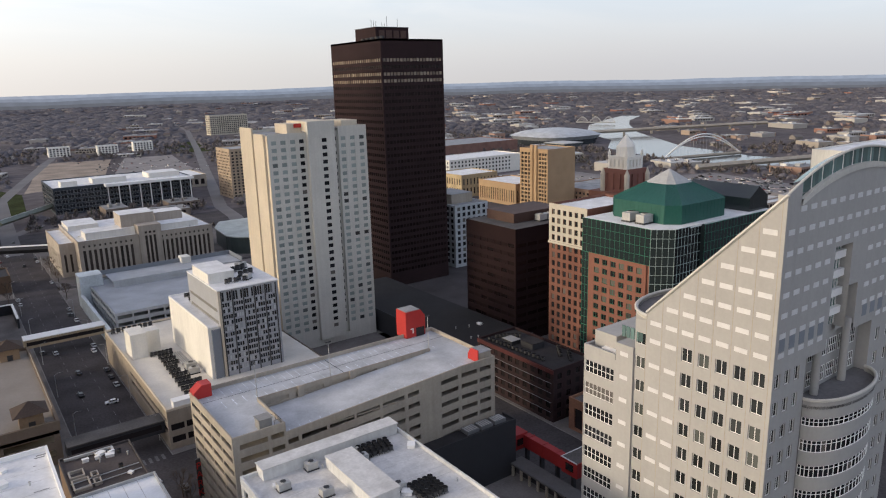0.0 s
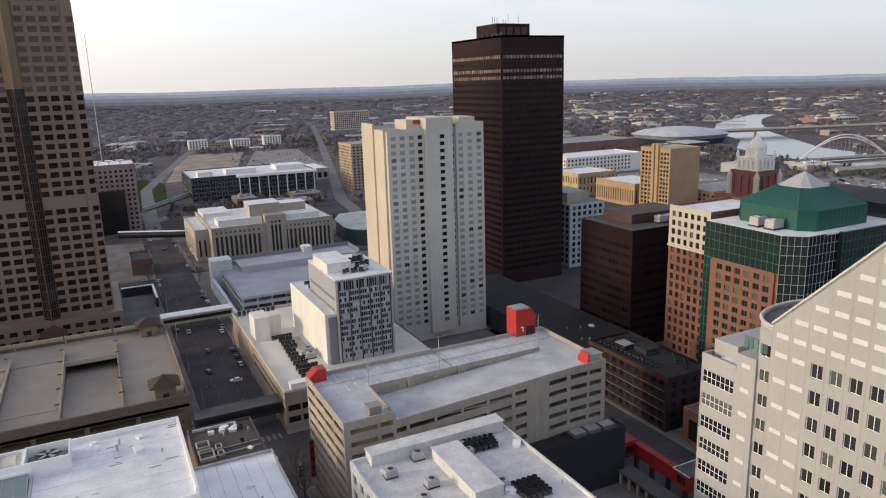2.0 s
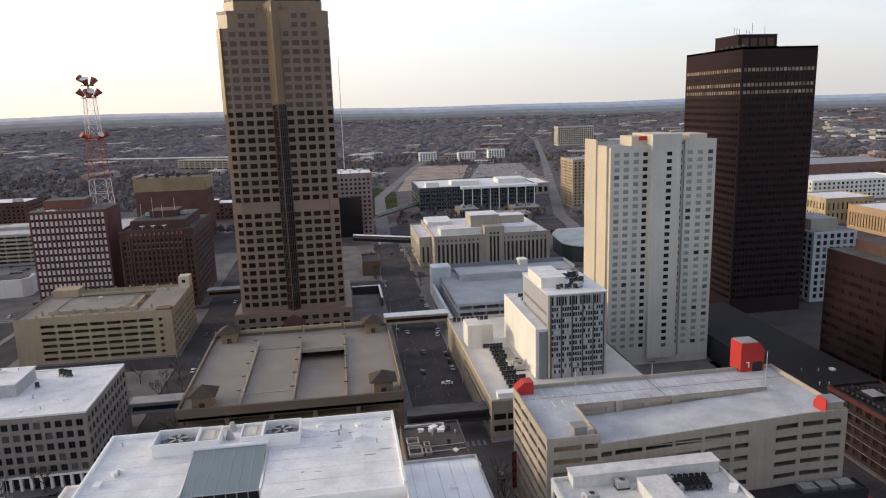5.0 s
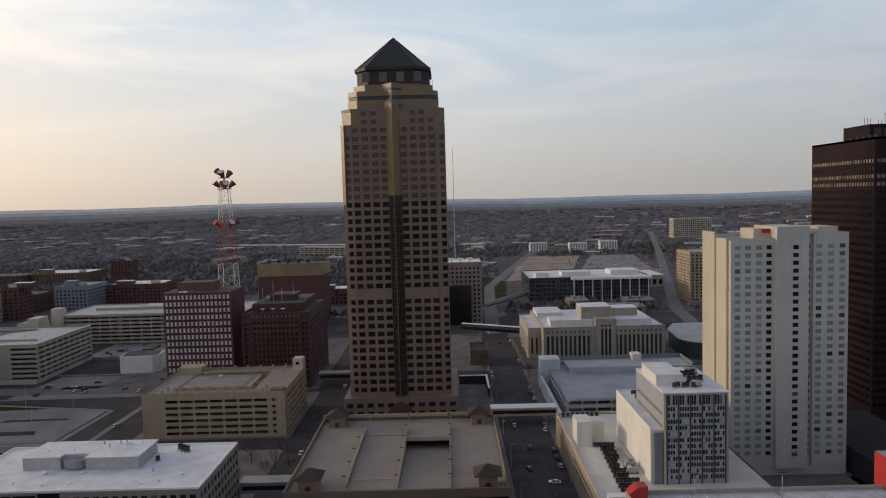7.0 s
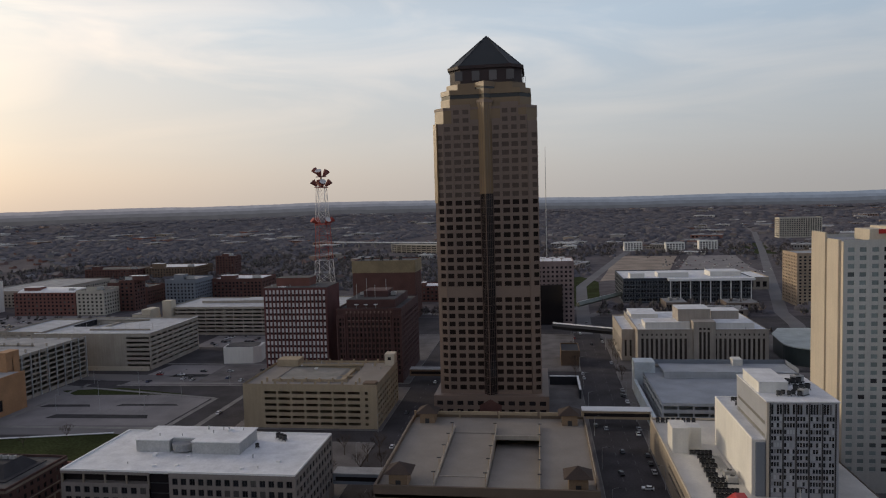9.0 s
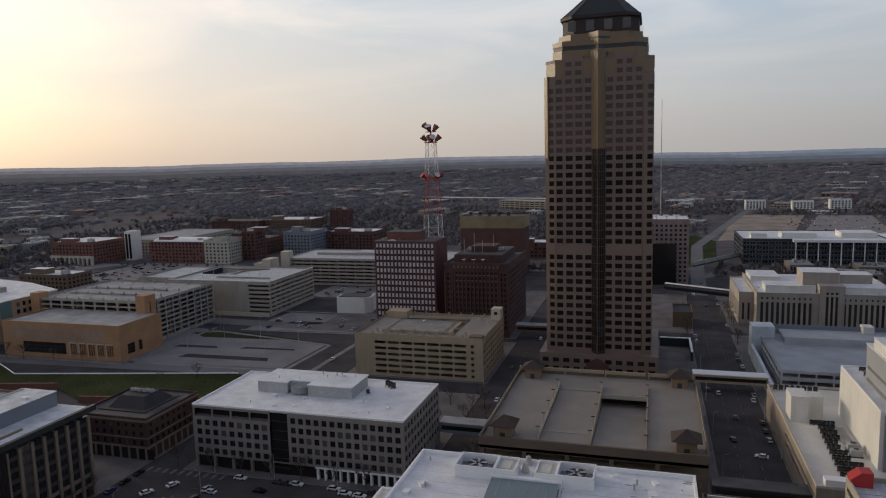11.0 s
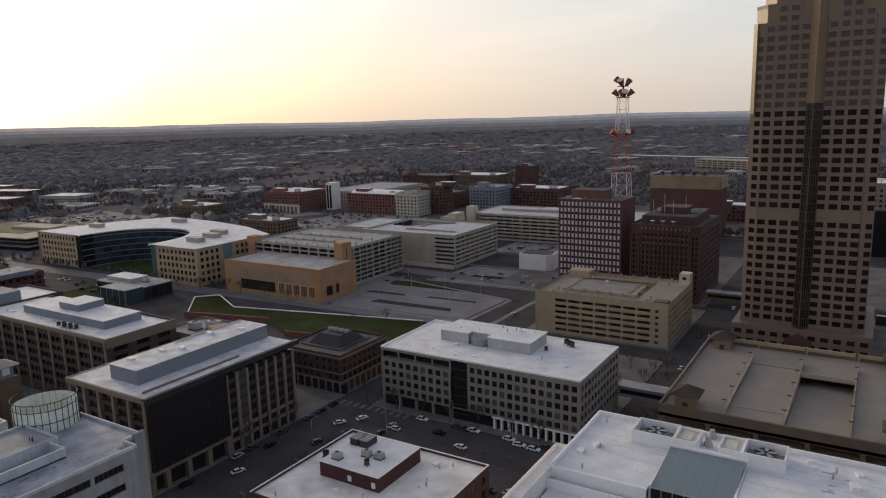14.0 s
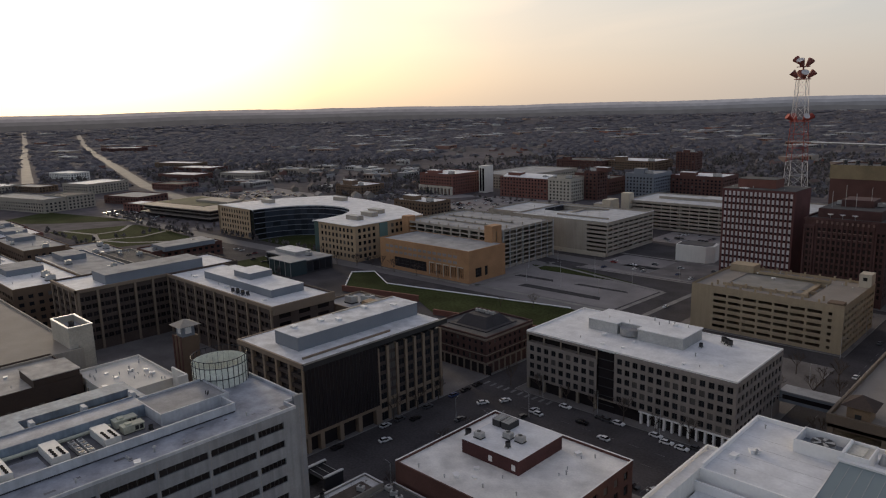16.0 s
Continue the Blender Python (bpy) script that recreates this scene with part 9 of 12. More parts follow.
# ---- low buildings behind the slab ----
def behind_slab():
    t = block("cream_flat_roof_building", -263, -229.5, 78, 101, 20, surf("cream_roof", (0.62, 0.59, 0.53)), surf("cream_roof", (0.62, 0.59, 0.53)), "low building with a pale cream roof and pipes", "building",
              {"S": (spread(1, 32, 7, 0.4), [(14, 17)])}, OFFICE_GLASS)
    vents(26, -260, -232, 80, 99, 19.1, 101)
    part("fin_wall", Shape().box(-229.4, -218.3, 98.6, 99.2, 10, 24).box(-218.9, -218.3, 95.6, 98.6, 10, 24), WHITE_WALL, t)
    b = block("brown_flat_roof_building", -285, -252, 30, 77, 22, surf("dark_brown_wall", (0.055, 0.038, 0.030), 0.85, grain=0.08, stain=0.15), surf("stained_grey_roof", (0.40, 0.375, 0.34), 0.85, grain=0.08, stain=0.3, stain_m=5), "brown walled building with white roof patches", "building", {"E": (spread(1, 46, 9, 0.35), [(13, 16)])}, OFFICE_GLASS)
    part("roof_step", Shape().box(-268, -252.5, 62, 76.5, 21.1, 24.2), MATS["dark_brown_wall"], b)
    part("step_roof", Shape().box(-268.3, -252.2, 61.7, 76.8, 24.2, 24.5), MATS["stained_grey_roof"], b)
    vents(14, -282, -256, 35, 60, 21.1, 102)
    d = thing("deck_building", -345, 75, 0, "large flat-roofed building with a tan gravel roof", "building")
    part("wall", Shape().box(-420, -282, -10, 88, 0, 21), GREY_CONC, d)
    part("roof", Shape().box(-419, -283, -9, 87, 21, 21.2), TAN_DECK, d)
    part("parapet", Shape().box(-282.5, -282, -10, 88, 21, 22).box(-420, -282.5, 87.5, 88, 21, 22), GREY_CONC, d)
    s = thing("stair_tower", -297, 88, 0, "square pale stair tower with an open top", "stair tower")
    part("shaft", Shape().box(-306, -286, 84.5, 85, 0, 29.5).box(-306, -286, 93, 93.5, 0, 29.5).box(-306, -305.5, 85, 93, 0, 29.5).box(-286.5, -286, 85, 93, 0, 29.5), surf("pale_tan_wall", (0.46, 0.42, 0.35), 0.8), s)
    part("top_floor", Shape().box(-305.5, -286.5, 85, 93, 26.6, 27.0), GREY_ROOF, s)
    part("coping", Shape().box(-306.2, -285.8, 84.3, 85.1, 29.5, 29.8).box(-306.2, -285.8, 92.9, 93.7, 29.5, 29.8).box(-286.6, -285.8, 85.1, 92.9, 29.5, 29.8).box(-306.2, -305.4, 85.1, 92.9, 29.5, 29.8), WHITE_TRIM, s)
    condenser(-296, 89, 27.0, 2.0)
    for a in ((-470, -400, 95, 130, 24, BRICK_BROWN, WHITE_ROOF), (-520, -420, 140, 170, 18, BLUE_GREY, GREY_ROOF), (-445, -385, 195, 222, 14, BRICK_BROWN, WHITE_ROOF), (-560, -475, 100, 130, 16, OFFICE_TAN, WHITE_ROOF),
              (-600, -500, 60, 92, 18, GREY_CONC, WHITE_ROOF), (-420, -335, 200, 216, 8, GREY_CONC, WHITE_ROOF), (-668, -585, 150, 182, 12, BRICK_BROWN, GREY_ROOF), (-790, -738, 162, 196, 9, BRICK_DARK, GREY_ROOF), (-725, -680, 158, 192, 10, BRICK_RED, WHITE_ROOF),
              (-575, -520, 176, 200, 13, BRICK_BROWN, GREY_ROOF), (-512, -450, 180, 200, 15, GREY_CONC, DARK_ROOF), (-531, -505, 212, 268, 11, BRICK_DARK, GREY_ROOF), (-700, -610, 100, 135, 13, BRICK_DARK, GREY_ROOF),
              (-860, -800, 150, 182, 10, GREY_CONC, WHITE_ROOF), (-780, -720, 110, 145, 14, BRICK_RED, GREY_ROOF)):
        block("flat_roof_building", *a, "plain low downtown building with a flat roof", "building",
              {"S": (spread(1, a[1] - a[0] - 1, int((a[1] - a[0]) / 5), 0.5), [(k * 4 + 2, k * 4 + 4) for k in range(int((a[4] - 1.5) / 4))]), "E": (spread(1, a[3] - a[2] - 1, int((a[3] - a[2]) / 5), 0.5), [(k * 4 + 2, k * 4 + 4) for k in range(int((a[4] - 1.5) / 4))])}, OFFICE_GLASS,
              group="low downtown buildings")
        vents(6, a[0] + 3, a[1] - 3, a[2] + 3, a[3] - 3, a[4] - 0.9, int(-a[0]))
        rr = random.Random(int(-a[0]))
        for k in range(3):
            air_unit(rr.uniform(a[0] + 6, a[1] - 6), rr.uniform(a[2] + 4, a[3] - 4), a[4] - 0.9, 90 * (k % 2), rr.uniform(1.2, 2.4))
        if (a[3] - a[2]) > 24:
            penthouse("plant_room", a[0] + 8, a[0] + 30, a[2] + 8, a[3] - 8, a[4] - 0.9, a[4] + 2.6, BLUE_GREY, GREY_ROOF, "long grey plant room on a low roof")
    g = thing("glass_pavilion", -418, 278, 0, "low dark glass pavilion with a teal glass cube", "pavilion")
    part("wall", Shape().box(-444, -395, 270, 292, 0, 8.6), CHARCOAL, g)
    for k in range(9):
        part("window", Shape().box(-443 + k * 5.4, -438.6 + k * 5.4, 269.8, 269.997, 1.2, 7.6), DARK_GLASS, g)
    for k in range(4):
        part("window", Shape().box(-394.997, -394.8, 271 + k * 5.2, 275.2 + k * 5.2, 1.2, 7.6), DARK_GLASS, g)
    part("glass_cube", Shape().box(-420, -394, 257, 269.7, 0, 9.6), glass("pavilion_glass", (0.045, 0.068, 0.075), 0.2), g, "dark teal glass cube")
    for k in range(5):
        part("cube_mullion", Shape().box(-420 + k * 6.4, -419.7 + k * 6.4, 256.7, 256.99, 0, 9.6), METAL, g)
    part("roof", Shape().box(-444.6, -394.4, 269.7, 292.6, 8.6, 9.2), GREY_ROOF, g)
    part("cube_roof", Shape().box(-420.4, -393.6, 256.4, 269.6, 9.6, 10.0), BLUE_GREY, g)
    penthouse("plant_room", -440, -414, 275, 288, 9.2, 11.6, METAL, WHITE_ROOF, "low white plant box on a pavilion")
    air_unit(-407, 281, 9.2, 0, 1.8)


behind_slab()

BRIDGE_RED = surf("footbridge_red", (0.26, 0.018, 0.020), 0.55, grain=0.05, stain=0.1)


# ---- east side ----
def east_side():
    # low dark brick building
    x0, x1, y0, y1, z = 150.5, 168.5, 151.5, 190.5, 18.6
    rows = [(1.2 + 3.4 * k, 3.2 + 3.4 * k) for k in range(5)]
    t = block("low_dark_brick_building", x0, x1, y0, y1, z, surf("maroon_brick", (0.024, 0.011, 0.012), 0.9, grain=0.15, grain_m=0.4), MATS["black_tar_roof"], "dark brick building with pale sills and a roof of condensers", "building",
              {"W": (spread(0.6, 38.4, 10, 0.55), rows), "S": (spread(0.6, 17.4, 4, 0.45), rows)}, BLACK_GLASS, depth=0.25)
    for k in range(5):
        part("pale_sill", Shape().box(x0 - 0.12, x0 - 0.003, y0 + 1, y1 - 1, 3.35 + 3.4 * k, 3.45 + 3.4 * k), BLUE_GREY, t)
    part("red_band", Shape().box(x0 - 0.35, x0 - 0.035, y0, y1, z - 1.5, z - 0.2), surf("dull_red", (0.075, 0.016, 0.016), 0.7), t)
    f = z - 0.9
    for k in range(14):
        condenser(153.2 + 0.12 * k, 187 - k * 2.0, f, 1.1)
    for k in range(12):
        condenser(162 + (k % 6) * 0.9, 155 + (k // 6) * 5 + (k % 6) * 1.1, f, 1.1)
    for k in range(7):
        condenser(157 + k * 1.2, 187.5 - k * 0.8, f, 1.1)
    penthouse("plant_room", 158.5, 164, 170, 176, f, f + 2.2, CHARCOAL, MATS["black_tar_roof"], "small dark plant room on a dark roof")
    penthouse("plant_room", 156, 160, 178, 183, f, f + 1.6, CHARCOAL, GREY_ROOF, "small dark plant room on a dark roof")
    b = block("brown_shop_building", 152, 176, 126, 146, 11, surf("brown_stucco", (0.22, 0.11, 0.07), 0.85), DARK_ROOF, "low brown building with tall recessed bays", "building",
              {"W": (spread(1, 19, 3, 0.6), [(1, 8)]), "S": (spread(1, 23, 4, 0.6), [(1, 8)])}, BLACK_GLASS, depth=0.6)
    # red enclosed footbridge
    w = thing("red_footbridge", 128, 130, 0, "bright red enclosed footbridge over a paved court", "footbridge")
    part("tunnel", Shape().box(126.5, 128.7, 124.0, 139.4, 5.2, 9.0), BRIDGE_RED, w)
    part("tunnel_head", Shape().box(122.7, 128.0, 139.4, 144.0, 4.8, 9.6), BRIDGE_RED, w)
    part("tunnel_foot", Shape().box(126.5, 135.0, 118.2, 124.0, 4.6, 9.0), BRIDGE_RED, w)
    part("foot_roof", Shape().box(126.7, 134.8, 118.4, 123.8, 9.0, 9.1), DARK_ROOF, w, "dark flat roof")
    part("roof_edge", Shape().box(126.3, 126.6, 118.2, 124.1, 9.003, 9.2).box(126.6, 135.0, 123.8, 124.1, 9.003, 9.2), surf("pale_edge", (0.45, 0.45, 0.46), 0.7), w)
    part("porthole", Shape().box(124.0, 126.2, 139.25, 139.39, 6.2, 8.2), BLACK_GLASS, w)
    part("porthole", Shape().box(126.36, 126.49, 119.6, 122.4, 6.0, 8.0), BLACK_GLASS, w)
    for yy in (126.0, 131.5, 137.0):
        part("rib", Shape().box(126.35, 128.85, yy, yy + 0.4, 5.05, 9.15), BRIDGE_RED, w)
    for k in range(4):
        part("bridge_pier", Shape().box(127.0, 128.2, 120 + k * 6.2, 120.8 + k * 6.2, 0, 5.2), CHARCOAL, w)
    c = thing("covered_arcade", 121, 125, 0, "low dark grey arcade with square piers beside a court", "arcade")
    dg = surf("arcade_grey", (0.085, 0.082, 0.082), 0.9, grain=0.1, stain=0.2)
    part("roof", Shape().box(118.9, 123.9, 104, 137.4, 3.5, 4.0), dg, c)
    for k in range(10):
        part("pier", Shape().box(119.0, 119.6, 105 + k * 3.4, 105.6 + k * 3.4, 0, 3.5), GREY_CONC, c)
    # green-roofed tower
    x0, x1, y0, y1, z = 189.5, 252, 141, 176.5, 60
    g = thing("green_roof_tower", 218, 158, 0, "red brick and green glass tower with a green hipped roof", "tower")
    sh = Shape()
    rows = [(2.4 + 3.45 * k, 4.5 + 3.45 * k) for k in range(13)]
    wcols = spread(5.0, 28.0, 6, 0.62)
    gw = facade(sh, (x0, y1 - 0.2, 0), (0, -1), 29, 0, 47.4, wcols, rows, 0.3)
    sh.poly([(x0 + 0.6, y1, 0), (x0 + 0.6, y0 + 5, 0), (x0 + 0.6, y0 + 5, 47.4), (x0 + 0.6, y1, 47.4)])
    gs = facade(sh, (209.5, y0 - 1.9, 0), (1, 0), 42, 0, 44, spread(1, 41, 11, 0.6), rows[:12], 0.3)
    sh.poly([(x1, y0, 0), (x1, y1, 0), (x1, y1, z), (x1, y0, z)])
    sh.poly([(x1, y1, 0), (x0, y1, 0), (x0, y1, z), (x1, y1, z)])
    part("brick_wall", sh, surf("orange_brick", (0.215, 0.095, 0.068), 0.9, grain=0.1, grain_m=0.5, stain=0.08), g)
    glaze(g, (x0, y1 - 0.2), (0, -1), gw, OFFICE_GLASS, GREEN_TRIM, 1, 0, 0.28, 0.12)
    glaze(g, (209.5, y0 - 1.9), (1, 0), gs, OFFICE_GLASS, GREEN_TRIM, 1, 0, 0.28, 0.12)
    gl = glass("green_tint_glass", (0.016, 0.022, 0.023), 0.12)
    pale_t = surf("pale_mullion", (0.34, 0.42, 0.40), 0.5)
    strips = [((x0, y1), (0, -1), y1 - y0 - 5.0, 47.4, z, 14), ((x0, y0 + 5), (0.7071, -0.7071), 7.9, 0, z, 4), ((195.1, y0 - 0.5), (1, -0.0), 14.4, 0, z, 8), ((209.5, y0 - 2.0), (1, 0), 42, 44, z, 22), ((x0 - 0.04, y1), (0, -1), 3.2, 0, 47.4, 2)]
    for p, u, w_, za, zb, n in strips:
        m = window_mesh(w_, zb - za, gl, pale_t if n in (4, 8) else GREEN_TRIM, n - 1, max(1, round((zb - za) / 3.2)) - 1, 0.13)
        piece("glass_wall", m, g, side_pose((p[0], p[1], za), u, 0.0), "green-framed curtain glass")
    part("glass_return", Shape().box(209.3, 209.6, y0 - 1.95, y0 - 0.4, 0, z), gl, g)
    part("roof", Shape().prism([(x0 + 0.3, y0 + 5), (195.3, y0 - 0.3), (251.5, y0 - 1.7), (251.5, y1 - 0.2), (x0 + 0.3, y1 - 0.2)], z - 0.6, z + 0.05), WHITE_ROOF, g)
    hb = [(199, 148), (203, 144), (228, 144), (232, 148), (232, 170), (228, 174), (203, 174), (199, 170)]
    part("hip_wall", Shape().prism(hb, z + 0.05, z + 6.6), GREEN_METAL, g, "green metal attic wall")
    hs, hc = Shape(), [(208.5, 155), (211, 152.5), (220, 152.5), (222.5, 155), (222.5, 163), (220, 165.5), (211, 165.5), (208.5, 163)]
    ctr = (215.5, 159)
    for i in range(8):
        j = (i + 1) % 8
        hs.poly([(*hb[i], z + 6.6), (*hb[j], z + 6.6), (*hc[j], z + 12.2), (*hc[i], z + 12.2)])
    part("hip_roof", hs, GREEN_METAL, g, "green standing-seam hipped roof")
    rib = Shape()
    for i in range(8):
        j = (i + 1) % 8
        for k in range(12):
            f_ = k / 12
            a = [hb[i][q] + (hb[j][q] - hb[i][q]) * f_ for q in (0, 1)]
            b_ = [hc[i][q] + (hc[j][q] - hc[i][q]) * f_ for q in (0, 1)]
            rib.bar((*a, z + 6.65), (*b_, z + 12.25), 0.07)
            rib.bar((*a, z + 0.1), (*a, z + 6.6), 0.07)
    part("roof_seams", rib, GREEN_METAL, g, kind="stuff")
    cp = Shape()
    for i in range(8):
        cp.poly([(*hc[i], z + 12.2), (*hc[(i + 1) % 8], z + 12.2), (*ctr, z + 17.0)])
    part("roof_lantern", cp, METAL, g, "grey glass lantern cap")
    gab = Shape()
    gab.poly([(240, 141.5, z), (252, 141.5, z), (252, 141.5, z + 5), (246, 141.5, z + 9), (240, 141.5, z + 5)])
    gab.poly([(240, 141.5, z + 5), (246, 141.5, z + 9), (246, 170, z + 9), (240, 170, z + 5)])
    gab.poly([(246, 141.5, z + 9), (252, 141.5, z + 5), (252, 170, z + 5), (246, 170, z + 9)])
    gab.poly([(240, 141.5, z), (240, 141.5, z + 5), (240, 170, z + 5), (240, 170, z)])
    part("glass_gable", gab, gl, g)
    air_unit(196, 160, z + 0.05, 0, 2.2)
    air_unit(196, 154, z + 0.05, 0, 2.2)
    # cream-topped brick block behind it
    c_rows = [(2 + 3.5 * k, 4.2 + 3.5 * k) for k in range(15)]
    cb = block("cream_topped_brick_block", 194, 226, 178.5, 198.5, 62, surf("brown_red_brick", (0.19, 0.085, 0.06), 0.9), WHITE_ROOF, "brick office block with a cream stone top and bands", "office",
               {"W": (spread(0.8, 19.2, 6, 0.55), c_rows + [(54.5, 56.6), (58, 60)])}, OFFICE_GLASS, depth=0.3)
    wl_ = Shape()
    facade(wl_, (193.9, 198.6, 0), (0, -1), 20.1, 47, 62.2, spread(0.8, 19.2, 6, 0.55), [(47.6 + 3.5 * 0, 49.8), (51.1, 53.3), (54.5, 56.6), (58, 60)], 0.12)
    wl_.box(193.5, 193.88, 178.4, 198.7, 46.2, 47.0)
    part("cream_top", wl_, CREAM_STONE, cb)
    # white block far behind the panel tower
    wb = block("white_columned_block", 430, 520, 180, 216, 64, WHITE_WALL, WHITE_ROOF, "white office block with dark upright window slots", "office",
               {"W": (spread(1, 35, 7, 0.6), [(4, 50)]), "S": (spread(1, 89, 18, 0.6), [(4, 50)])}, BLACK_GLASS, depth=0.8)
    # brick tower with a white lantern
    x, y = 369, 307
    k_ = thing("brick_lantern_tower", x, y, 0, "old red brick tower with a white stone lantern top", "tower")
    part("base", Shape().box(x - 15, x + 15, y - 13, y + 18, 0, 36), surf("brown_red_brick", (0.19, 0.085, 0.06)), k_)
    sf = Shape()
    facade(sf, (x - 10, y - 10, 0), (1, 0), 20, 36, 51, spread(1.5, 18.5, 3, 0.5), [(37.5, 48)], 0.8)
    facade(sf, (x - 10, y + 10, 0), (0, -1), 20, 36, 51, spread(1.5, 18.5, 3, 0.5), [(37.5, 48)], 0.8)
    sf.box(x - 9.2, x + 10, y - 9.2, y + 10, 36, 51)
    part("shaft", sf, BRICK_RED, k_)
    for dx, dy in ((-10, -10), (10, -10), (-10, 10)):
        part("turret", Shape().tube(x + dx, y + dy, 1.7, 1.7, 36, 47, 8).tube(x + dx, y + dy, 2.0, 0.2, 47, 51.5, 8), CREAM_STONE, k_)
    stg = Shape()
    facade(stg, (x - 7.8, y - 7.8, 0), (1, 0), 15.6, 51, 59, spread(1, 14.6, 4, 0.5), [(52, 57)], 0.7)
    facade(stg, (x - 7.8, y + 7.8, 0), (0, -1), 15.6, 51, 59, spread(1, 14.6, 4, 0.5), [(52, 57)], 0.7)
    stg.box(x - 7.0, x + 7.8, y - 7.0, y + 7.8, 51, 59)
    part("white_stage", stg, WHITE_WALL, k_)
    for dx, dy in ((-7.4, -7.4), (7.4, -7.4), (-7.4, 7.4)):
        part("pinnacle", Shape().tube(x + dx, y + dy, 1.0, 1.0, 58.5, 61, 6).tube(x + dx, y + dy, 1.2, 0.1, 61, 63.5, 6), WHITE_WALL, k_)
    part("upper_stage", Shape().tube(x, y, 6.4, 6.0, 59, 65, 8), WHITE_WALL, k_)
    part("spire", Shape().tube(x, y, 6.2, 0.2, 65, 73, 8), WHITE_WALL, k_)
    # orange stone blocks
    ob = block("orange_stone_tower", 409, 441, 421, 455, 53, ORANGE, GREY_ROOF, "orange-tan stone tower block with deep window slots", "tower",
               {"W": (spread(1, 13.5, 3, 0.72) + spread(23, 33, 3, 0.72), [(3 + 3.4 * k, 5.2 + 3.4 * k) for k in range(14)])}, OFFICE_GLASS, depth=0.9)
    part("pier", Shape().box(407.6, 408.97, 433, 436.4, 0, 56), ORANGE, ob)
    part("pier", Shape().box(407.6, 408.97, 437.8, 441, 0, 56), ORANGE, ob)
    slots = [(3, 14)]
    block("orange_stone_hall", 411, 450, 463, 515, 20, ORANGE, WHITE_ROOF, "low orange stone hall with tall narrow windows", "hall",
          {"W": (spread(1, 51, 16, 0.4), slots), "S": (spread(1, 38, 11, 0.4), slots)}, OFFICE_GLASS, depth=0.5)
    block("orange_stone_hall", 405, 450, 534, 576, 22, surf("sand_stone", (0.42, 0.33, 0.20), 0.85), WHITE_ROOF, "sand-coloured stone office with flat roof", "office",
          {"W": (spread(1, 41, 10, 0.4), [(3, 9), (12, 18)]), "S": (spread(1, 44, 10, 0.4), [(3, 9), (12, 18)])}, OFFICE_GLASS, depth=0.4)
    block("peach_hall", 445, 530, 402, 452, 17, surf("peach_brick", (0.36, 0.24, 0.17), 0.85), GREY_ROOF, "peach brick hall with rows of windows", "hall",
          {"W": (spread(1, 49, 11, 0.5), [(2, 4.5), (7, 10), (12, 14)]), "S": (spread(1, 84, 19, 0.5), [(2, 4.5), (7, 10), (12, 14)])}, OFFICE_GLASS, depth=0.4)
    block("white_grid_office", 245, 270, 330, 372, 38, BLUE_CONC, GREY_ROOF, "grey office with a regular grid of dark windows", "office",
          {"W": (spread(1, 41, 9, 0.6), [(2 + 3.6 * k, 4.4 + 3.6 * k) for k in range(10)]), "S": (spread(1, 24, 6, 0.6), [(2 + 3.6 * k, 4.4 + 3.6 * k) for k in range(10)])}, OFFICE_GLASS, depth=0.4)
    penthouse("plant_room", 250, 266, 340, 362, 37.1, 43, GREY_CONC, GREY_ROOF, "grey plant room on an office roof")
    block("white_convention_hall", 480, 590, 655, 705, 21, WHITE_WALL, WHITE_ROOF, "white hall with small square windows and dark glass end", "hall",
          {"W": (spread(1, 49, 9, 0.5), [(3 + 4.4 * k, 5.4 + 4.4 * k) for k in range(4)]), "S": (spread(1, 94, 18, 0.5), [(3 + 4.4 * k, 5.4 + 4.4 * k) for k in range(4)])}, OFFICE_GLASS, depth=0.4)
    block("brown_long_hall", 560, 748, 838, 930, 18, surf("red_brown_panel", (0.20, 0.11, 0.09), 0.85), surf("grey_metal_roof", (0.22, 0.22, 0.23), 0.6), "very long low red-brown hall with a grey roof", "hall")
    ar = thing("arena", 880, 888, 0, "large arena with a shallow silver roof over a dark glass wall", "arena")

    def ring_at(h, z, n=40):
        out = []
        for k in range(n):
            a = 2 * math.pi * k / n
            ca, sa = math.cos(a), math.sin(a)
            out.append((880 + h * math.copysign(abs(ca) ** 0.62, ca), 888 + h * math.copysign(abs(sa) ** 0.62, sa), z))
        return out

    def band(lo, hi):
        q = Shape()
        for k in range(len(lo)):
            j = (k + 1) % len(lo)
            q.poly([lo[k], lo[j], hi[j], hi[k]])
        return q

    part("wall", band(ring_at(60, 0), ring_at(64, 9)), surf("arena_dark_glass", (0.05, 0.06, 0.07), 0.25), ar, "dark glass arena wall")
    part("upper_wall", band(ring_at(64, 9), ring_at(68, 15)), surf("arena_metal", (0.24, 0.26, 0.28), 0.5), ar, "ribbed grey metal upper wall")
    rs = band(ring_at(69, 15), ring_at(52, 21))
    for lo, hi in (((52, 21), (30, 24.5)), ((30, 24.5), (6, 25.5))):
        b_ = band(ring_at(*lo), ring_at(*hi))
        k = len(rs.v)
        rs.v += b_.v
        rs.f += [tuple(k + i for i in f) for f in b_.f]
        rs.s += b_.s
    rs.poly(ring_at(6, 25.5))
    part("roof", rs, surf("silver_roof", (0.42, 0.44, 0.46), 0.5), ar, "silver metal roof")
    lw = thing("arena_lobby", 800, 800, 0, "low glazed lobby block beside the arena", "building")
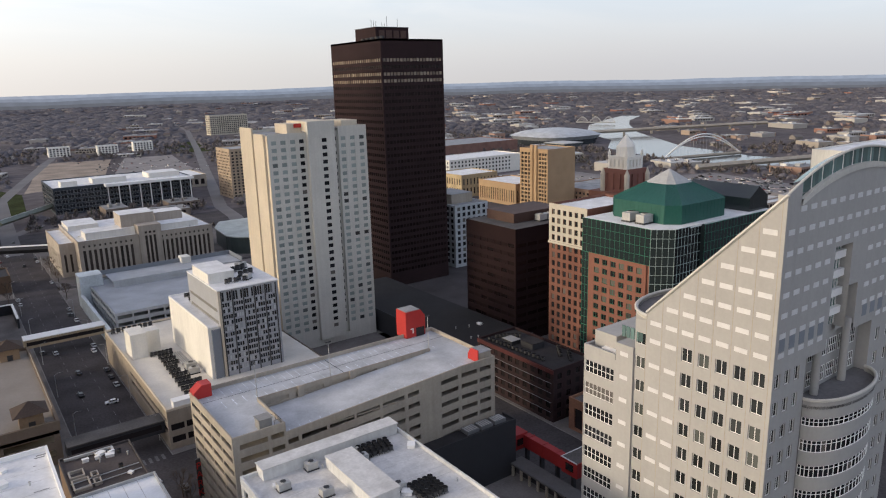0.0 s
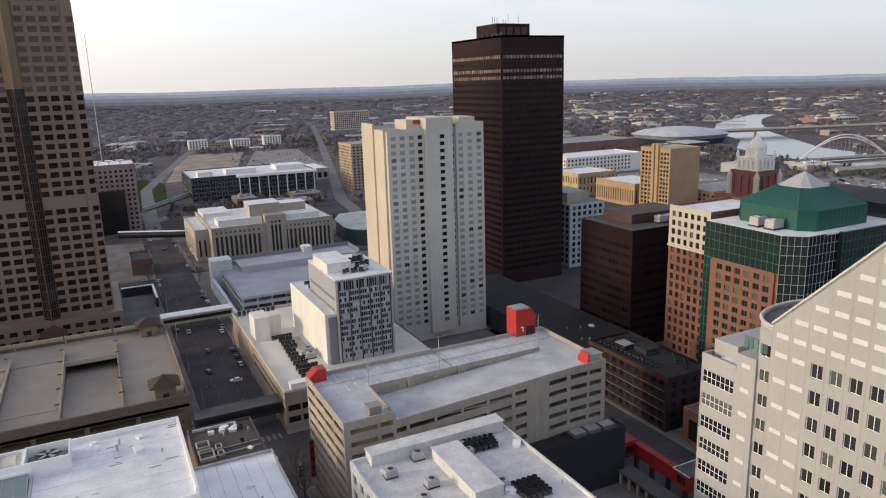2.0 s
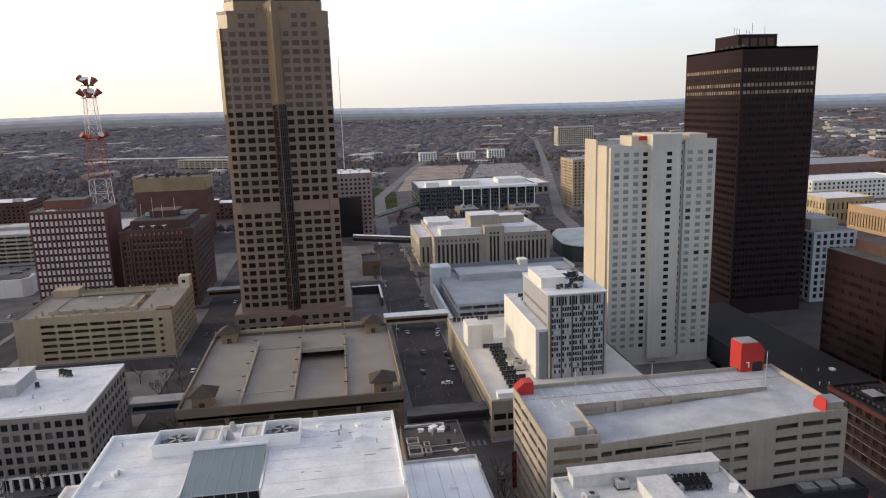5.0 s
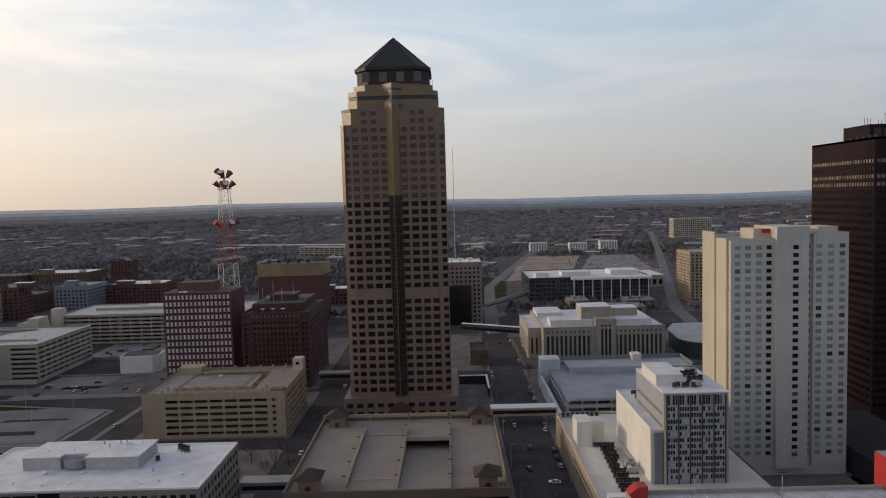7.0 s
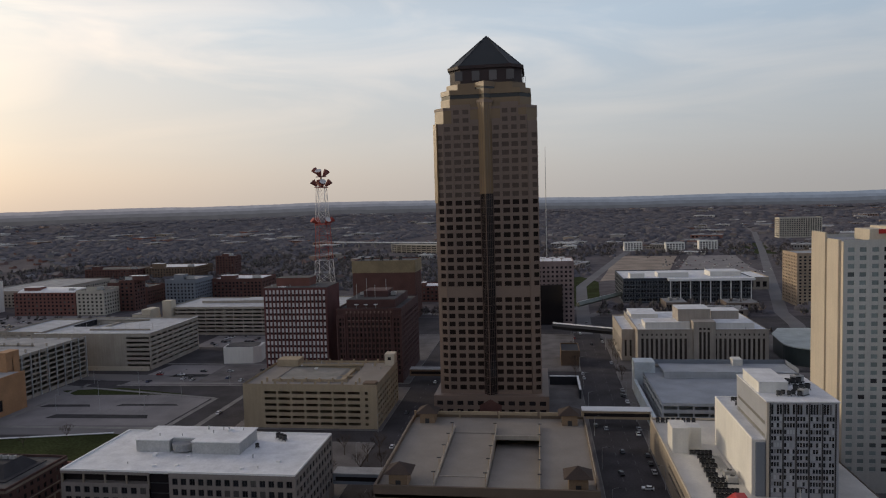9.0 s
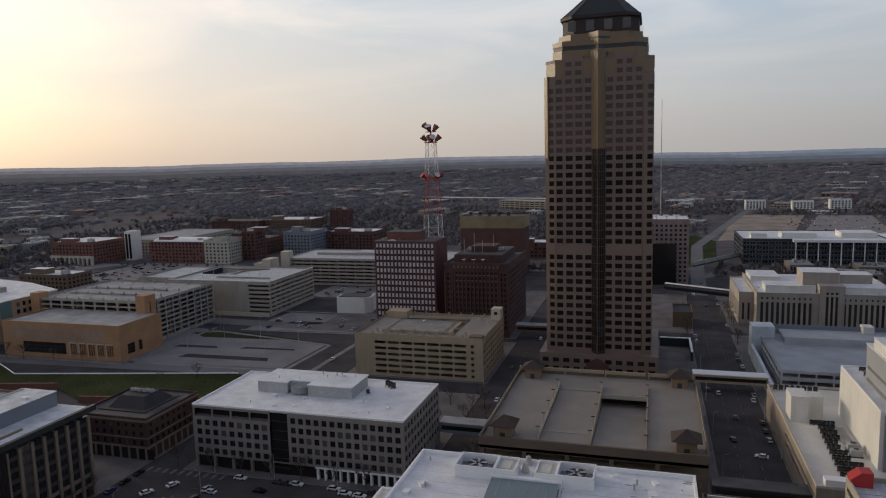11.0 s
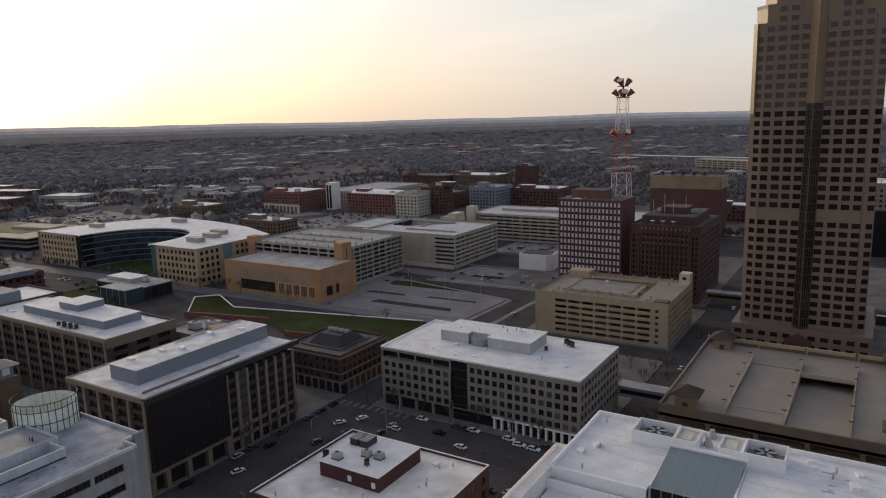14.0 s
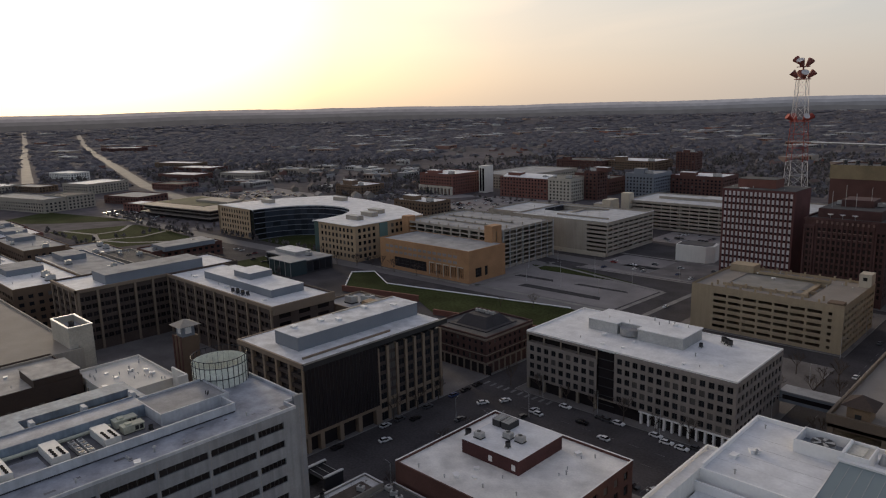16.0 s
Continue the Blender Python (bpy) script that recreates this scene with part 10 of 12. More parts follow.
    part("wall", Shape().box(782, 822, 770, 812, 0, 11), surf("arena_dark_glass", (0.05, 0.06, 0.07)), lw)
    part("roof", Shape().box(781, 823, 769, 813, 11, 12), METAL, lw)
    # added block behind the red-cornered garage, near black in place of deep shade
    dp = thing("dark_low_building", 168, 250, 0, "added low block, near black for the deep shade behind the garage", "building")
    part("wall", Shape().box(152, 185, 198, 312, 0, 9.5), CHARCOAL, dp)
    part("roof", Shape().box(152.4, 184.6, 198.4, 311.6, 9.5, 9.7), surf("black_gravel", (0.018, 0.017, 0.018), 0.95, grain=0.2), dp)
    part("parapet", Shape().box(152, 152.4, 198, 312, 9.5, 10.3).box(152.4, 185, 198, 198.4, 9.5, 10.3), CHARCOAL, dp)
    vents(6, 155, 182, 202, 230, 9.7, 141)


east_side()


# ---- river, bridges ----
WATER = bpy.data.materials.new("river_water")
WATER.use_nodes = True
wp = WATER.node_tree.nodes["Principled BSDF"]
wp.inputs["Base Color"].default_value, wp.inputs["Roughness"].default_value = (0.10, 0.12, 0.13, 1), 0.12
wv = WATER.node_tree.nodes.new("ShaderNodeTexNoise")
wv.inputs["Scale"].default_value = 0.25
wb_ = WATER.node_tree.nodes.new("ShaderNodeBump")
wb_.inputs["Strength"].default_value = 0.15
WATER.node_tree.links.new(wv.outputs["Fac"], wb_.inputs["Height"])
WATER.node_tree.links.new(wb_.outputs[0], wp.inputs["Normal"])
RIVER = [(1620, 1330, 26), (1440, 1230, 32), (1290, 1125, 46), (1110, 960, 50), (1010, 820, 42), (910, 720, 58), (870, 620, 62), (845, 530, 50), (870, 420, 48), (970, 260, 48), (1120, 60, 48)]


def ribbon(pts, z, mat, name, label, category, kind="structure"):
    s = Shape()
    ed = []
    for i, (x, y, h) in enumerate(pts):
        a = pts[max(0, i - 1)]
        b = pts[min(len(pts) - 1, i + 1)]
        d = Vector((b[0] - a[0], b[1] - a[1])).normalized()
        ed.append(((x - d.y * h, y + d.x * h), (x + d.y * h, y - d.x * h)))
    for (a, b), (c, d) in zip(ed, ed[1:]):
        s.poly([(*b, z), (*d, z), (*c, z), (*a, z)])
    return solid(name, s, mat, label, category, kind=kind)


ribbon(RIVER, 0.25, WATER, "river", "pale grey river winding past downtown", "river")


def bridges():
    t = thing("arch_bridge", 837, 565, 0, "white footbridge with a slender tilted arch over the river", "bridge")
    a, b = Vector((770, 580, 3)), Vector((905, 552, 3))
    part("deck", Shape().bar(a, b, 2.2), GREY_CONC, t)
    for dx, hgt in ((0, 30.0), (4, 26.0)):
        s = Shape()
        n = 24
        pts = []
        for k in range(n + 1):
            f = k / n
            p = a.lerp(b, f)
            pts.append((p.x + dx * math.sin(math.pi * f), p.y + dx * math.sin(math.pi * f), 2 + hgt * math.sin(math.pi * f)))
        for p, q in zip(pts, pts[1:]):
            s.bar(p, q, 0.9, 0, 6)
        part("arch", s, WHITE_TRIM, t)
    h = Shape()
    for k in range(2, 23):
        p = a.lerp(b, k / 24)
        h.bar((p.x, p.y, 4), (p.x, p.y, 2 + 30 * math.sin(math.pi * k / 24)), 0.12)
    part("hangers", h, METAL, t)
    for (xa, ya), (xb, yb), z in (((990, 930), (1400, 800), 9), ((700, 480), (1050, 395), 7)):
        t = thing("road_bridge", xa, ya, 0, "long concrete road bridge on piers over the river", "bridge")
        part("deck", Shape().bar((xa, ya, z), (xb, yb, z), 3.4), GREY_CONC, t)
        for k in range(7):
            p = Vector((xa, ya)).lerp(Vector((xb, yb)), (k + 0.5) / 7)
            part("pier", Shape().tube(p.x, p.y, 2.4, 2.4, -1, z - 1.5, 8), GREY_CONC, t)
    for k in range(3):
        t = thing("rail_truss", 1282 + k * 15, 1206 - k * 28, 0, "round-topped truss span over the river", "bridge")
        s = Shape()
        c = Vector((1276 + 14.5 * k, 1216 - 28.5 * k))
        for j in range(12):
            f, g = j / 12, (j + 1) / 12
            s.bar((c.x + 14 * f, c.y - 27.5 * f, 4 + 13 * math.sin(math.pi * f)), (c.x + 14 * g, c.y - 27.5 * g, 4 + 13 * math.sin(math.pi * g)), 0.9)
            s.bar((c.x + 14 * f, c.y - 27.5 * f, 4), (c.x + 14 * f, c.y - 27.5 * f, 4 + 13 * math.sin(math.pi * f)), 0.4)
        s.bar((c.x, c.y, 4), (c.x + 14, c.y - 27.5, 4), 1.2)
        part("truss", s, METAL, t)


bridges()


# ---- north: offices behind the towers, sky bridges ----
def north_side():
    pk = surf("pink_grey_stone", (0.255, 0.19, 0.178), 0.8)
    rows = [(2 + 3.8 * k, 3.9 + 3.8 * k) for k in range(13)]
    p = block("pink_stone_office", -34, 28, 608, 650, 54, pk, WHITE_ROOF, "pinkish stone office with small windows and roof dishes", "office",
              {"S": (spread(1, 61, 16, 0.5), rows), "E": (spread(1, 41, 11, 0.5), rows)}, BLACK_GLASS, depth=0.3)
    part("dark_glass_corner", Shape().prism([(-10, 600), (18, 604), (18, 607.9), (-10, 607.9)], 0, 34), BLACK_GLASS, p, "dark glass lower front")
    for k in range(3):
        d = thing("satellite_dish", 2 + k * 8, 614, 53.1, "white satellite dish on an office roof", "satellite dish", "roof dishes")
        part("dish", Shape().tube(2 + k * 8, 614, 0.6, 3.2, 55, 57, 14), WHITE_TRIM, d)
        part("foot", Shape().tube(2 + k * 8, 614, 0.4, 0.4, 53.1, 55.2, 6), METAL, d)
    gl = block("glass_fronted_office", 82, 206, 722, 800, 25, surf("blue_black_panel", (0.035, 0.045, 0.06), 0.4), WHITE_ROOF, "long dark glass office under a bright white roof", "office",
               {"S": (spread(0.5, 123.5, 22, 0.9), [(1.5 + 4.4 * k, 4.6 + 4.4 * k) for k in range(5)]), "W": (spread(0.5, 77, 12, 0.9), [(1.5 + 4.4 * k, 4.6 + 4.4 * k) for k in range(5)])}, DARK_GLASS, METAL, 1, 0, depth=0.3, bar=0.16)
    for a in ((118, 148, 735, 755), (170, 200, 740, 765), (90, 104, 730, 745)):
        penthouse("plant_room", *a, 24.1, 29, WHITE_WALL, WHITE_ROOF, "white plant room on a bright white roof")
    part("roof_edge", Shape().box(125, 206.5, 714, 721.9, 22.6, 25.0), WHITE_TRIM, gl)
    for k in range(9):
        part("canopy_post", Shape().tube(127 + k * 9.5, 715, 0.5, 0.5, 0, 22.6, 8), WHITE_TRIM, gl)
    block("white_roof_depot", 150, 250, 815, 880, 14, GREY_CONC, WHITE_ROOF, "low wide depot with a pale flat roof", "depot",
          {"S": (spread(1, 99, 14, 0.6), [(3, 9)])}, BLACK_GLASS, depth=0.4)
    block("tan_apartment_tower", 238, 282, 695, 735, 50, surf("tan_brick", (0.36, 0.28, 0.20), 0.85), GREY_ROOF, "tan brick apartment tower with small windows", "apartments",
          {"W": (spread(1, 39, 9, 0.5), [(2 + 3.1 * k, 3.7 + 3.1 * k) for k in range(15)]), "S": (spread(1, 43, 10, 0.5), [(2 + 3.1 * k, 3.7 + 3.1 * k) for k in range(15)])}, OFFICE_GLASS, depth=0.3)
    block("far_concrete_block", 540, 632, 1690, 1722, 46, surf("pale_tan_wall", (0.46, 0.42, 0.35)), GREY_ROOF, "far pale concrete block with grid windows", "office",
          {"S": (spread(1, 91, 18, 0.6), [(3 + 4.6 * k, 6 + 4.6 * k) for k in range(9)]), "W": (spread(1, 31, 6, 0.6), [(3 + 4.6 * k, 6 + 4.6 * k) for k in range(9)])}, OFFICE_GLASS, depth=0.4)
    for x, y in ((160, 1385), (232, 1352), (300, 1392)):
        block("white_apartment_block", x, x + 34, y, y + 16, 17, WHITE_WALL, WHITE_ROOF, "small white and grey apartment block", "apartments",
              {"S": (spread(1, 33, 6, 0.55), [(1.5 + 3.6 * k, 3.8 + 3.6 * k) for k in range(4)])}, DARK_GLASS, depth=0.4, group="white apartment blocks")
    rb = thing("round_corner_building", 183, 485, 0, "low grey-green building with a rounded corner", "building")
    ring = [(173 - 20 * math.cos(a), 470 - 20 * math.sin(a)) for a in [math.pi / 2 * k / 10 for k in range(11)]]
    ring = ring + [(212, 450), (212, 520), (166, 520), (156, 500)]
    part("wall", Shape().prism(ring, 0, 11.3), surf("dark_teal_glass_wall", (0.05, 0.065, 0.065), 0.3), rb)
    part("roof", Shape().prism([(183 + (q[0] - 183) * 1.03, 485 + (q[1] - 485) * 1.03) for q in ring], 11.3, 12.0), surf("pale_green_roof", (0.42, 0.45, 0.42), 0.8), rb)
    for (xa, xb, y0, y1, z0, z1, mat, lab) in ((17.9, 45.4, 217, 223, 4.8, 8.6, CHARCOAL, "dark enclosed skywalk over the street"), (-4.0 + 22, 50, 331, 337, 4.6, 8.4, TAN_CONC, "tan enclosed skywalk with a white roof over the street"),
                                               (-78.4, -57.1, 248, 254, 4.8, 8.6, BLUE_GREY, "grey enclosed skywalk over the street"), (-78.9, -57, 408, 414, 4.8, 8.6, BRICK_BROWN, "brown enclosed skywalk over the street")):
        s = thing("skywalk", (xa + xb) / 2, y0, 0, lab, "skywalk", "street skywalks")
        part("tunnel", Shape().box(xa, xb, y0, y1, z0, z1), mat, s)
        part("roof", Shape().box(xa, xb, y0 - 0.4, y1 + 0.4, z1, z1 + 0.4), WHITE_TRIM if mat is TAN_CONC else DARK_ROOF if mat is CHARCOAL else GREY_ROOF, s)
        part("window_band", Shape().box(xa + 1, xb - 1, y0 - 0.06, y0 - 0.003, z0 + 1.2, z0 + 2.8), BLACK_GLASS, s)
    for (a, b, z, mat, lab) in (((9, 560, 7), (57, 534, 7), 1.9, CHARCOAL, "long dark skywalk with a white roof edge"), ((34, 668, 7), (82, 740, 7), 1.8, surf("skywalk_green", (0.16, 0.18, 0.15), 0.6), "grey-green skywalk climbing to the glass office")):
        s = thing("skywalk", a[0], a[1], 0, lab, "skywalk", "street skywalks")
        part("tunnel", Shape().bar(a, b, z * 1.4), mat, s)
        part("roof", Shape().bar((a[0], a[1], a[2] + z * 1.05), (b[0], b[1], b[2] + z * 1.05), z * 0.42), WHITE_TRIM, s)
    # small block and kiosk by the tower
    block("brown_kiosk_block", 12, 24, 455, 480, 10, BRICK_BROWN, CHARCOAL, "small brown block beside the street", "building")
    w = thing("plaza_wall", 14, 410, 0, "low pale plaza wall with a thin white edge", "wall")
    part("wall", Shape().box(4, 20.5, 408, 409, 0, 5).box(19.6, 20.5, 380, 408, 0, 5), CHARCOAL, w)
    part("coping", Shape().box(4, 20.6, 407.9, 409.1, 5, 5.4).box(19.5, 20.6, 380, 407.9, 5, 5.4), WHITE_TRIM, w)
    # thin guyed mast far off
    m = solid("far_mast", Shape().tube(8, 900, 0.7, 0.25, 0, 172, 6), METAL, "thin tall grey mast far behind the town", "mast")


north_side()


# ---- brick blocks and lots to the north-west ----
def north_west():
    spec = [(-660, -602, 636, 692, 26, BRICK_RED), (-640, -560, 720, 850, 19, GREY_CONC), (-548, -478, 664, 700, 24, BRICK_RED), (-476.9, -446, 664, 700, 26, CREAM_STONE), (-445, -428, 690, 712, 33, BRICK_DARK),
            (-424, -388, 745, 790, 27, BLUE_GREY), (-387, -325, 786, 830, 23, BRICK_DARK), (-690, -604, 985, 1040, 17, BRICK_DARK), (-600, -520, 1000, 1060, 18, BRICK_BROWN), (-495, -465, 1020, 1045, 32, BRICK_DARK),
            (-560, -505, 500, 530, 14, BRICK_BROWN), (-500, -440, 735, 775, 20, BRICK_DARK), (-150, -60, 742, 775, 17, BRICK_DARK), (-60, -8, 690, 725, 22, GREY_CONC), (-740, -690, 560, 600, 14, BRICK_BROWN)]
    roofs = [WHITE_ROOF, GREY_ROOF, WHITE_ROOF, DARK_ROOF]
    for i, (x0, x1, y0, y1, z, w) in enumerate(spec):
        n = int((z - 1.2) / 3.8)
        rows = [(1.5 + 3.8 * k, 3.5 + 3.8 * k) for k in range(n)]
        block("brick_block" if w in (BRICK_RED, BRICK_DARK, BRICK_BROWN) else "pale_block", x0, x1, y0, y1, z, w, roofs[i % 4], "flat-roofed town block with rows of windows", "building",
              {"S": (spread(1, x1 - x0 - 1, int((x1 - x0) / 4.5), 0.5), rows), "E" if x1 < 0 else "W": (spread(1, y1 - y0 - 1, int((y1 - y0) / 4.5), 0.5), rows)}, OFFICE_GLASS, depth=0.3, group="north-west town blocks", most=60)
        penthouse("plant_room", x0 + 8, x0 + (20 if i % 2 else 26), y0 + 6, y0 + 16, z - 0.9, z + 3.0 + i % 3, w, roofs[i % 4], "small plant room on a town block")
        air_unit(x1 - 8, y0 + 8, z - 0.9, 0, 2.6)
        air_unit(x1 - 14, y0 + 12, z - 0.9, 90, 2.2)
    f = thing("white_stair_fin", -585, 680, 0, "tall white stair fin with two dark glass strips", "stair tower")
    part("wall", Shape().box(-593, -583, 676, 692, 0, 34), WHITE_WALL, f)
    for k in range(2):
        part("glass_strip", Shape().box(-591.6 + k * 4.4, -588.6 + k * 4.4, 675.8, 675.997, 2, 31), BLACK_GLASS, f)
    v = thing("vaulted_roof", -513, 682, 23, "low white vaulted metal roof on a brick block", "roof")
    vs_ = Shape()
    for k in range(8):
        a, b = math.pi * k / 8, math.pi * (k + 1) / 8
        ya, yb = 682 - 15 * math.cos(a), 682 - 15 * math.cos(b)
        za, zb = 23.1 + 4 * math.sin(a), 23.1 + 4 * math.sin(b)
        vs_.poly([(-546, ya, za), (-479, ya, za), (-479, yb, zb), (-546, yb, zb)])
        for xx, order in ((-479, 1), (-546, -1)):
            vs_.poly([(xx, ya, za), (xx, ya, 23.1), (xx, yb, 23.1), (xx, yb, zb)][::order])
    part("vault", vs_, WHITE_TRIM, v)
    bands = thing("stone_arcade", -631, 635, 0, "pale stone arcade along the foot of a brick block", "arcade")
    for k in range(10):
        part("pier", Shape().box(-660 + k * 6.2, -657.6 + k * 6.2, 633.5, 635.9, 0, 8), CREAM_STONE, bands)
    part("lintel", Shape().box(-660.2, -601.5, 633.4, 635.95, 8, 10.5), CREAM_STONE, bands)


north_west()


def west_edge():
    """Buildings where the streets turn fifteen degrees from downtown's grid."""
    spec = [(-955, 258, 118, 34, 16, GREY_CONC, GREY_ROOF), (-926, 296, 46, 36, 17, GREY_CONC, DARK_ROOF), (-1085, 385, 58, 66, 15, GREY_CONC, WHITE_ROOF), (-826, 340, 27, 26, 9, BRICK_RED, WHITE_ROOF), (-905, 368, 66, 44, 10, BRICK_DARK, GREY_ROOF),
            (-2135, 850, 130, 46, 14, BRICK_DARK, WHITE_ROOF), (-1400, 668, 110, 40, 11, BRICK_BROWN, WHITE_ROOF), (-1255, 636, 96, 44, 10, BRICK_DARK, WHITE_ROOF), (-1180, 330, 70, 30, 9, BRICK_BROWN, GREY_ROOF), (-1330, 430, 60, 36, 14, WHITE_WALL, WHITE_ROOF),
            (-1240, 290, 80, 40, 10, GREY_CONC, WHITE_ROOF), (-1010, 470, 60, 34, 9, BRICK_RED, DARK_ROOF), (-1120, 540, 84, 40, 12, BRICK_DARK, WHITE_ROOF), (-1050, 610, 70, 44, 12, GREY_CONC, WHITE_ROOF), (-1480, 300, 90, 50, 10, BRICK_DARK, WHITE_ROOF),
            (-1120, 205, 60, 34, 12, BRICK_BROWN, WHITE_ROOF), (-1350, 210, 80, 40, 12, WHITE_WALL, GREY_ROOF)]
    for x, y, w, d, z, wall, roof in spec:
        rows = [(1.5 + 3.8 * k, 3.6 + 3.8 * k) for k in range(int((z - 1.0) / 3.8))]
        t = block("brick_block" if wall in (BRICK_RED, BRICK_DARK, BRICK_BROWN) else "pale_block", x - w / 2, x + w / 2, y - d / 2, y + d / 2, z, wall, roof, "low flat-roofed block at the west edge of downtown", "building",
                  {"S": (spread(1, w - 1, int(w / 5), 0.5), rows), "E": (spread(1, d - 1, int(d / 5), 0.5), rows)}, OFFICE_GLASS, depth=0.3, group="west edge blocks", most=40)
        t.rotation_euler = (0, 0, radians(15 if y < 700 else 25))
    # low library of thin slabs over recessed glass
    t = thing("layered_library", -725, 368, 0, "low modern library with thin slab roofs over recessed dark glass", "library")
    for k, (z, g) in enumerate(((3.6, 0.0), (7.4, 3.0), (11.2, 0.0))):
        part("roof_slab" if k == 2 else "floor_slab", Shape().box(-790 + g, -664 - g, 330 + g, 408 - g, z, z + 0.9), surf("copper_slab", (0.20, 0.17, 0.15), 0.7), t)
        part("glass_storey", Shape().box(-786 + g, -668 - g, 334 + g, 404 - g, z - 2.9 if k else 0, z), BLACK_GLASS, t)
    part("roof_garden", Shape().box(-786, -700, 350, 404, 12.1, 12.4), surf("sedum", (0.10, 0.095, 0.05), 0.95), t)
    part("roof_house", Shape().box(-745, -690, 372, 392, 12.1, 14.6), GREY_CONC, t)
    t.rotation_euler = (0, 0, radians(8))


west_edge()

# ---- lawns, lots and far roads ----
def flat(pts, z, mat, name, label, category):
    s = Shape()
    s.poly([(x, y, z) for x, y in pts])
    return solid(name, s, mat, label, category, kind="structure")


PALE_ROAD = surf("pale_far_road", (0.155, 0.147, 0.146), 0.8, spec=0.22, grain=0.08, stain=0.15, stain_m=30)
LOT = surf("grey_parking_lot", (0.245, 0.228, 0.222), 0.95, spec=0.08, grain=0.08, stain=0.18, stain_m=18)
flat([(-338, 257), (-284, 269.6), (-259, 257), (-180, 272), (-178, 302), (-208, 311), (-329, 285), (-361, 302), (-372, 291)], 0.20, GRASS, "lawn", "green sloping lawn strip beside the street", "lawn")
flat([(-290, 385), (-275, 376), (-205, 380), (-255, 393)], 0.08, GRASS, "lawn", "narrow strip of grass in a parking lot", "lawn")
flat([(-300, 320), (-190, 322), (-188, 372), (-296, 395)], 0.06, LOT, "parking_lot", "empty grey parking lot", "parking lot")
flat([(-260, 400), (-150, 405), (-150, 450), (-255, 452)], 0.055, LOT, "parking_lot", "grey lot with scattered cars", "parking lot")
flat([(-742, 214), (-716, 288), (-650, 292), (-586, 287), (-609, 215)], 0.12, GRASS, "lawn", "green park with curving pale paths", "park")
flat([(-860, 190), (-800, 235), (-745, 300), (-905, 262)], 0.11, GRASS, "lawn", "dark green park lawn", "park")
flat([(-446, 316), (-533, 318), (-530, 350), (-505, 368), (-470, 366), (-448, 345)], 0.19, GRASS, "lawn", "lawn inside the crescent court", "lawn")
flat([(-470, 225), (-415, 245), (-400, 285), (-470, 290)], 0.10, GRASS, "lawn", "small lawn near the pavilion", "lawn")
flat([(74, 905), (92, 1010), (131, 1275), (235, 1262), (168, 968), (120, 935)], 0.10, DIRT, "bare_ground", "bare tan building site", "ground")
flat([(175, 960), (255, 1262), (330, 1255), (300, 1070), (290, 950)], 0.09, LOT, "parking_lot", "large grey lot with rows of cars", "parking lot")
flat([(335, 1280), (420, 1270), (470, 1520), (380, 1570)], 0.10, GRASS, "lawn", "green field beside the road", "lawn")
flat([(28, 690), (62, 760), (72, 900), (46, 985), (30, 850)], 0.10, GRASS, "lawn", "green verge by the ramp road", "lawn")
flat([(540, 330), (690, 345), (715, 470), (640, 480), (545, 400)], 0.10, LOT, "parking_lot", "full car park by the river", "parking lot")
flat([(335, 215), (425, 225), (425, 395), (335, 400)], 0.09, LOT, "parking_lot", "grey lot between downtown blocks", "parking lot")
flat([(465, 460), (620, 465), (600, 640), (470, 640)], 0.09, LOT, "parking_lot", "grey lot east of the stone tower", "parking lot")
flat([(-690, 560), (-620, 560), (-560, 650), (-700, 648)], 0.09, LOT, "parking_lot", "car park full of small cars", "parking lot")
flat([(-560, 520), (-420, 540), (-430, 660), (-550, 660)], 0.08, LOT, "parking_lot", "car park between brick blocks", "parking lot")
flat([(-270, 510), (-200, 510), (-196, 556), (-270, 556)], 0.08, LOT, "parking_lot", "grey car park behind the white building", "parking lot")
flat([(-900, 470), (-760, 440), (-720, 540), (-880, 560)], 0.09, LOT, "parking_lot", "wide car park with many cars", "parking lot")


def road(pts, half, name="road", z=0.14):
    return ribbon([(x, y, half) for x, y in pts], z, PALE_ROAD, name, "pale straight road running out of town", "road")


road([(178, 480), (205, 600), (213, 660), (400, 1345), (560, 1950), (610, 2190)], 6)
road([(34, 560), (40, 700), (48, 855), (140, 1270), (178, 1430), (300, 1800)], 6)
road([(40, 640), (80, 705), (120, 870), (200, 980)], 5, z=0.13)
road([(-700, 395), (-830, 408), (-1090, 460), (-1930, 706), (-2180, 780)], 10)
road([(-1150, 322), (-1225, 334), (-2200, 600)], 9)


def far_road(pts, half):
    """A road laid on the rising land."""
    s = Shape()
    for (xa, ya), (xb, yb) in zip(pts, pts[1:]):
        d = Vector((xb - xa, yb - ya)).normalized() * half
        for k in range(6):
            (xc, yc), (xd, yd) = [(xa + (xb - xa) * f, ya + (yb - ya) * f) for f in (k / 6, (k + 1) / 6)]
            zc, zd = [land_height(math.hypot(x, y), math.degrees(math.atan2(-x, y))) + 0.8 for x, y in ((xc, yc), (xd, yd))]
            s.poly([(xc + d.y, yc - d.x, zc), (xd + d.y, yd - d.x, zd), (xd - d.y, yd + d.x, zd), (xc - d.y, yc + d.x, zc)])
    return solid("road", s, PALE_ROAD, "pale straight road climbing the far hills", "road", kind="structure")


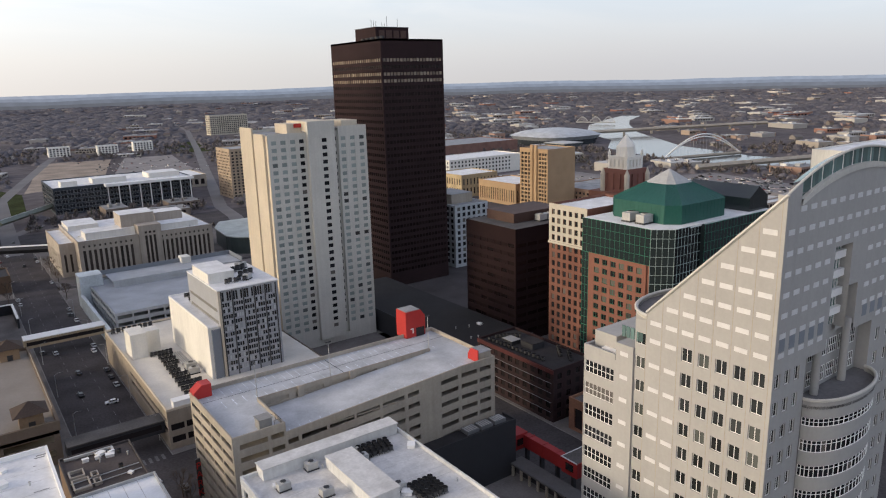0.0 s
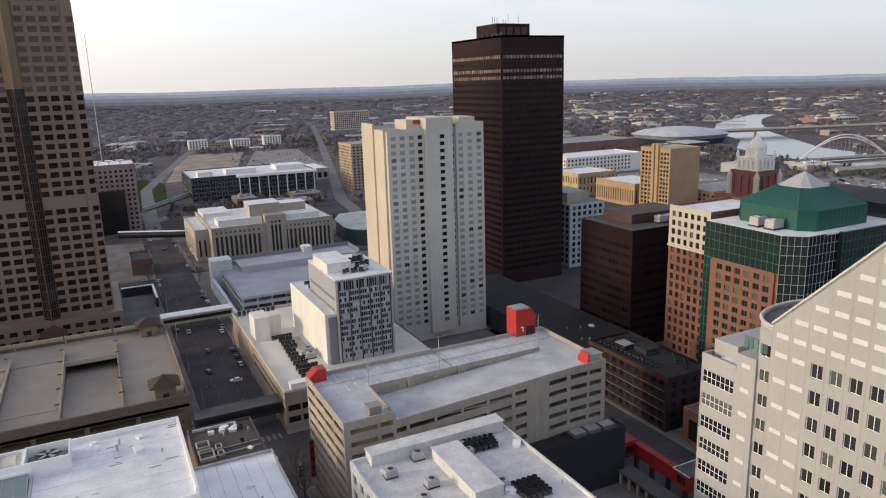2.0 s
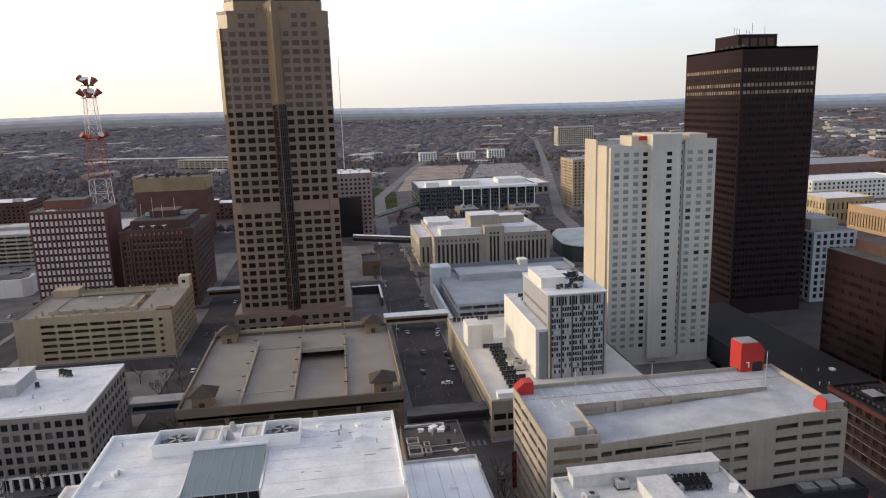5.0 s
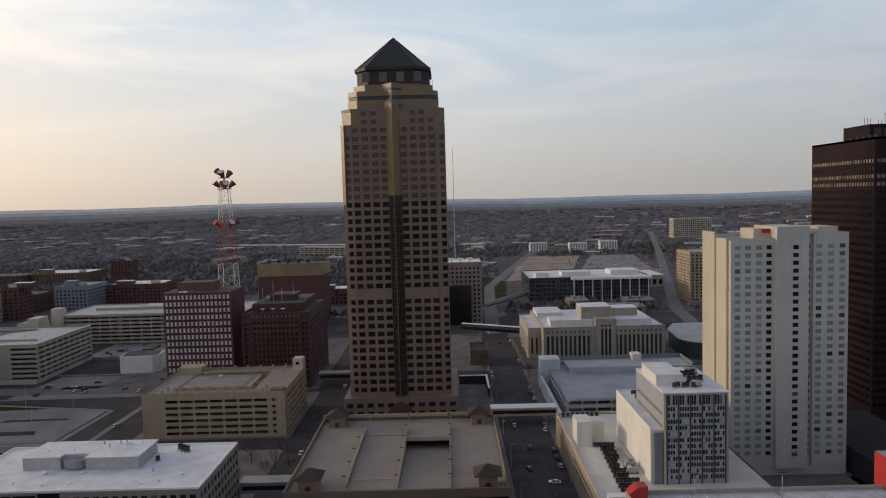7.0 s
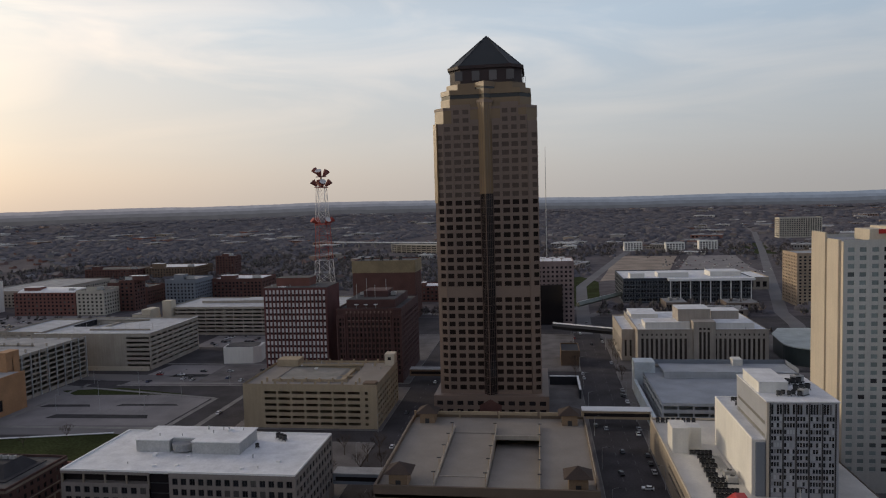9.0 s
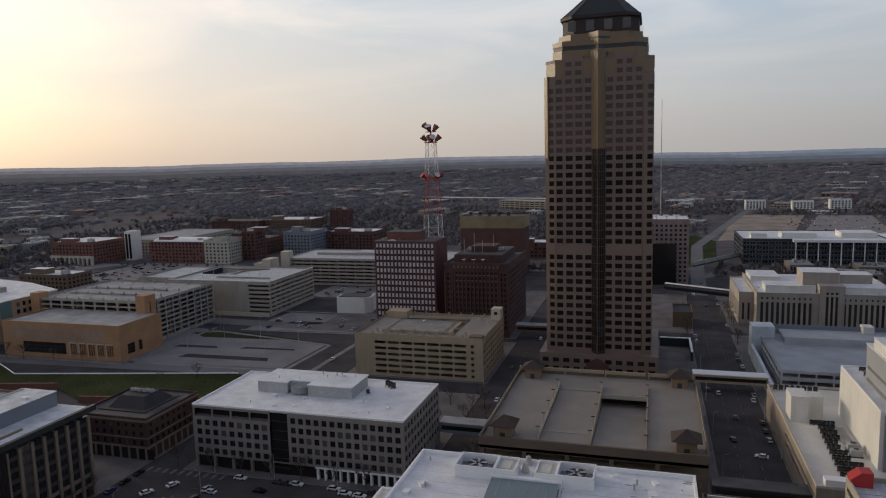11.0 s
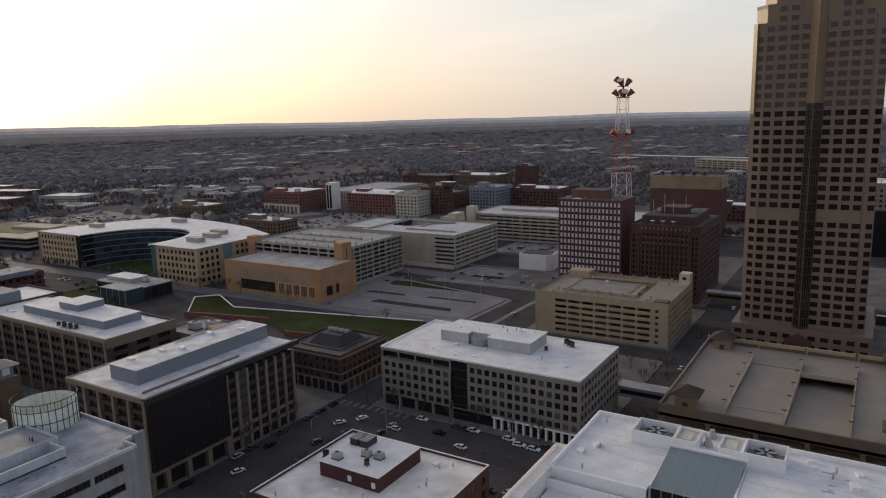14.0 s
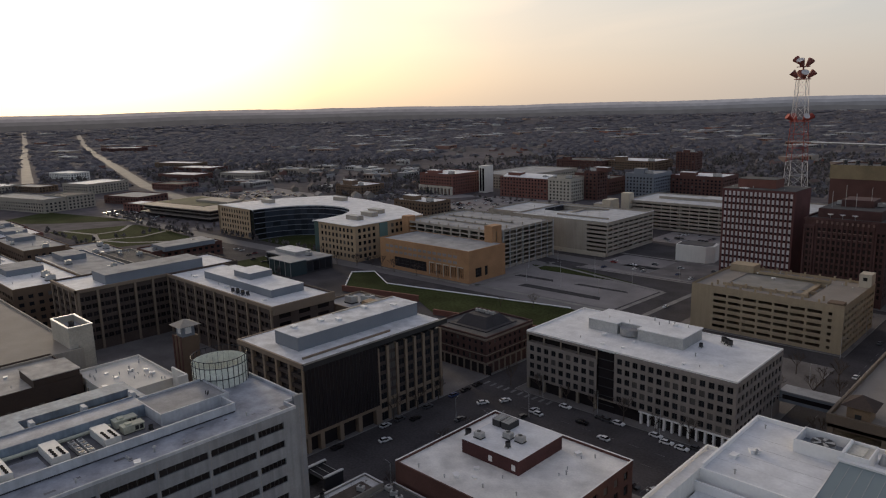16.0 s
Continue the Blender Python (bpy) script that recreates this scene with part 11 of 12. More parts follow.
far_road([(-2180, 594), (-2700, 745), (-3200, 885)], 8)
far_road([(-2170, 777), (-2600, 900), (-3004, 1021), (-3200, 1130)], 8)
road([(-600, 1880), (-256, 1755), (0, 2080), (300, 2190)], 8)
road([(-820, 300), (-560, 300), (-300, 312), (-180, 318)], 7, z=0.07)
road([(-700, 520), (-340, 420), (-150, 412), (-80, 415)], 8, z=0.075)
road([(-560, 640), (-300, 650), (-60, 665), (40, 690)], 6, z=0.075)
road([(-640, 200), (-640, 640), (-600, 1200)], 6, z=0.07)
road([(600, 300), (620, 700), (560, 1200)], 7, z=0.07)
road([(330, 560), (700, 470), (1500, 300)], 7, z=0.08)
for pts in ([(-738, 225), (-690, 238), (-655, 228), (-620, 240), (-592, 268)], [(-720, 284), (-690, 262), (-690, 238)], [(-655, 228), (-640, 262), (-652, 290)]):
    ribbon([(x, y, 2.0) for x, y in pts], 0.18, CURB, "park_path", "pale curving path through the park", "path")

# pale pavements, kerbs and dark patches round the open lots
WALK = surf("pale_walk", (0.24, 0.23, 0.215), 0.95, spec=0.08, grain=0.1, stain=0.2, stain_m=8)
for pts, h in (([(-300, 318), (-188, 320)], 1.6), ([(-187, 322), (-185, 373)], 1.4), ([(-186, 373), (-296, 396)], 1.4), ([(-262, 398), (-150, 402)], 1.2), ([(-262, 455), (-150, 454)], 1.3), ([(-172, 316), (-170, 400)], 1.6), ([(-372, 313.5), (-285, 313.5)], 1.5), ([(-282, 316), (-282, 400)], 1.5)):
    ribbon([(x, y, h) for x, y in pts], 0.17, WALK, "pavement", "narrow pale pavement beside a lot", "pavement")
PATCH = surf("dark_lot_patch", (0.06, 0.058, 0.058), 0.95, spec=0.05, grain=0.2, stain=0.3, stain_m=6)
for x0, x1, y0, y1 in ((-262, -205, 333, 341), (-280, -250, 352, 358), (-236, -200, 356, 361), (-240, -190, 420, 428), (-215, -170, 438, 446)):
    flat([(x0, y0), (x1, y0 + 2), (x1 - 3, y1), (x0 + 2, y1 - 1)], 0.075, PATCH, "asphalt_patch", "dark mended patch of asphalt in a lot", "asphalt patch")

# brick retaining wall along the lawn
solid("lawn_wall", Shape().prism([(-259, 256), (-180, 271), (-180, 272), (-259, 257)], 0, 3.0), surf("orange_brick", (0.215, 0.095, 0.068)), "low red brick retaining wall along the lawn", "wall")
solid("lawn_wall", Shape().prism([(-338, 256), (-284, 268.6), (-284, 269.6), (-338, 257)], 0, 3.6), surf("orange_brick", (0.215, 0.095, 0.068)), "low red brick retaining wall along the lawn", "wall")
for a, b in (((-338, 257), (-372, 291)), ((-372, 291), (-361, 302)), ((-361, 302), (-329, 285)), ((-329, 285), (-208, 311))):
    solid("lawn_kerb", Shape().bar((*a, 0.5), (*b, 0.5), 0.45), WHITE_TRIM, "white stone edge along the lawn", "kerb")


# ---- a pale overpass and an open car park out among the woods ----
def far_overpass():
    t = thing("overpass", -350, 1600, 0, "pale concrete road overpass on piers among bare woods", "bridge")
    a, b = Vector((-490, 1645)), Vector((-150, 1535))
    d = (b - a).normalized()
    n = Vector((-d.y, d.x)) * 6
    part("bridge_deck", Shape().prism([tuple(a - n), tuple(b - n), tuple(b + n), tuple(a + n)], 10.2, 12.2), CURB, t)
    for side in (-1, 1):
        e = n * side * 0.97
        part("parapet", Shape().bar((*(a + e), 12.8), (*(b + e), 12.8), 0.6), WHITE_TRIM, t)
    for k in range(8):
        c = a + (b - a) * ((k + 0.5) / 8)
        part("pier", Shape().box(c.x - 1.2, c.x + 1.2, c.y - 4, c.y + 4, -0.1, 10.2), GREY_CONC, t)


def far_car_park():
    t = thing("car_park", -256, 1440, 0, "open grey concrete car park with slatted storeys", "parking garage")
    a, b = Vector((-310, 1450)), Vector((-196, 1392))
    d = (b - a).normalized()
    n = Vector((-d.y, d.x)) * 30
    ring = [tuple(a), tuple(b), tuple(b + n), tuple(a + n)]
    for k in range(4):
        part("storey_slab", Shape().prism(ring, 4.2 * k + 2.8, 4.2 * k + 4.6), GREY_CONC, t)
    m = n.normalized()
    inner = [tuple(a + d * 4 + m * 4), tuple(b - d * 4 + m * 4), tuple(b - d * 4 + n - m * 4), tuple(a + d * 4 + n - m * 4)]
    part("core", Shape().prism(inner, -0.1, 15.6), surf("car_park_core", (0.06, 0.058, 0.058), 0.95), t)
    for k in range(11):
        c = a + (b - a) * (k / 10)
        part("column", Shape().prism([tuple(c - d * 0.8 - m * 0.4), tuple(c + d * 0.8 - m * 0.4), tuple(c + d * 0.8 + m * 1.2), tuple(c - d * 0.8 + m * 1.2)], -0.1, 17.5), GREY_CONC, t)


far_overpass()
far_car_park()

# ---- scattered town, woods, cars ----
rng = np.random.default_rng(7)
KEEP_OUT = [(-325, -175, 1330, 1490), (-500, -130, 1510, 1660), (-630, 330, -250, 640), (360, 580, 395, 715), (600, 900, 860, 1010), (800, 1010, 780, 980), (530, 720, 325, 480), (465, 640, 460, 715), (360, 540, 395, 620), (420, 530, 170, 225), (-690, -200, 640, 835), (-160, 60, 680, 780), (30, 320, 700, 960), (70, 330, 930, 1260), (140, 345, 1340, 1420), (525, 645, 1680, 1735), (-900, -560, 100, 300), (-1150, -640, 190, 440)]
WAYS = [[(178, 480), (213, 660), (400, 1345), (610, 2190)], [(34, 560), (48, 855), (178, 1430), (300, 1800)], [(-700, 395), (-830, 408), (-1090, 460), (-3004, 1021)], [(-1150, 322), (-1225, 334), (-3300, 905)],
        [(-600, 1880), (-256, 1755), (0, 2080)], [(x, y) for x, y, h in RIVER]]


def free(x, y, gap=12):
    for a, b, c, d in KEEP_OUT:
        if a < x < b and c < y < d:
            return False
    for i, line in enumerate(WAYS):
        g = gap + (64 if i == 5 else 6 if i in (2, 3) else 0)
        for (xa, ya), (xb, yb) in zip(line, line[1:]):
            dx, dy = xb - xa, yb - ya
            f = max(0, min(1, ((x - xa) * dx + (y - ya) * dy) / (dx * dx + dy * dy)))
            if (x - xa - f * dx) ** 2 + (y - ya - f * dy) ** 2 < g * g:
                return False
    return True


def spot(r0, r1, power=1.0):
    """A random place in the half ring that the town's edge fills."""
    a = rng.uniform(-78, 118)
    r = r0 + (r1 - r0) * rng.uniform() ** power
    return -r * math.sin(radians(a)), r * math.cos(radians(a)), r, a


def shrink(r):
    """Beyond the plain the land is drawn together towards the skyline; so are the things on it."""
    if r < 2200:
        return 1.0
    k = (r - 2200) / 2700
    return r / (2200 + 2700 * k + 26000 * k ** 3)


def join(name, protos, placed, mats, label, category):
    """One object of many copies: protos are (vertices, faces, slots); placed are (proto, x, y, z, turn, sx, sy, sz)."""
    vs, fs, ss, base = [], [], [], 0
    for i, x, y, z, turn, sx, sy, sz in placed:
        pv, pf, ps = protos[i]
        c, s = math.cos(turn), math.sin(turn)
        q = pv * np.array((sx, sy, sz))
        w = np.empty_like(q)
        w[:, 0], w[:, 1], w[:, 2] = q[:, 0] * c - q[:, 1] * s + x, q[:, 0] * s + q[:, 1] * c + y, q[:, 2] + z
        vs.append(w)
        fs.extend([tuple(base + k for k in f) for f in pf])
        ss.extend(ps)
        base += len(pv)
    me = bpy.data.meshes.new(name)
    me.from_pydata(np.concatenate(vs).tolist(), [], fs)
    for m in mats:
        me.materials.append(m)
    me.polygons.foreach_set("material_index", ss)
    me.update()
    return tagged(new(name, me), label, category, kind="stuff")


def island(name, ramp_stops, rough=0.9, grain_m=0.0, deep=0.65):
    """A material whose colour differs from piece to piece of one joined mesh; grain_m: size of twiggy mottling inside a piece."""
    m = bpy.data.materials.new(name)
    m.use_nodes = True
    nt = m.node_tree
    p = nt.nodes["Principled BSDF"]
    p.inputs["Roughness"].default_value = rough
    p.inputs["Specular IOR Level"].default_value = 0.2
    g = nt.nodes.new("ShaderNodeNewGeometry")
    r = nt.nodes.new("ShaderNodeValToRGB")
    els = r.color_ramp.elements
    while len(els) < len(ramp_stops):
        els.new(0.5)
    for e, (pos, c) in zip(els, ramp_stops):
        e.position, e.color = pos, (*c, 1)
    nt.links.new(g.outputs["Random Per Island"], r.inputs[0])
    if grain_m:
        tw = nt.nodes.new("ShaderNodeTexNoise")
        tw.inputs["Scale"].default_value, tw.inputs["Detail"].default_value, tw.inputs["Roughness"].default_value = 1.0 / grain_m, 4.0, 0.7
        nt.links.new(g.outputs["Position"], tw.inputs["Vector"])
        mr = nt.nodes.new("ShaderNodeMapRange")
        mr.inputs["From Min"].default_value, mr.inputs["From Max"].default_value = 0.36, 0.66
        mr.inputs["To Min"].default_value, mr.inputs["To Max"].default_value = 1.0 - deep, 1.0 + deep
        nt.links.new(tw.outputs["Fac"], mr.inputs["Value"])
        sc = nt.nodes.new("ShaderNodeVectorMath")
        sc.operation = "SCALE"
        nt.links.new(r.outputs[0], sc.inputs[0])
        nt.links.new(mr.outputs[0], sc.inputs["Scale"])
        nt.links.new(sc.outputs[0], p.inputs["Base Color"])
        bp = nt.nodes.new("ShaderNodeBump")
        bp.inputs["Strength"].default_value, bp.inputs["Distance"].default_value = 0.7, grain_m * 0.4
        nt.links.new(tw.outputs["Fac"], bp.inputs["Height"])
        nt.links.new(bp.outputs[0], p.inputs["Normal"])
    else:
        nt.links.new(r.outputs[0], p.inputs["Base Color"])
    return m


TWIGS = island("bare_twigs", [(0.0, (0.112, 0.097, 0.096)), (0.5, (0.146, 0.129, 0.127)), (0.85, (0.172, 0.150, 0.142)), (1.0, (0.055, 0.066, 0.04))], 0.95, 2.5, 0.5)
# bluer than the near twigs: a little distance haze is in the colour
WOODS = island("far_woods", [(0.0, (0.094, 0.089, 0.099)), (0.6, (0.116, 0.109, 0.120)), (1.0, (0.138, 0.128, 0.136))], 1.0, 9.0, 0.3)
HOUSE_WALL = island("house_walls", [(0.0, (0.28, 0.26, 0.24)), (0.3, (0.17, 0.15, 0.13)), (0.6, (0.42, 0.40, 0.38)), (0.75, (0.20, 0.09, 0.07)), (1.0, (0.26, 0.24, 0.23))])
HOUSE_ROOF = island("house_roofs", [(0.0, (0.10, 0.095, 0.095)), (0.4, (0.16, 0.15, 0.15)), (0.75, (0.12, 0.08, 0.065)), (1.0, (0.26, 0.26, 0.27))])
FLAT_ROOF = island("flat_roofs", [(0.0, (0.20, 0.20, 0.20)), (0.35, (0.32, 0.32, 0.32)), (0.7, (0.42, 0.42, 0.415)), (1.0, (0.62, 0.62, 0.61))])
SHED_WALL = island("shed_walls", [(0.0, (0.24, 0.10, 0.075)), (0.3, (0.36, 0.31, 0.25)), (0.6, (0.30, 0.29, 0.28)), (1.0, (0.52, 0.49, 0.44))])


def clump(seed):
    """A bare crown: a spray of thin ragged shards."""
    r = random.Random(seed)
    vs, fs = [], []
    for k in range(11):
        a, e = r.uniform(0, 6.28), r.uniform(0.1, 1.45)
        ln = r.uniform(0.55, 1.0)
        tip = (math.cos(a) * math.cos(e) * ln * 0.62, math.sin(a) * math.cos(e) * ln * 0.62, 0.22 + math.sin(e) * ln * 0.78)
        w = r.uniform(0.13, 0.26)
        b = (tip[0] * 0.35, tip[1] * 0.35, 0.18 + 0.3 * (tip[2] - 0.2))
        i = len(vs)
        vs += [(b[0] - w * math.sin(a), b[1] + w * math.cos(a), b[2]), (b[0] + w * math.sin(a), b[1] - w * math.cos(a), b[2]), (b[0], b[1], b[2] + w * 1.2), tip]
        fs += [(i, i + 1, i + 3), (i + 1, i + 2, i + 3), (i + 2, i, i + 3)]
    i = len(vs)
    vs += [(-0.03, -0.03, 0), (0.03, -0.03, 0), (0, 0.04, 0), (0, 0, 0.4)]
    fs += [(i, i + 1, i + 3), (i + 1, i + 2, i + 3), (i + 2, i, i + 3)]
    return np.array(vs), fs, [0] * len(fs)


def gable(w, d, h, rh):
    vs = [(-w, -d, 0), (w, -d, 0), (w, d, 0), (-w, d, 0), (-w, -d, h), (w, -d, h), (w, d, h), (-w, d, h), (-w, 0, h + rh), (w, 0, h + rh),
          (-w * 1.06, -d * 1.1, h - 0.2), (w * 1.06, -d * 1.1, h - 0.2), (w * 1.06, d * 1.1, h - 0.2), (-w * 1.06, d * 1.1, h - 0.2), (-w * 1.06, 0, h + rh + 0.1), (w * 1.06, 0, h + rh + 0.1)]
    fs = [(0, 1, 5, 4), (1, 2, 6, 9, 5), (2, 3, 7, 6), (3, 0, 4, 8, 7), (10, 11, 15, 14), (12, 13, 14, 15)]
    return np.array(vs), fs, [0, 0, 0, 0, 1, 1]


def shed():
    s = Shape().box(-1, 1, -1, 1, 0, 0.94, 0, 1)
    s.box(-0.5, -0.2, -0.3, 0.3, 0.94, 1.2, 1)
    s.box(0.3, 0.55, 0.1, 0.5, 0.94, 1.1, 1)
    for k in range(7):
        s.box(-0.92 + k * 0.26, -0.76 + k * 0.26, -1.012, -1.0, 0.35, 0.72, 2)
    return np.array(s.v, dtype=float), s.f, s.s


def canopy(seed):
    """A low ragged dome: the joined tops of a far stand of trees."""
    r = random.Random(seed)
    n = 8
    vs = [(0.15 * r.uniform(-1, 1), 0.15 * r.uniform(-1, 1), r.uniform(0.85, 1.0))]
    for ring, (rad, h) in enumerate(((0.45, 0.8), (0.85, 0.45), (1.0, -0.1))):
        for k in range(n):
            a = 2 * math.pi * (k + 0.5 * ring) / n
            q = rad * r.uniform(0.75, 1.2)
            vs.append((q * math.cos(a), q * math.sin(a), h * r.uniform(0.6, 1.3)))
    fs = [(0, 1 + k, 1 + (k + 1) % n) for k in range(n)]
    for ring in range(2):
        o = 1 + ring * n
        for k in range(n):
            fs += [(o + k, o + n + k, o + (k + 1) % n), (o + (k + 1) % n, o + n + k, o + n + (k + 1) % n)]
    return np.array(vs), fs, [0] * len(fs)


trees, stands = [], []
for k in range(34000):
    x, y, r, a = spot(560, 3700, 1.3)
    dense = noise.noise(Vector((x / 420, y / 420, 0.3))) + 0.25 * noise.noise(Vector((x / 90, y / 90, 5)))
    if dense < -0.34 + (0.28 if r < 900 else 0.0) - (0.3 if r > 2200 else 0) + (0.35 if a < -12 and r < 2000 else 0) or not free(x, y, 14):
        continue
    s = shrink(r)
    h = rng.uniform(7, 13)
    # a stand of trees in the distance is one wide clump
    wide = rng.uniform(7, 11) * (1.0 if r < 1400 else 1.0 + (r - 1400) / 700)
    if r > 1500:
        stands.append((int(rng.integers(0, 5)), x, y, land_height(r, a) - 0.4, rng.uniform(0, 6.28), wide * 1.15 * (0.4 + 0.6 * s), wide * 0.8 * (0.4 + 0.6 * s), max(2.0, 0.62 * h * (0.3 + 0.7 * s))))
        continue
    trees.append((int(rng.integers(0, 6)), x, y, land_height(r, a) - 0.2, rng.uniform(0, 6.28), wide * (0.5 + 0.5 * s), wide * (0.5 + 0.5 * s), max(3.0, h * (0.35 + 0.65 * s))))
# low thickets and younger trees close the gaps between the near woods' crowns
for k in range(16000):
    x, y, r, a = spot(690, 1650, 1.2)
    dense = noise.noise(Vector((x / 420, y / 420, 0.3))) + 0.35 * noise.noise(Vector((x / 90, y / 90, 5)))
    if dense < -0.22 + (0.35 if a < -12 else 0.0) or not free(x, y, 12):
        continue
    w = rng.uniform(5, 9)
    if rng.uniform() < 0.3:
        trees.append((int(rng.integers(0, 6)), x, y, land_height(r, a) - 0.2, rng.uniform(0, 6.28), w, w, rng.uniform(6, 11)))
    else:
        stands.append((int(rng.integers(0, 5)), x, y, land_height(r, a) - 0.4, rng.uniform(0, 6.28), w, w, rng.uniform(2.5, 6)))
tree_lines = [[(-646, 205), (-646, 640)], [(-628, 300), (-628, 640)], [(-820, 306), (-380, 318)], [(-800, 292), (-600, 292)], [(-700, 530), (-345, 430)], [(-690, 508), (-345, 410)], [(-560, 515), (-420, 530)],
              [(-560, 632), (-60, 655)], [(-742, 212), (-609, 212)], [(-716, 290), (-586, 290)], [(-450, 300), (-395, 240)], [(-690, 555), (-560, 560)], [(-430, 545), (-430, 660)], [(-880, 445), (-725, 440)],
              [(-330, 640), (-230, 640)], [(-460, 450), (-350, 520)], [(-650, 440), (-640, 520)], [(330, 210), (330, 400)], [(340, 405), (425, 400)], [(530, 330), (530, 480)], [(700, 340), (730, 480)], [(60, 545), (180, 560)], [(770, 600), (820, 800)], [(960, 560), (1000, 720)], [(20, 640), (20, 900)]]
for (xa, ya), (xb, yb) in tree_lines:
    n = int(math.hypot(xb - xa, yb - ya) / 8.5)
    for k in range(n):
        if rng.uniform() < 0.25:
            continue
        f = (k + rng.uniform(-0.3, 0.3)) / n
        w = rng.uniform(4.2, 6.5)
        trees.append((int(rng.integers(0, 6)), xa + (xb - xa) * f + rng.normal(0, 1.2), ya + (yb - ya) * f + rng.normal(0, 1.2), 0.0, rng.uniform(0, 6.28), w, w, rng.uniform(5.5, 8.5)))
join("woods", [clump(k) for k in range(6)], trees, [TWIGS], "bare grey-brown trees spreading to the horizon", "woods")

far_woods = join("distant_woods", [canopy(k) for k in range(5)], stands, [WOODS], "far grey-brown woods below the skyline", "woods")
far_woods.data.shade_smooth()

houses, sheds = [], []
for k in range(1900):
    x, y, r, a = spot(640, 3400, 1.25)
    if noise.noise(Vector((x / 420, y / 420, 0.3))) > 0.25 or not free(x, y, 18):
        continue
    s = shrink(r)
    turn = radians(-18 + 90 * int(rng.integers(0, 2)) + rng.normal(0, 4))
    k_ = rng.uniform(0.8, 1.25) * s
    houses.append((int(rng.integers(0, 3)), x, y, land_height(r, a) - 0.1, turn, k_, k_, k_))
near_houses = sorted(houses, key=lambda q: q[1] ** 2 + q[2] ** 2)[:70]
houses = [q for q in houses if q not in near_houses]
H_WALL = surf("near_house_wall", (0.34, 0.31, 0.28), 0.9, piece=0.45)
H_ROOF = surf("near_house_roof", (0.15, 0.14, 0.138), 0.9, piece=0.35)
HOUSE_PARTS = []
for w_, d_, h_, r_ in ((6, 4.2, 5.2, 2.6), (7, 5, 3.4, 2.8), (5, 4.4, 5.6, 3.2)):
    pv, pf, ps = gable(w_, d_, h_, r_)
    hw, hr, hd = Shape(), Shape(), Shape()
    hw.v, hw.f, hw.s = [tuple(v) for v in pv], pf[:4], [0] * 4
    hr.v, hr.f, hr.s = [tuple(v) for v in pv], pf[4:], [0] * 2
    for k in range(3):
        hd.box(-w_ * 0.7 + k * w_ * 0.6, -w_ * 0.7 + k * w_ * 0.6 + 1.1, -d_ - 0.05, -d_ + 0.02, 1.0, 2.4)
    HOUSE_PARTS.append((hw.mesh("wall", [H_WALL]), hr.mesh("roof", [H_ROOF]), hd.mesh("windows", [BLACK_GLASS])))
for i, x, y, z, turn, sx, sy, sz in near_houses:
    t = thing("house", 0, 0, 0, "small gabled house among bare trees at the edge of town", "house", "houses at the edge of town")
    for nm, me in zip(("wall", "roof", "window"), HOUSE_PARTS[i]):
        part(nm, me, None, t)
    t.matrix_basis = Matrix.Translation((x, y, z)) @ Matrix.Rotation(turn, 4, "Z") @ Matrix.Diagonal((sx, sy, sz, 1))
join("houses", [gable(6, 4.2, 5.2, 2.6), gable(7, 5, 3.4, 2.8), gable(5, 4.4, 5.6, 3.2)], houses, [HOUSE_WALL, HOUSE_ROOF], "many small gabled houses among bare trees", "houses")
for k in range(1500):
    x, y, r, a = spot(620, 3500, 1.6)
    if noise.noise(Vector((x / 700, y / 700, 3.3))) < ((0.12 if r > 1400 else -0.12) if -12 < a < 70 else -0.45) or not free(x, y, 32 if r < 1400 else 40):
        continue
    s = shrink(r)
    turn = radians((15 if a > 40 else -18) + 90 * int(rng.integers(0, 2))) if r > 900 else 0.0
    big = 1.0 + (r > 1500) * rng.uniform(0, 1.2)
    sheds.append((0, x, y, land_height(r, a) - 0.1, turn, rng.uniform(9, 24) * big * s, rng.uniform(8, 15) * big * s, rng.uniform(5, 11) * s))
near_sheds = sorted(sheds, key=lambda q: q[1] ** 2 + q[2] ** 2)[:60]
SHED_M = Shape()
pv, pf, ps = shed()
SHED_M.v, SHED_M.f, SHED_M.s = [tuple(v) for v in pv], pf, ps
piece_wall = surf("shed_wall", (0.36, 0.29, 0.24), 0.9, piece=0.5)
piece_roof = surf("shed_roof", (0.45, 0.45, 0.44), 0.85, piece=0.55)
SHED_MESH = SHED_M.mesh("commercial_building", [piece_wall, piece_roof, BLACK_GLASS])
for i, x, y, z, turn, sx, sy, sz in near_sheds:
    o = new("commercial_building", SHED_MESH)
    o.matrix_basis = Matrix.Translation((x, y, z)) @ Matrix.Rotation(turn, 4, "Z") @ Matrix.Diagonal((sx, sy, sz, 1))
    tagged(o, "low flat-roofed commercial building on the edge of town", "building", "edge of town buildings")
join("distant_sheds", [shed()], [q for q in sheds if q not in near_sheds], [SHED_WALL, FLAT_ROOF, BLACK_GLASS], "distant low commercial buildings with flat pale roofs", "buildings")

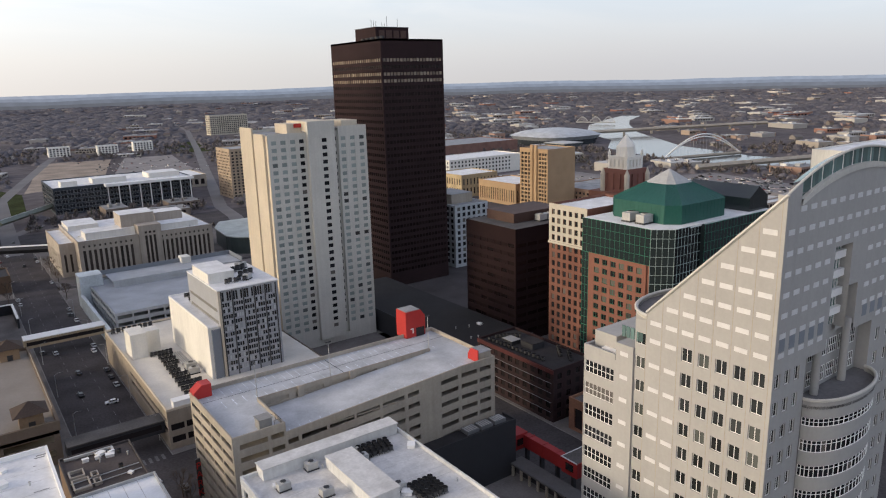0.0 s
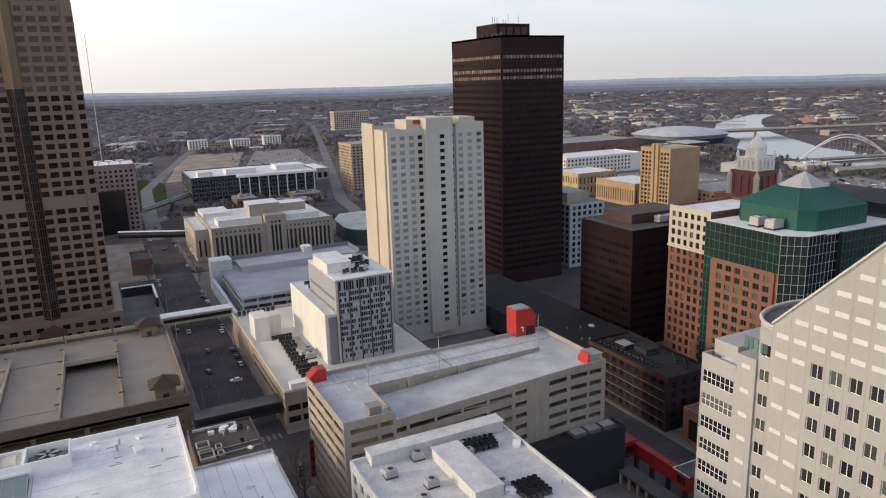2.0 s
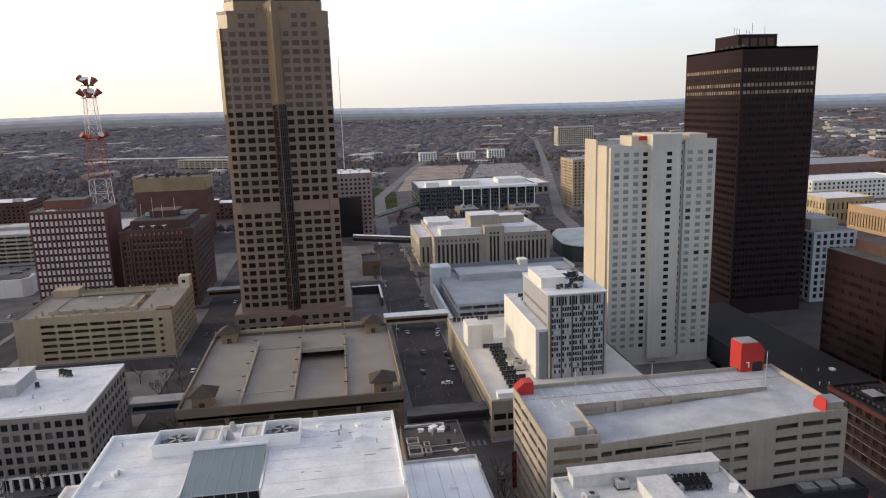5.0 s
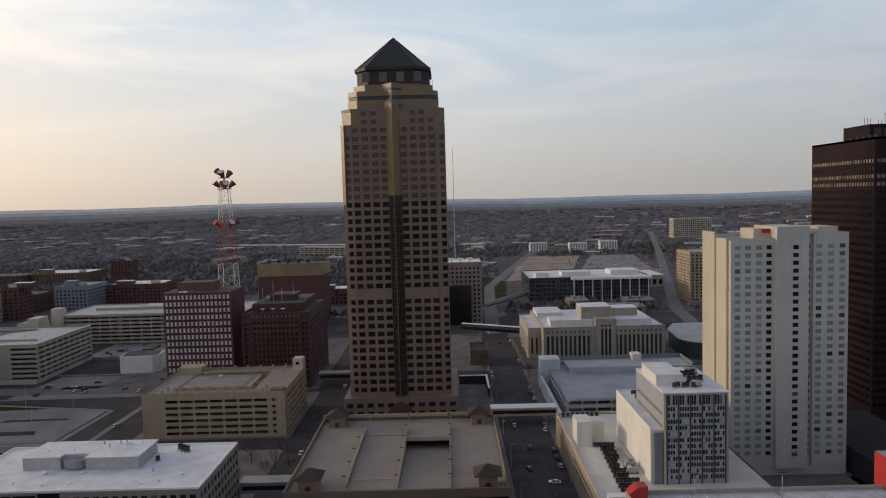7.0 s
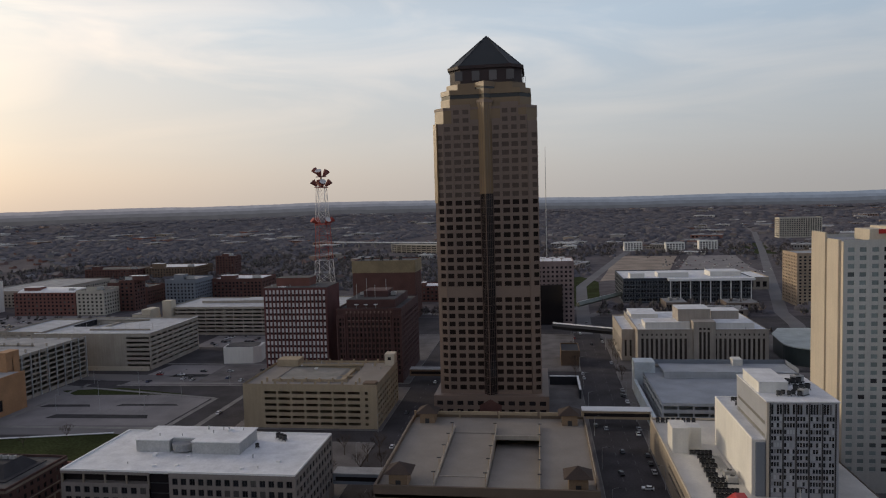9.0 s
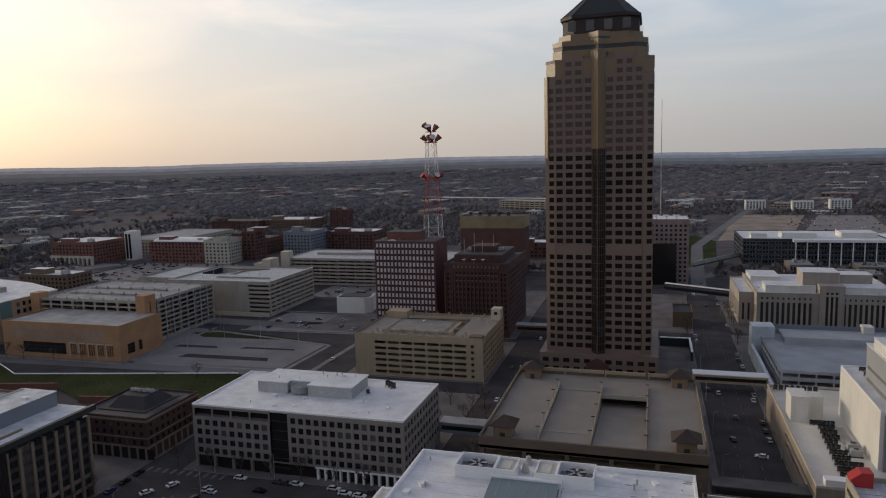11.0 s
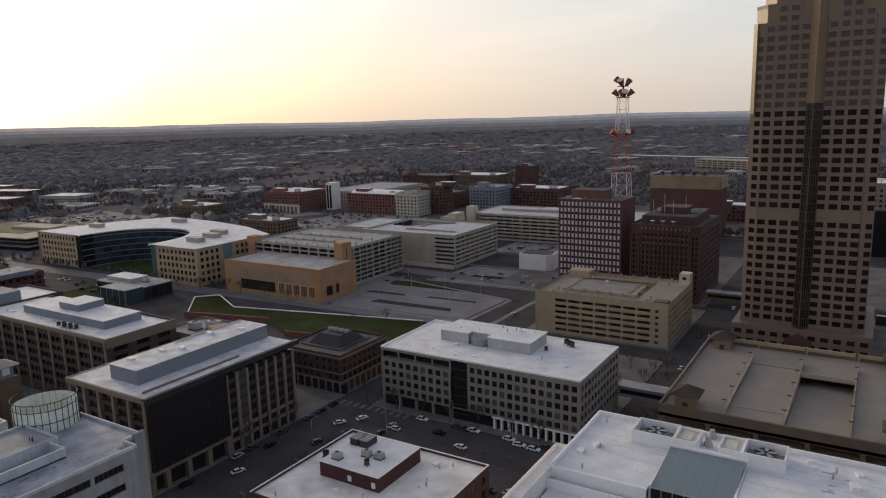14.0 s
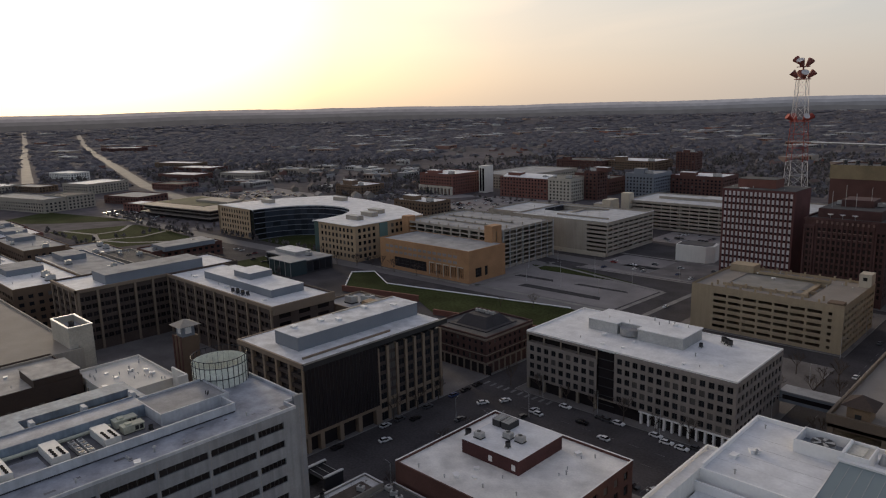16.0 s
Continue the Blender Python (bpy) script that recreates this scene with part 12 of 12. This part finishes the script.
# ---- cars ----
def car_parts(paint):
    body = Shape()
    prof = [(-2.25, 0.32), (2.25, 0.32), (2.3, 0.62), (2.1, 0.86), (1.05, 0.94), (-1.75, 0.97), (-2.25, 0.9), (-2.32, 0.6)]
    for yy, flip in ((-0.88, False), (0.88, True)):
        loop = [(x, yy, z) for x, z in prof]
        body.poly(loop[::-1] if flip else loop)
    for (xa, za), (xb, zb) in zip(prof, prof[1:] + prof[:1]):
        body.poly([(xa, 0.88, za), (xb, 0.88, zb), (xb, -0.88, zb), (xa, -0.88, za)])
    cab = Shape()
    lo = [(1.1, 0.93), (-1.85, 0.95)]
    hi = [(0.35, 1.42), (-1.35, 1.44)]
    for yy, yt, flip in ((-0.84, -0.66, False), (0.84, 0.66, True)):
        q = [(lo[1][0], yy, lo[1][1]), (lo[0][0], yy, lo[0][1]), (hi[0][0], yt, hi[0][1]), (hi[1][0], yt, hi[1][1])]
        cab.poly(q[::-1] if flip else q, 1)
    cab.poly([(lo[0][0], -0.84, lo[0][1]), (lo[0][0], 0.84, lo[0][1]), (hi[0][0], 0.66, hi[0][1]), (hi[0][0], -0.66, hi[0][1])], 1)
    cab.poly([(lo[1][0], 0.84, lo[1][1]), (lo[1][0], -0.84, lo[1][1]), (hi[1][0], -0.66, hi[1][1]), (hi[1][0], 0.66, hi[1][1])], 1)
    cab.poly([(hi[0][0], -0.66, hi[0][1]), (hi[0][0], 0.66, hi[0][1]), (hi[1][0], 0.66, hi[1][1]), (hi[1][0], -0.66, hi[1][1])], 0)
    wheel = Shape()
    n = 10
    for yy, flip in ((-0.11, False), (0.11, True)):
        loop = [(0.33 * math.cos(2 * math.pi * k / n), yy, 0.33 * math.sin(2 * math.pi * k / n)) for k in range(n)]
        wheel.poly(loop if flip else loop[::-1])
    for k in range(n):
        a, b = 2 * math.pi * k / n, 2 * math.pi * (k + 1) / n
        wheel.poly([(0.33 * math.cos(a), -0.11, 0.33 * math.sin(a)), (0.33 * math.cos(b), -0.11, 0.33 * math.sin(b)), (0.33 * math.cos(b), 0.11, 0.33 * math.sin(b)), (0.33 * math.cos(a), 0.11, 0.33 * math.sin(a))])
    return body.mesh("body", [paint]), cab.mesh("cabin", [paint, BLACK_GLASS]), wheel


CAR_KINDS = []
for nm, c in (("white", (0.75, 0.75, 0.74)), ("silver", (0.42, 0.43, 0.44)), ("black", (0.012, 0.012, 0.014)), ("dark grey", (0.06, 0.063, 0.07)), ("red", (0.25, 0.02, 0.02)), ("blue", (0.03, 0.05, 0.13))):
    paint = surf("car_paint_" + nm.replace(" ", "_"), c, 0.3, 0.0, grain=0.02, stain=0.03, spec=0.6, bump=0.0)
    CAR_KINDS.append((nm, *car_parts(paint)))
TYRE = surf("tyre_rubber", (0.015, 0.015, 0.016), 0.9)
WHEEL_MESH = CAR_KINDS[0][3].mesh("wheel", [TYRE])
CAR_FIRST = {}


def car(x, y, turn, kind, z=0.03):
    nm, body, cab, wheel = CAR_KINDS[kind]
    m = Matrix.Translation((x, y, z)) @ Matrix.Rotation(radians(turn), 4, "Z")
    if kind in CAR_FIRST:
        return copy_thing(CAR_FIRST[kind], m)
    t = thing("car", 0, 0, 0, nm + " car standing on the asphalt street", "car", "cars in the streets")
    part("body", body, None, t)
    part("cabin", cab, None, t)
    for wx in (-1.4, 1.4):
        for wy in (-0.8, 0.8):
            piece("wheel", WHEEL_MESH, t, Matrix.Translation((wx, wy, 0.33)))
    t.matrix_basis = m
    CAR_FIRST[kind] = t
    return t


cr = random.Random(3)
def kind():
    return cr.choices(range(6), (5, 3, 4, 4, 1, 1))[0]


for x, y, a, k in ((-168, 141.7, 75, 0), (-153, 150, 80, 1), (-163, 186, 60, 0), (-158, 193, 70, 0), (-142, 191.5, 172, 0), (-137.7, 203, 0, 0), (-114, 190.3, 172, 0), (-97, 201, 5, 0), (-91.5, 200.5, 0, 0), (-160, 170, 90, 3),
                   (-172.5, 160, 90, 2), (-150.5, 175, 90, 2), (-126, 196, 0, 2), (-120, 203, 0, 3)):
    car(x, y, a, k)
for yy in range(100, 200, 7):
    if cr.random() < 0.6:
        car(-176.2, yy, 90, kind())
    if cr.random() < 0.7:
        car(-144.5, yy + 2, 90, kind())
for xx in range(-158, -80, 7):
    if cr.random() < 0.55:
        car(xx, 203.3, 0, kind())
    if cr.random() < 0.55:
        car(xx + 3, 170.0, 0, kind())
for k in range(7):
    car(-86 + k * 3.2, 172.0 + 0.0, 62, kind())
for yy in range(185, 420, 9):
    if cr.random() < 0.06:
        car(24.3, yy, 90, kind())
    if cr.random() < 0.08:
        car(42.8, yy + 3, 90, kind())
for x, y, a, k in ((38, 262, 172, 0), (30, 276, 95, 2), (33, 300, 92, 3), (29, 330, 90, 1), (36, 520, 90, 2), (30, 560, 90, 0), (38, 610, 92, 3), (-67, 300, 90, 0), (-63, 318, 88, 2), (-70, 350, 90, 3), (-64, 410, 90, 0), (-67, 440, 90, 1), (36, 196, 8, 0),
                   (-120, 300, 0, 1), (-170, 345, 92, 0), (-160, 380, 88, 3)):
    car(x, y, a, k)
for yy in range(330, 560, 11):
    if cr.random() < 0.3:
        car(44.0 if yy < 440 else 44.5, yy, 90, kind())
    if cr.random() < 0.4:
        car(24.5, yy + 4, 90, kind())
for k in range(14):
    car(-250 + cr.random() * 85, 405 + cr.random() * 35, cr.choice((0, 90)), kind(), 0.07)
# full car parks, too many to tell apart
CAR_PAINT = island("far_car_paint", [(0.0, (0.02, 0.02, 0.022)), (0.3, (0.10, 0.10, 0.11)), (0.5, (0.40, 0.41, 0.42)), (0.75, (0.72, 0.72, 0.71)), (1.0, (0.22, 0.03, 0.03))], 0.65)
mini = Shape().box(-2.2, 2.2, -0.9, 0.9, 0.3, 0.95).box(-1.5, 0.9, -0.75, 0.75, 0.95, 1.45, 1)
mp = (np.array(mini.v, dtype=float), mini.f, mini.s)
lots = [(550, 700, 345, 465, 170), (340, 420, 220, 390, 50), (470, 600, 465, 635, 90), (180, 320, 965, 1250, 90), (-690, -600, 565, 645, 60), (-550, -440, 545, 650, 90), (-265, -205, 515, 552, 20), (-880, -750, 455, 545, 120), (-300, -200, 322, 330, 0), (640, 900, 330, 420, 80), (-1100, -900, 470, 520, 60), (-840, -700, 300, 330, 60),
        (-560, -430, 180, 300, 40), (330, 520, 760, 880, 60)]
spots = []
for x0, x1, y0, y1, n in lots:
    for k in range(n):
        row = y0 + 6.5 * int(cr.random() * ((y1 - y0) / 6.5))
        spots.append((0, x0 + 2.8 * int(cr.random() * ((x1 - x0) / 2.8)), row, 0.1, math.pi / 2, 1, 1, 1))
join("parked_cars", [mp], spots, [CAR_PAINT, BLACK_GLASS], "many parked cars in car parks at the edge of downtown", "cars")

# ---- street trees, lamps, markings ----
def bare_tree():
    r = random.Random(12)
    trunk, crown = Shape(), Shape()
    trunk.tube(0, 0, 0.16, 0.10, 0, 2.6, 7)

    def grow(p, d, ln, rad, depth):
        q = p + d * ln
        crown.bar(p, q, rad, 0, 4 if depth < 2 else 3)
        if depth == 4:
            return
        for k in range(3):
            nd = (d + Vector((r.uniform(-1, 1), r.uniform(-1, 1), r.uniform(-0.1, 0.6))) * 0.62).normalized()
            grow(p + d * ln * r.uniform(0.55, 1.0), nd, ln * r.uniform(0.62, 0.8), rad * 0.6, depth + 1)

    for k in range(4):
        a = k * 1.57 + 0.4
        grow(Vector((0, 0, 2.2)), Vector((math.cos(a) * 0.55, math.sin(a) * 0.55, 0.85)).normalized(), 1.9, 0.075, 0)
    return trunk, crown


BARK = surf("tree_bark", (0.085, 0.065, 0.052), 0.95)
tk, cw = bare_tree()
tree = thing("street_tree", 0, 0, 0, "small bare street tree with fine brown twigs", "tree", "street trees")
part("trunk", tk, BARK, tree)
part("crown", cw, BARK, tree)
tree.matrix_basis = Matrix.Translation((-70, 262, 0.16))
tr = random.Random(6)
places = [(-73, 268), (-66.5, 276), (-74, 283), (-70.5, 290), (-61, 232), (-84, 262), (-90, 270), (-98, 282), (-105, 270), (-112, 288), (-86, 290), (-126, 278), (41.5, 178), (40.8, 183.5), (39.5, 170), (33, 182),
          (-166, 206.5), (-152, 206.8), (-140, 206.8), (-128, 206.8), (-116, 206.8), (-104, 206.8), (-92, 206.8), (-142.8, 110), (-142.8, 122), (-142.8, 134), (-142.8, 146), (-142.8, 158), (-178.5, 155), (-178.5, 167), (-178.5, 178),
          (46.5, 420), (47.5, 432), (48, 460), (48.5, 475), (48, 490), (49, 505), (20, 430), (20.5, 445), (21, 500), (-375, 312), (-385, 306), (-392, 312), (-350, 310), (-330, 312), (-310, 312), (-430, 308), (-445, 306), (-240, 290), (-225, 300), (-400, 300), (-365, 312)]
for x, y in places:
    s = tr.uniform(0.9, 1.6)
    o = copy_thing(tree, Matrix.Translation((x, y, 0.1)) @ Matrix.Rotation(tr.uniform(0, 6), 4, "Z"))
    o.scale = (s, s, s * tr.uniform(0.9, 1.1))

lamp = thing("street_lamp", 0, 0, 0, "tall grey street lamp with a curved arm", "street lamp", "street lamps")
part("pole", Shape().tube(0, 0, 0.12, 0.07, 0, 9, 8), METAL, lamp)
part("arm", Shape().bar((0, 0, 8.9), (1.2, 0, 9.4), 0.05).bar((1.2, 0, 9.4), (2.2, 0, 9.4), 0.05), METAL, lamp)
part("head", Shape().box(2.0, 2.9, -0.18, 0.18, 9.28, 9.42), DARK_METAL, lamp)
lamp.matrix_basis = Matrix.Translation((23.0, 240, 0.16))
for x, y, a in [(23, 240 + 40 * k, 0) for k in range(1, 9)] + [(44.4, 222 + 40 * k, 180) for k in range(9)] + [(-143, 100 + 22 * k, 180) for k in range(5)] + [(-160 + 20 * k, 168, 90) for k in range(4)] + [(-150 + 24 * k, 206, -90) for k in range(3)] + \
        [(-290 + 26 * k, 345, 0) for k in range(4)] + [(-285 + 26 * k, 375, 0) for k in range(4)] + [(-280 + 30 * k, 402, 0) for k in range(4)] + [(-78, 240 + 40 * k, 0) for k in range(4)]:
    copy_thing(lamp, Matrix.Translation((x, y, 0.1)) @ Matrix.Rotation(radians(a), 4, "Z"))

mk = Shape()
for y in range(224, 640, 9):
    for x in (30.0, 37.0):
        mk.box(x - 0.08, x + 0.08, y, y + 3.5, 0.031, 0.036)
for y in range(180, 560, 9):
    mk.box(-67.6, -67.4, y, y + 3.5, 0.031, 0.036)
for x in range(-160, 20, 9):
    for y in (184.0, 193.0):
        mk.box(x, x + 3.5, y - 0.08, y + 0.08, 0.031, 0.036)
for k in range(10):
    mk.box(25 + k * 1.9, 25.9 + k * 1.9, 209, 212.5, 0.031, 0.036)
    mk.box(-176 + k * 3.4, -174.8 + k * 3.4, 201, 204.5, 0.031, 0.036)
for k in range(24):
    mk.box(-142.6 - 5.5, -142.6, 96 + k * 3.0, 96.12 + k * 3.0, 0.031, 0.036)
for k in range(26):
    mk.box(-158 + k * 3.0, -157.88 + k * 3.0, 168.5, 174, 0.031, 0.036)
for k in range(28):
    mk.box(-296 + k * 3.6, -295.85 + k * 3.6, 345, 350, 0.062, 0.066)
    mk.box(-294 + k * 3.6, -293.85 + k * 3.6, 362, 372, 0.062, 0.066)
tagged(solid("road_markings", mk, PAINT_LINE), "worn white lane lines, bay lines and crossings", "road markings", kind="stuff")
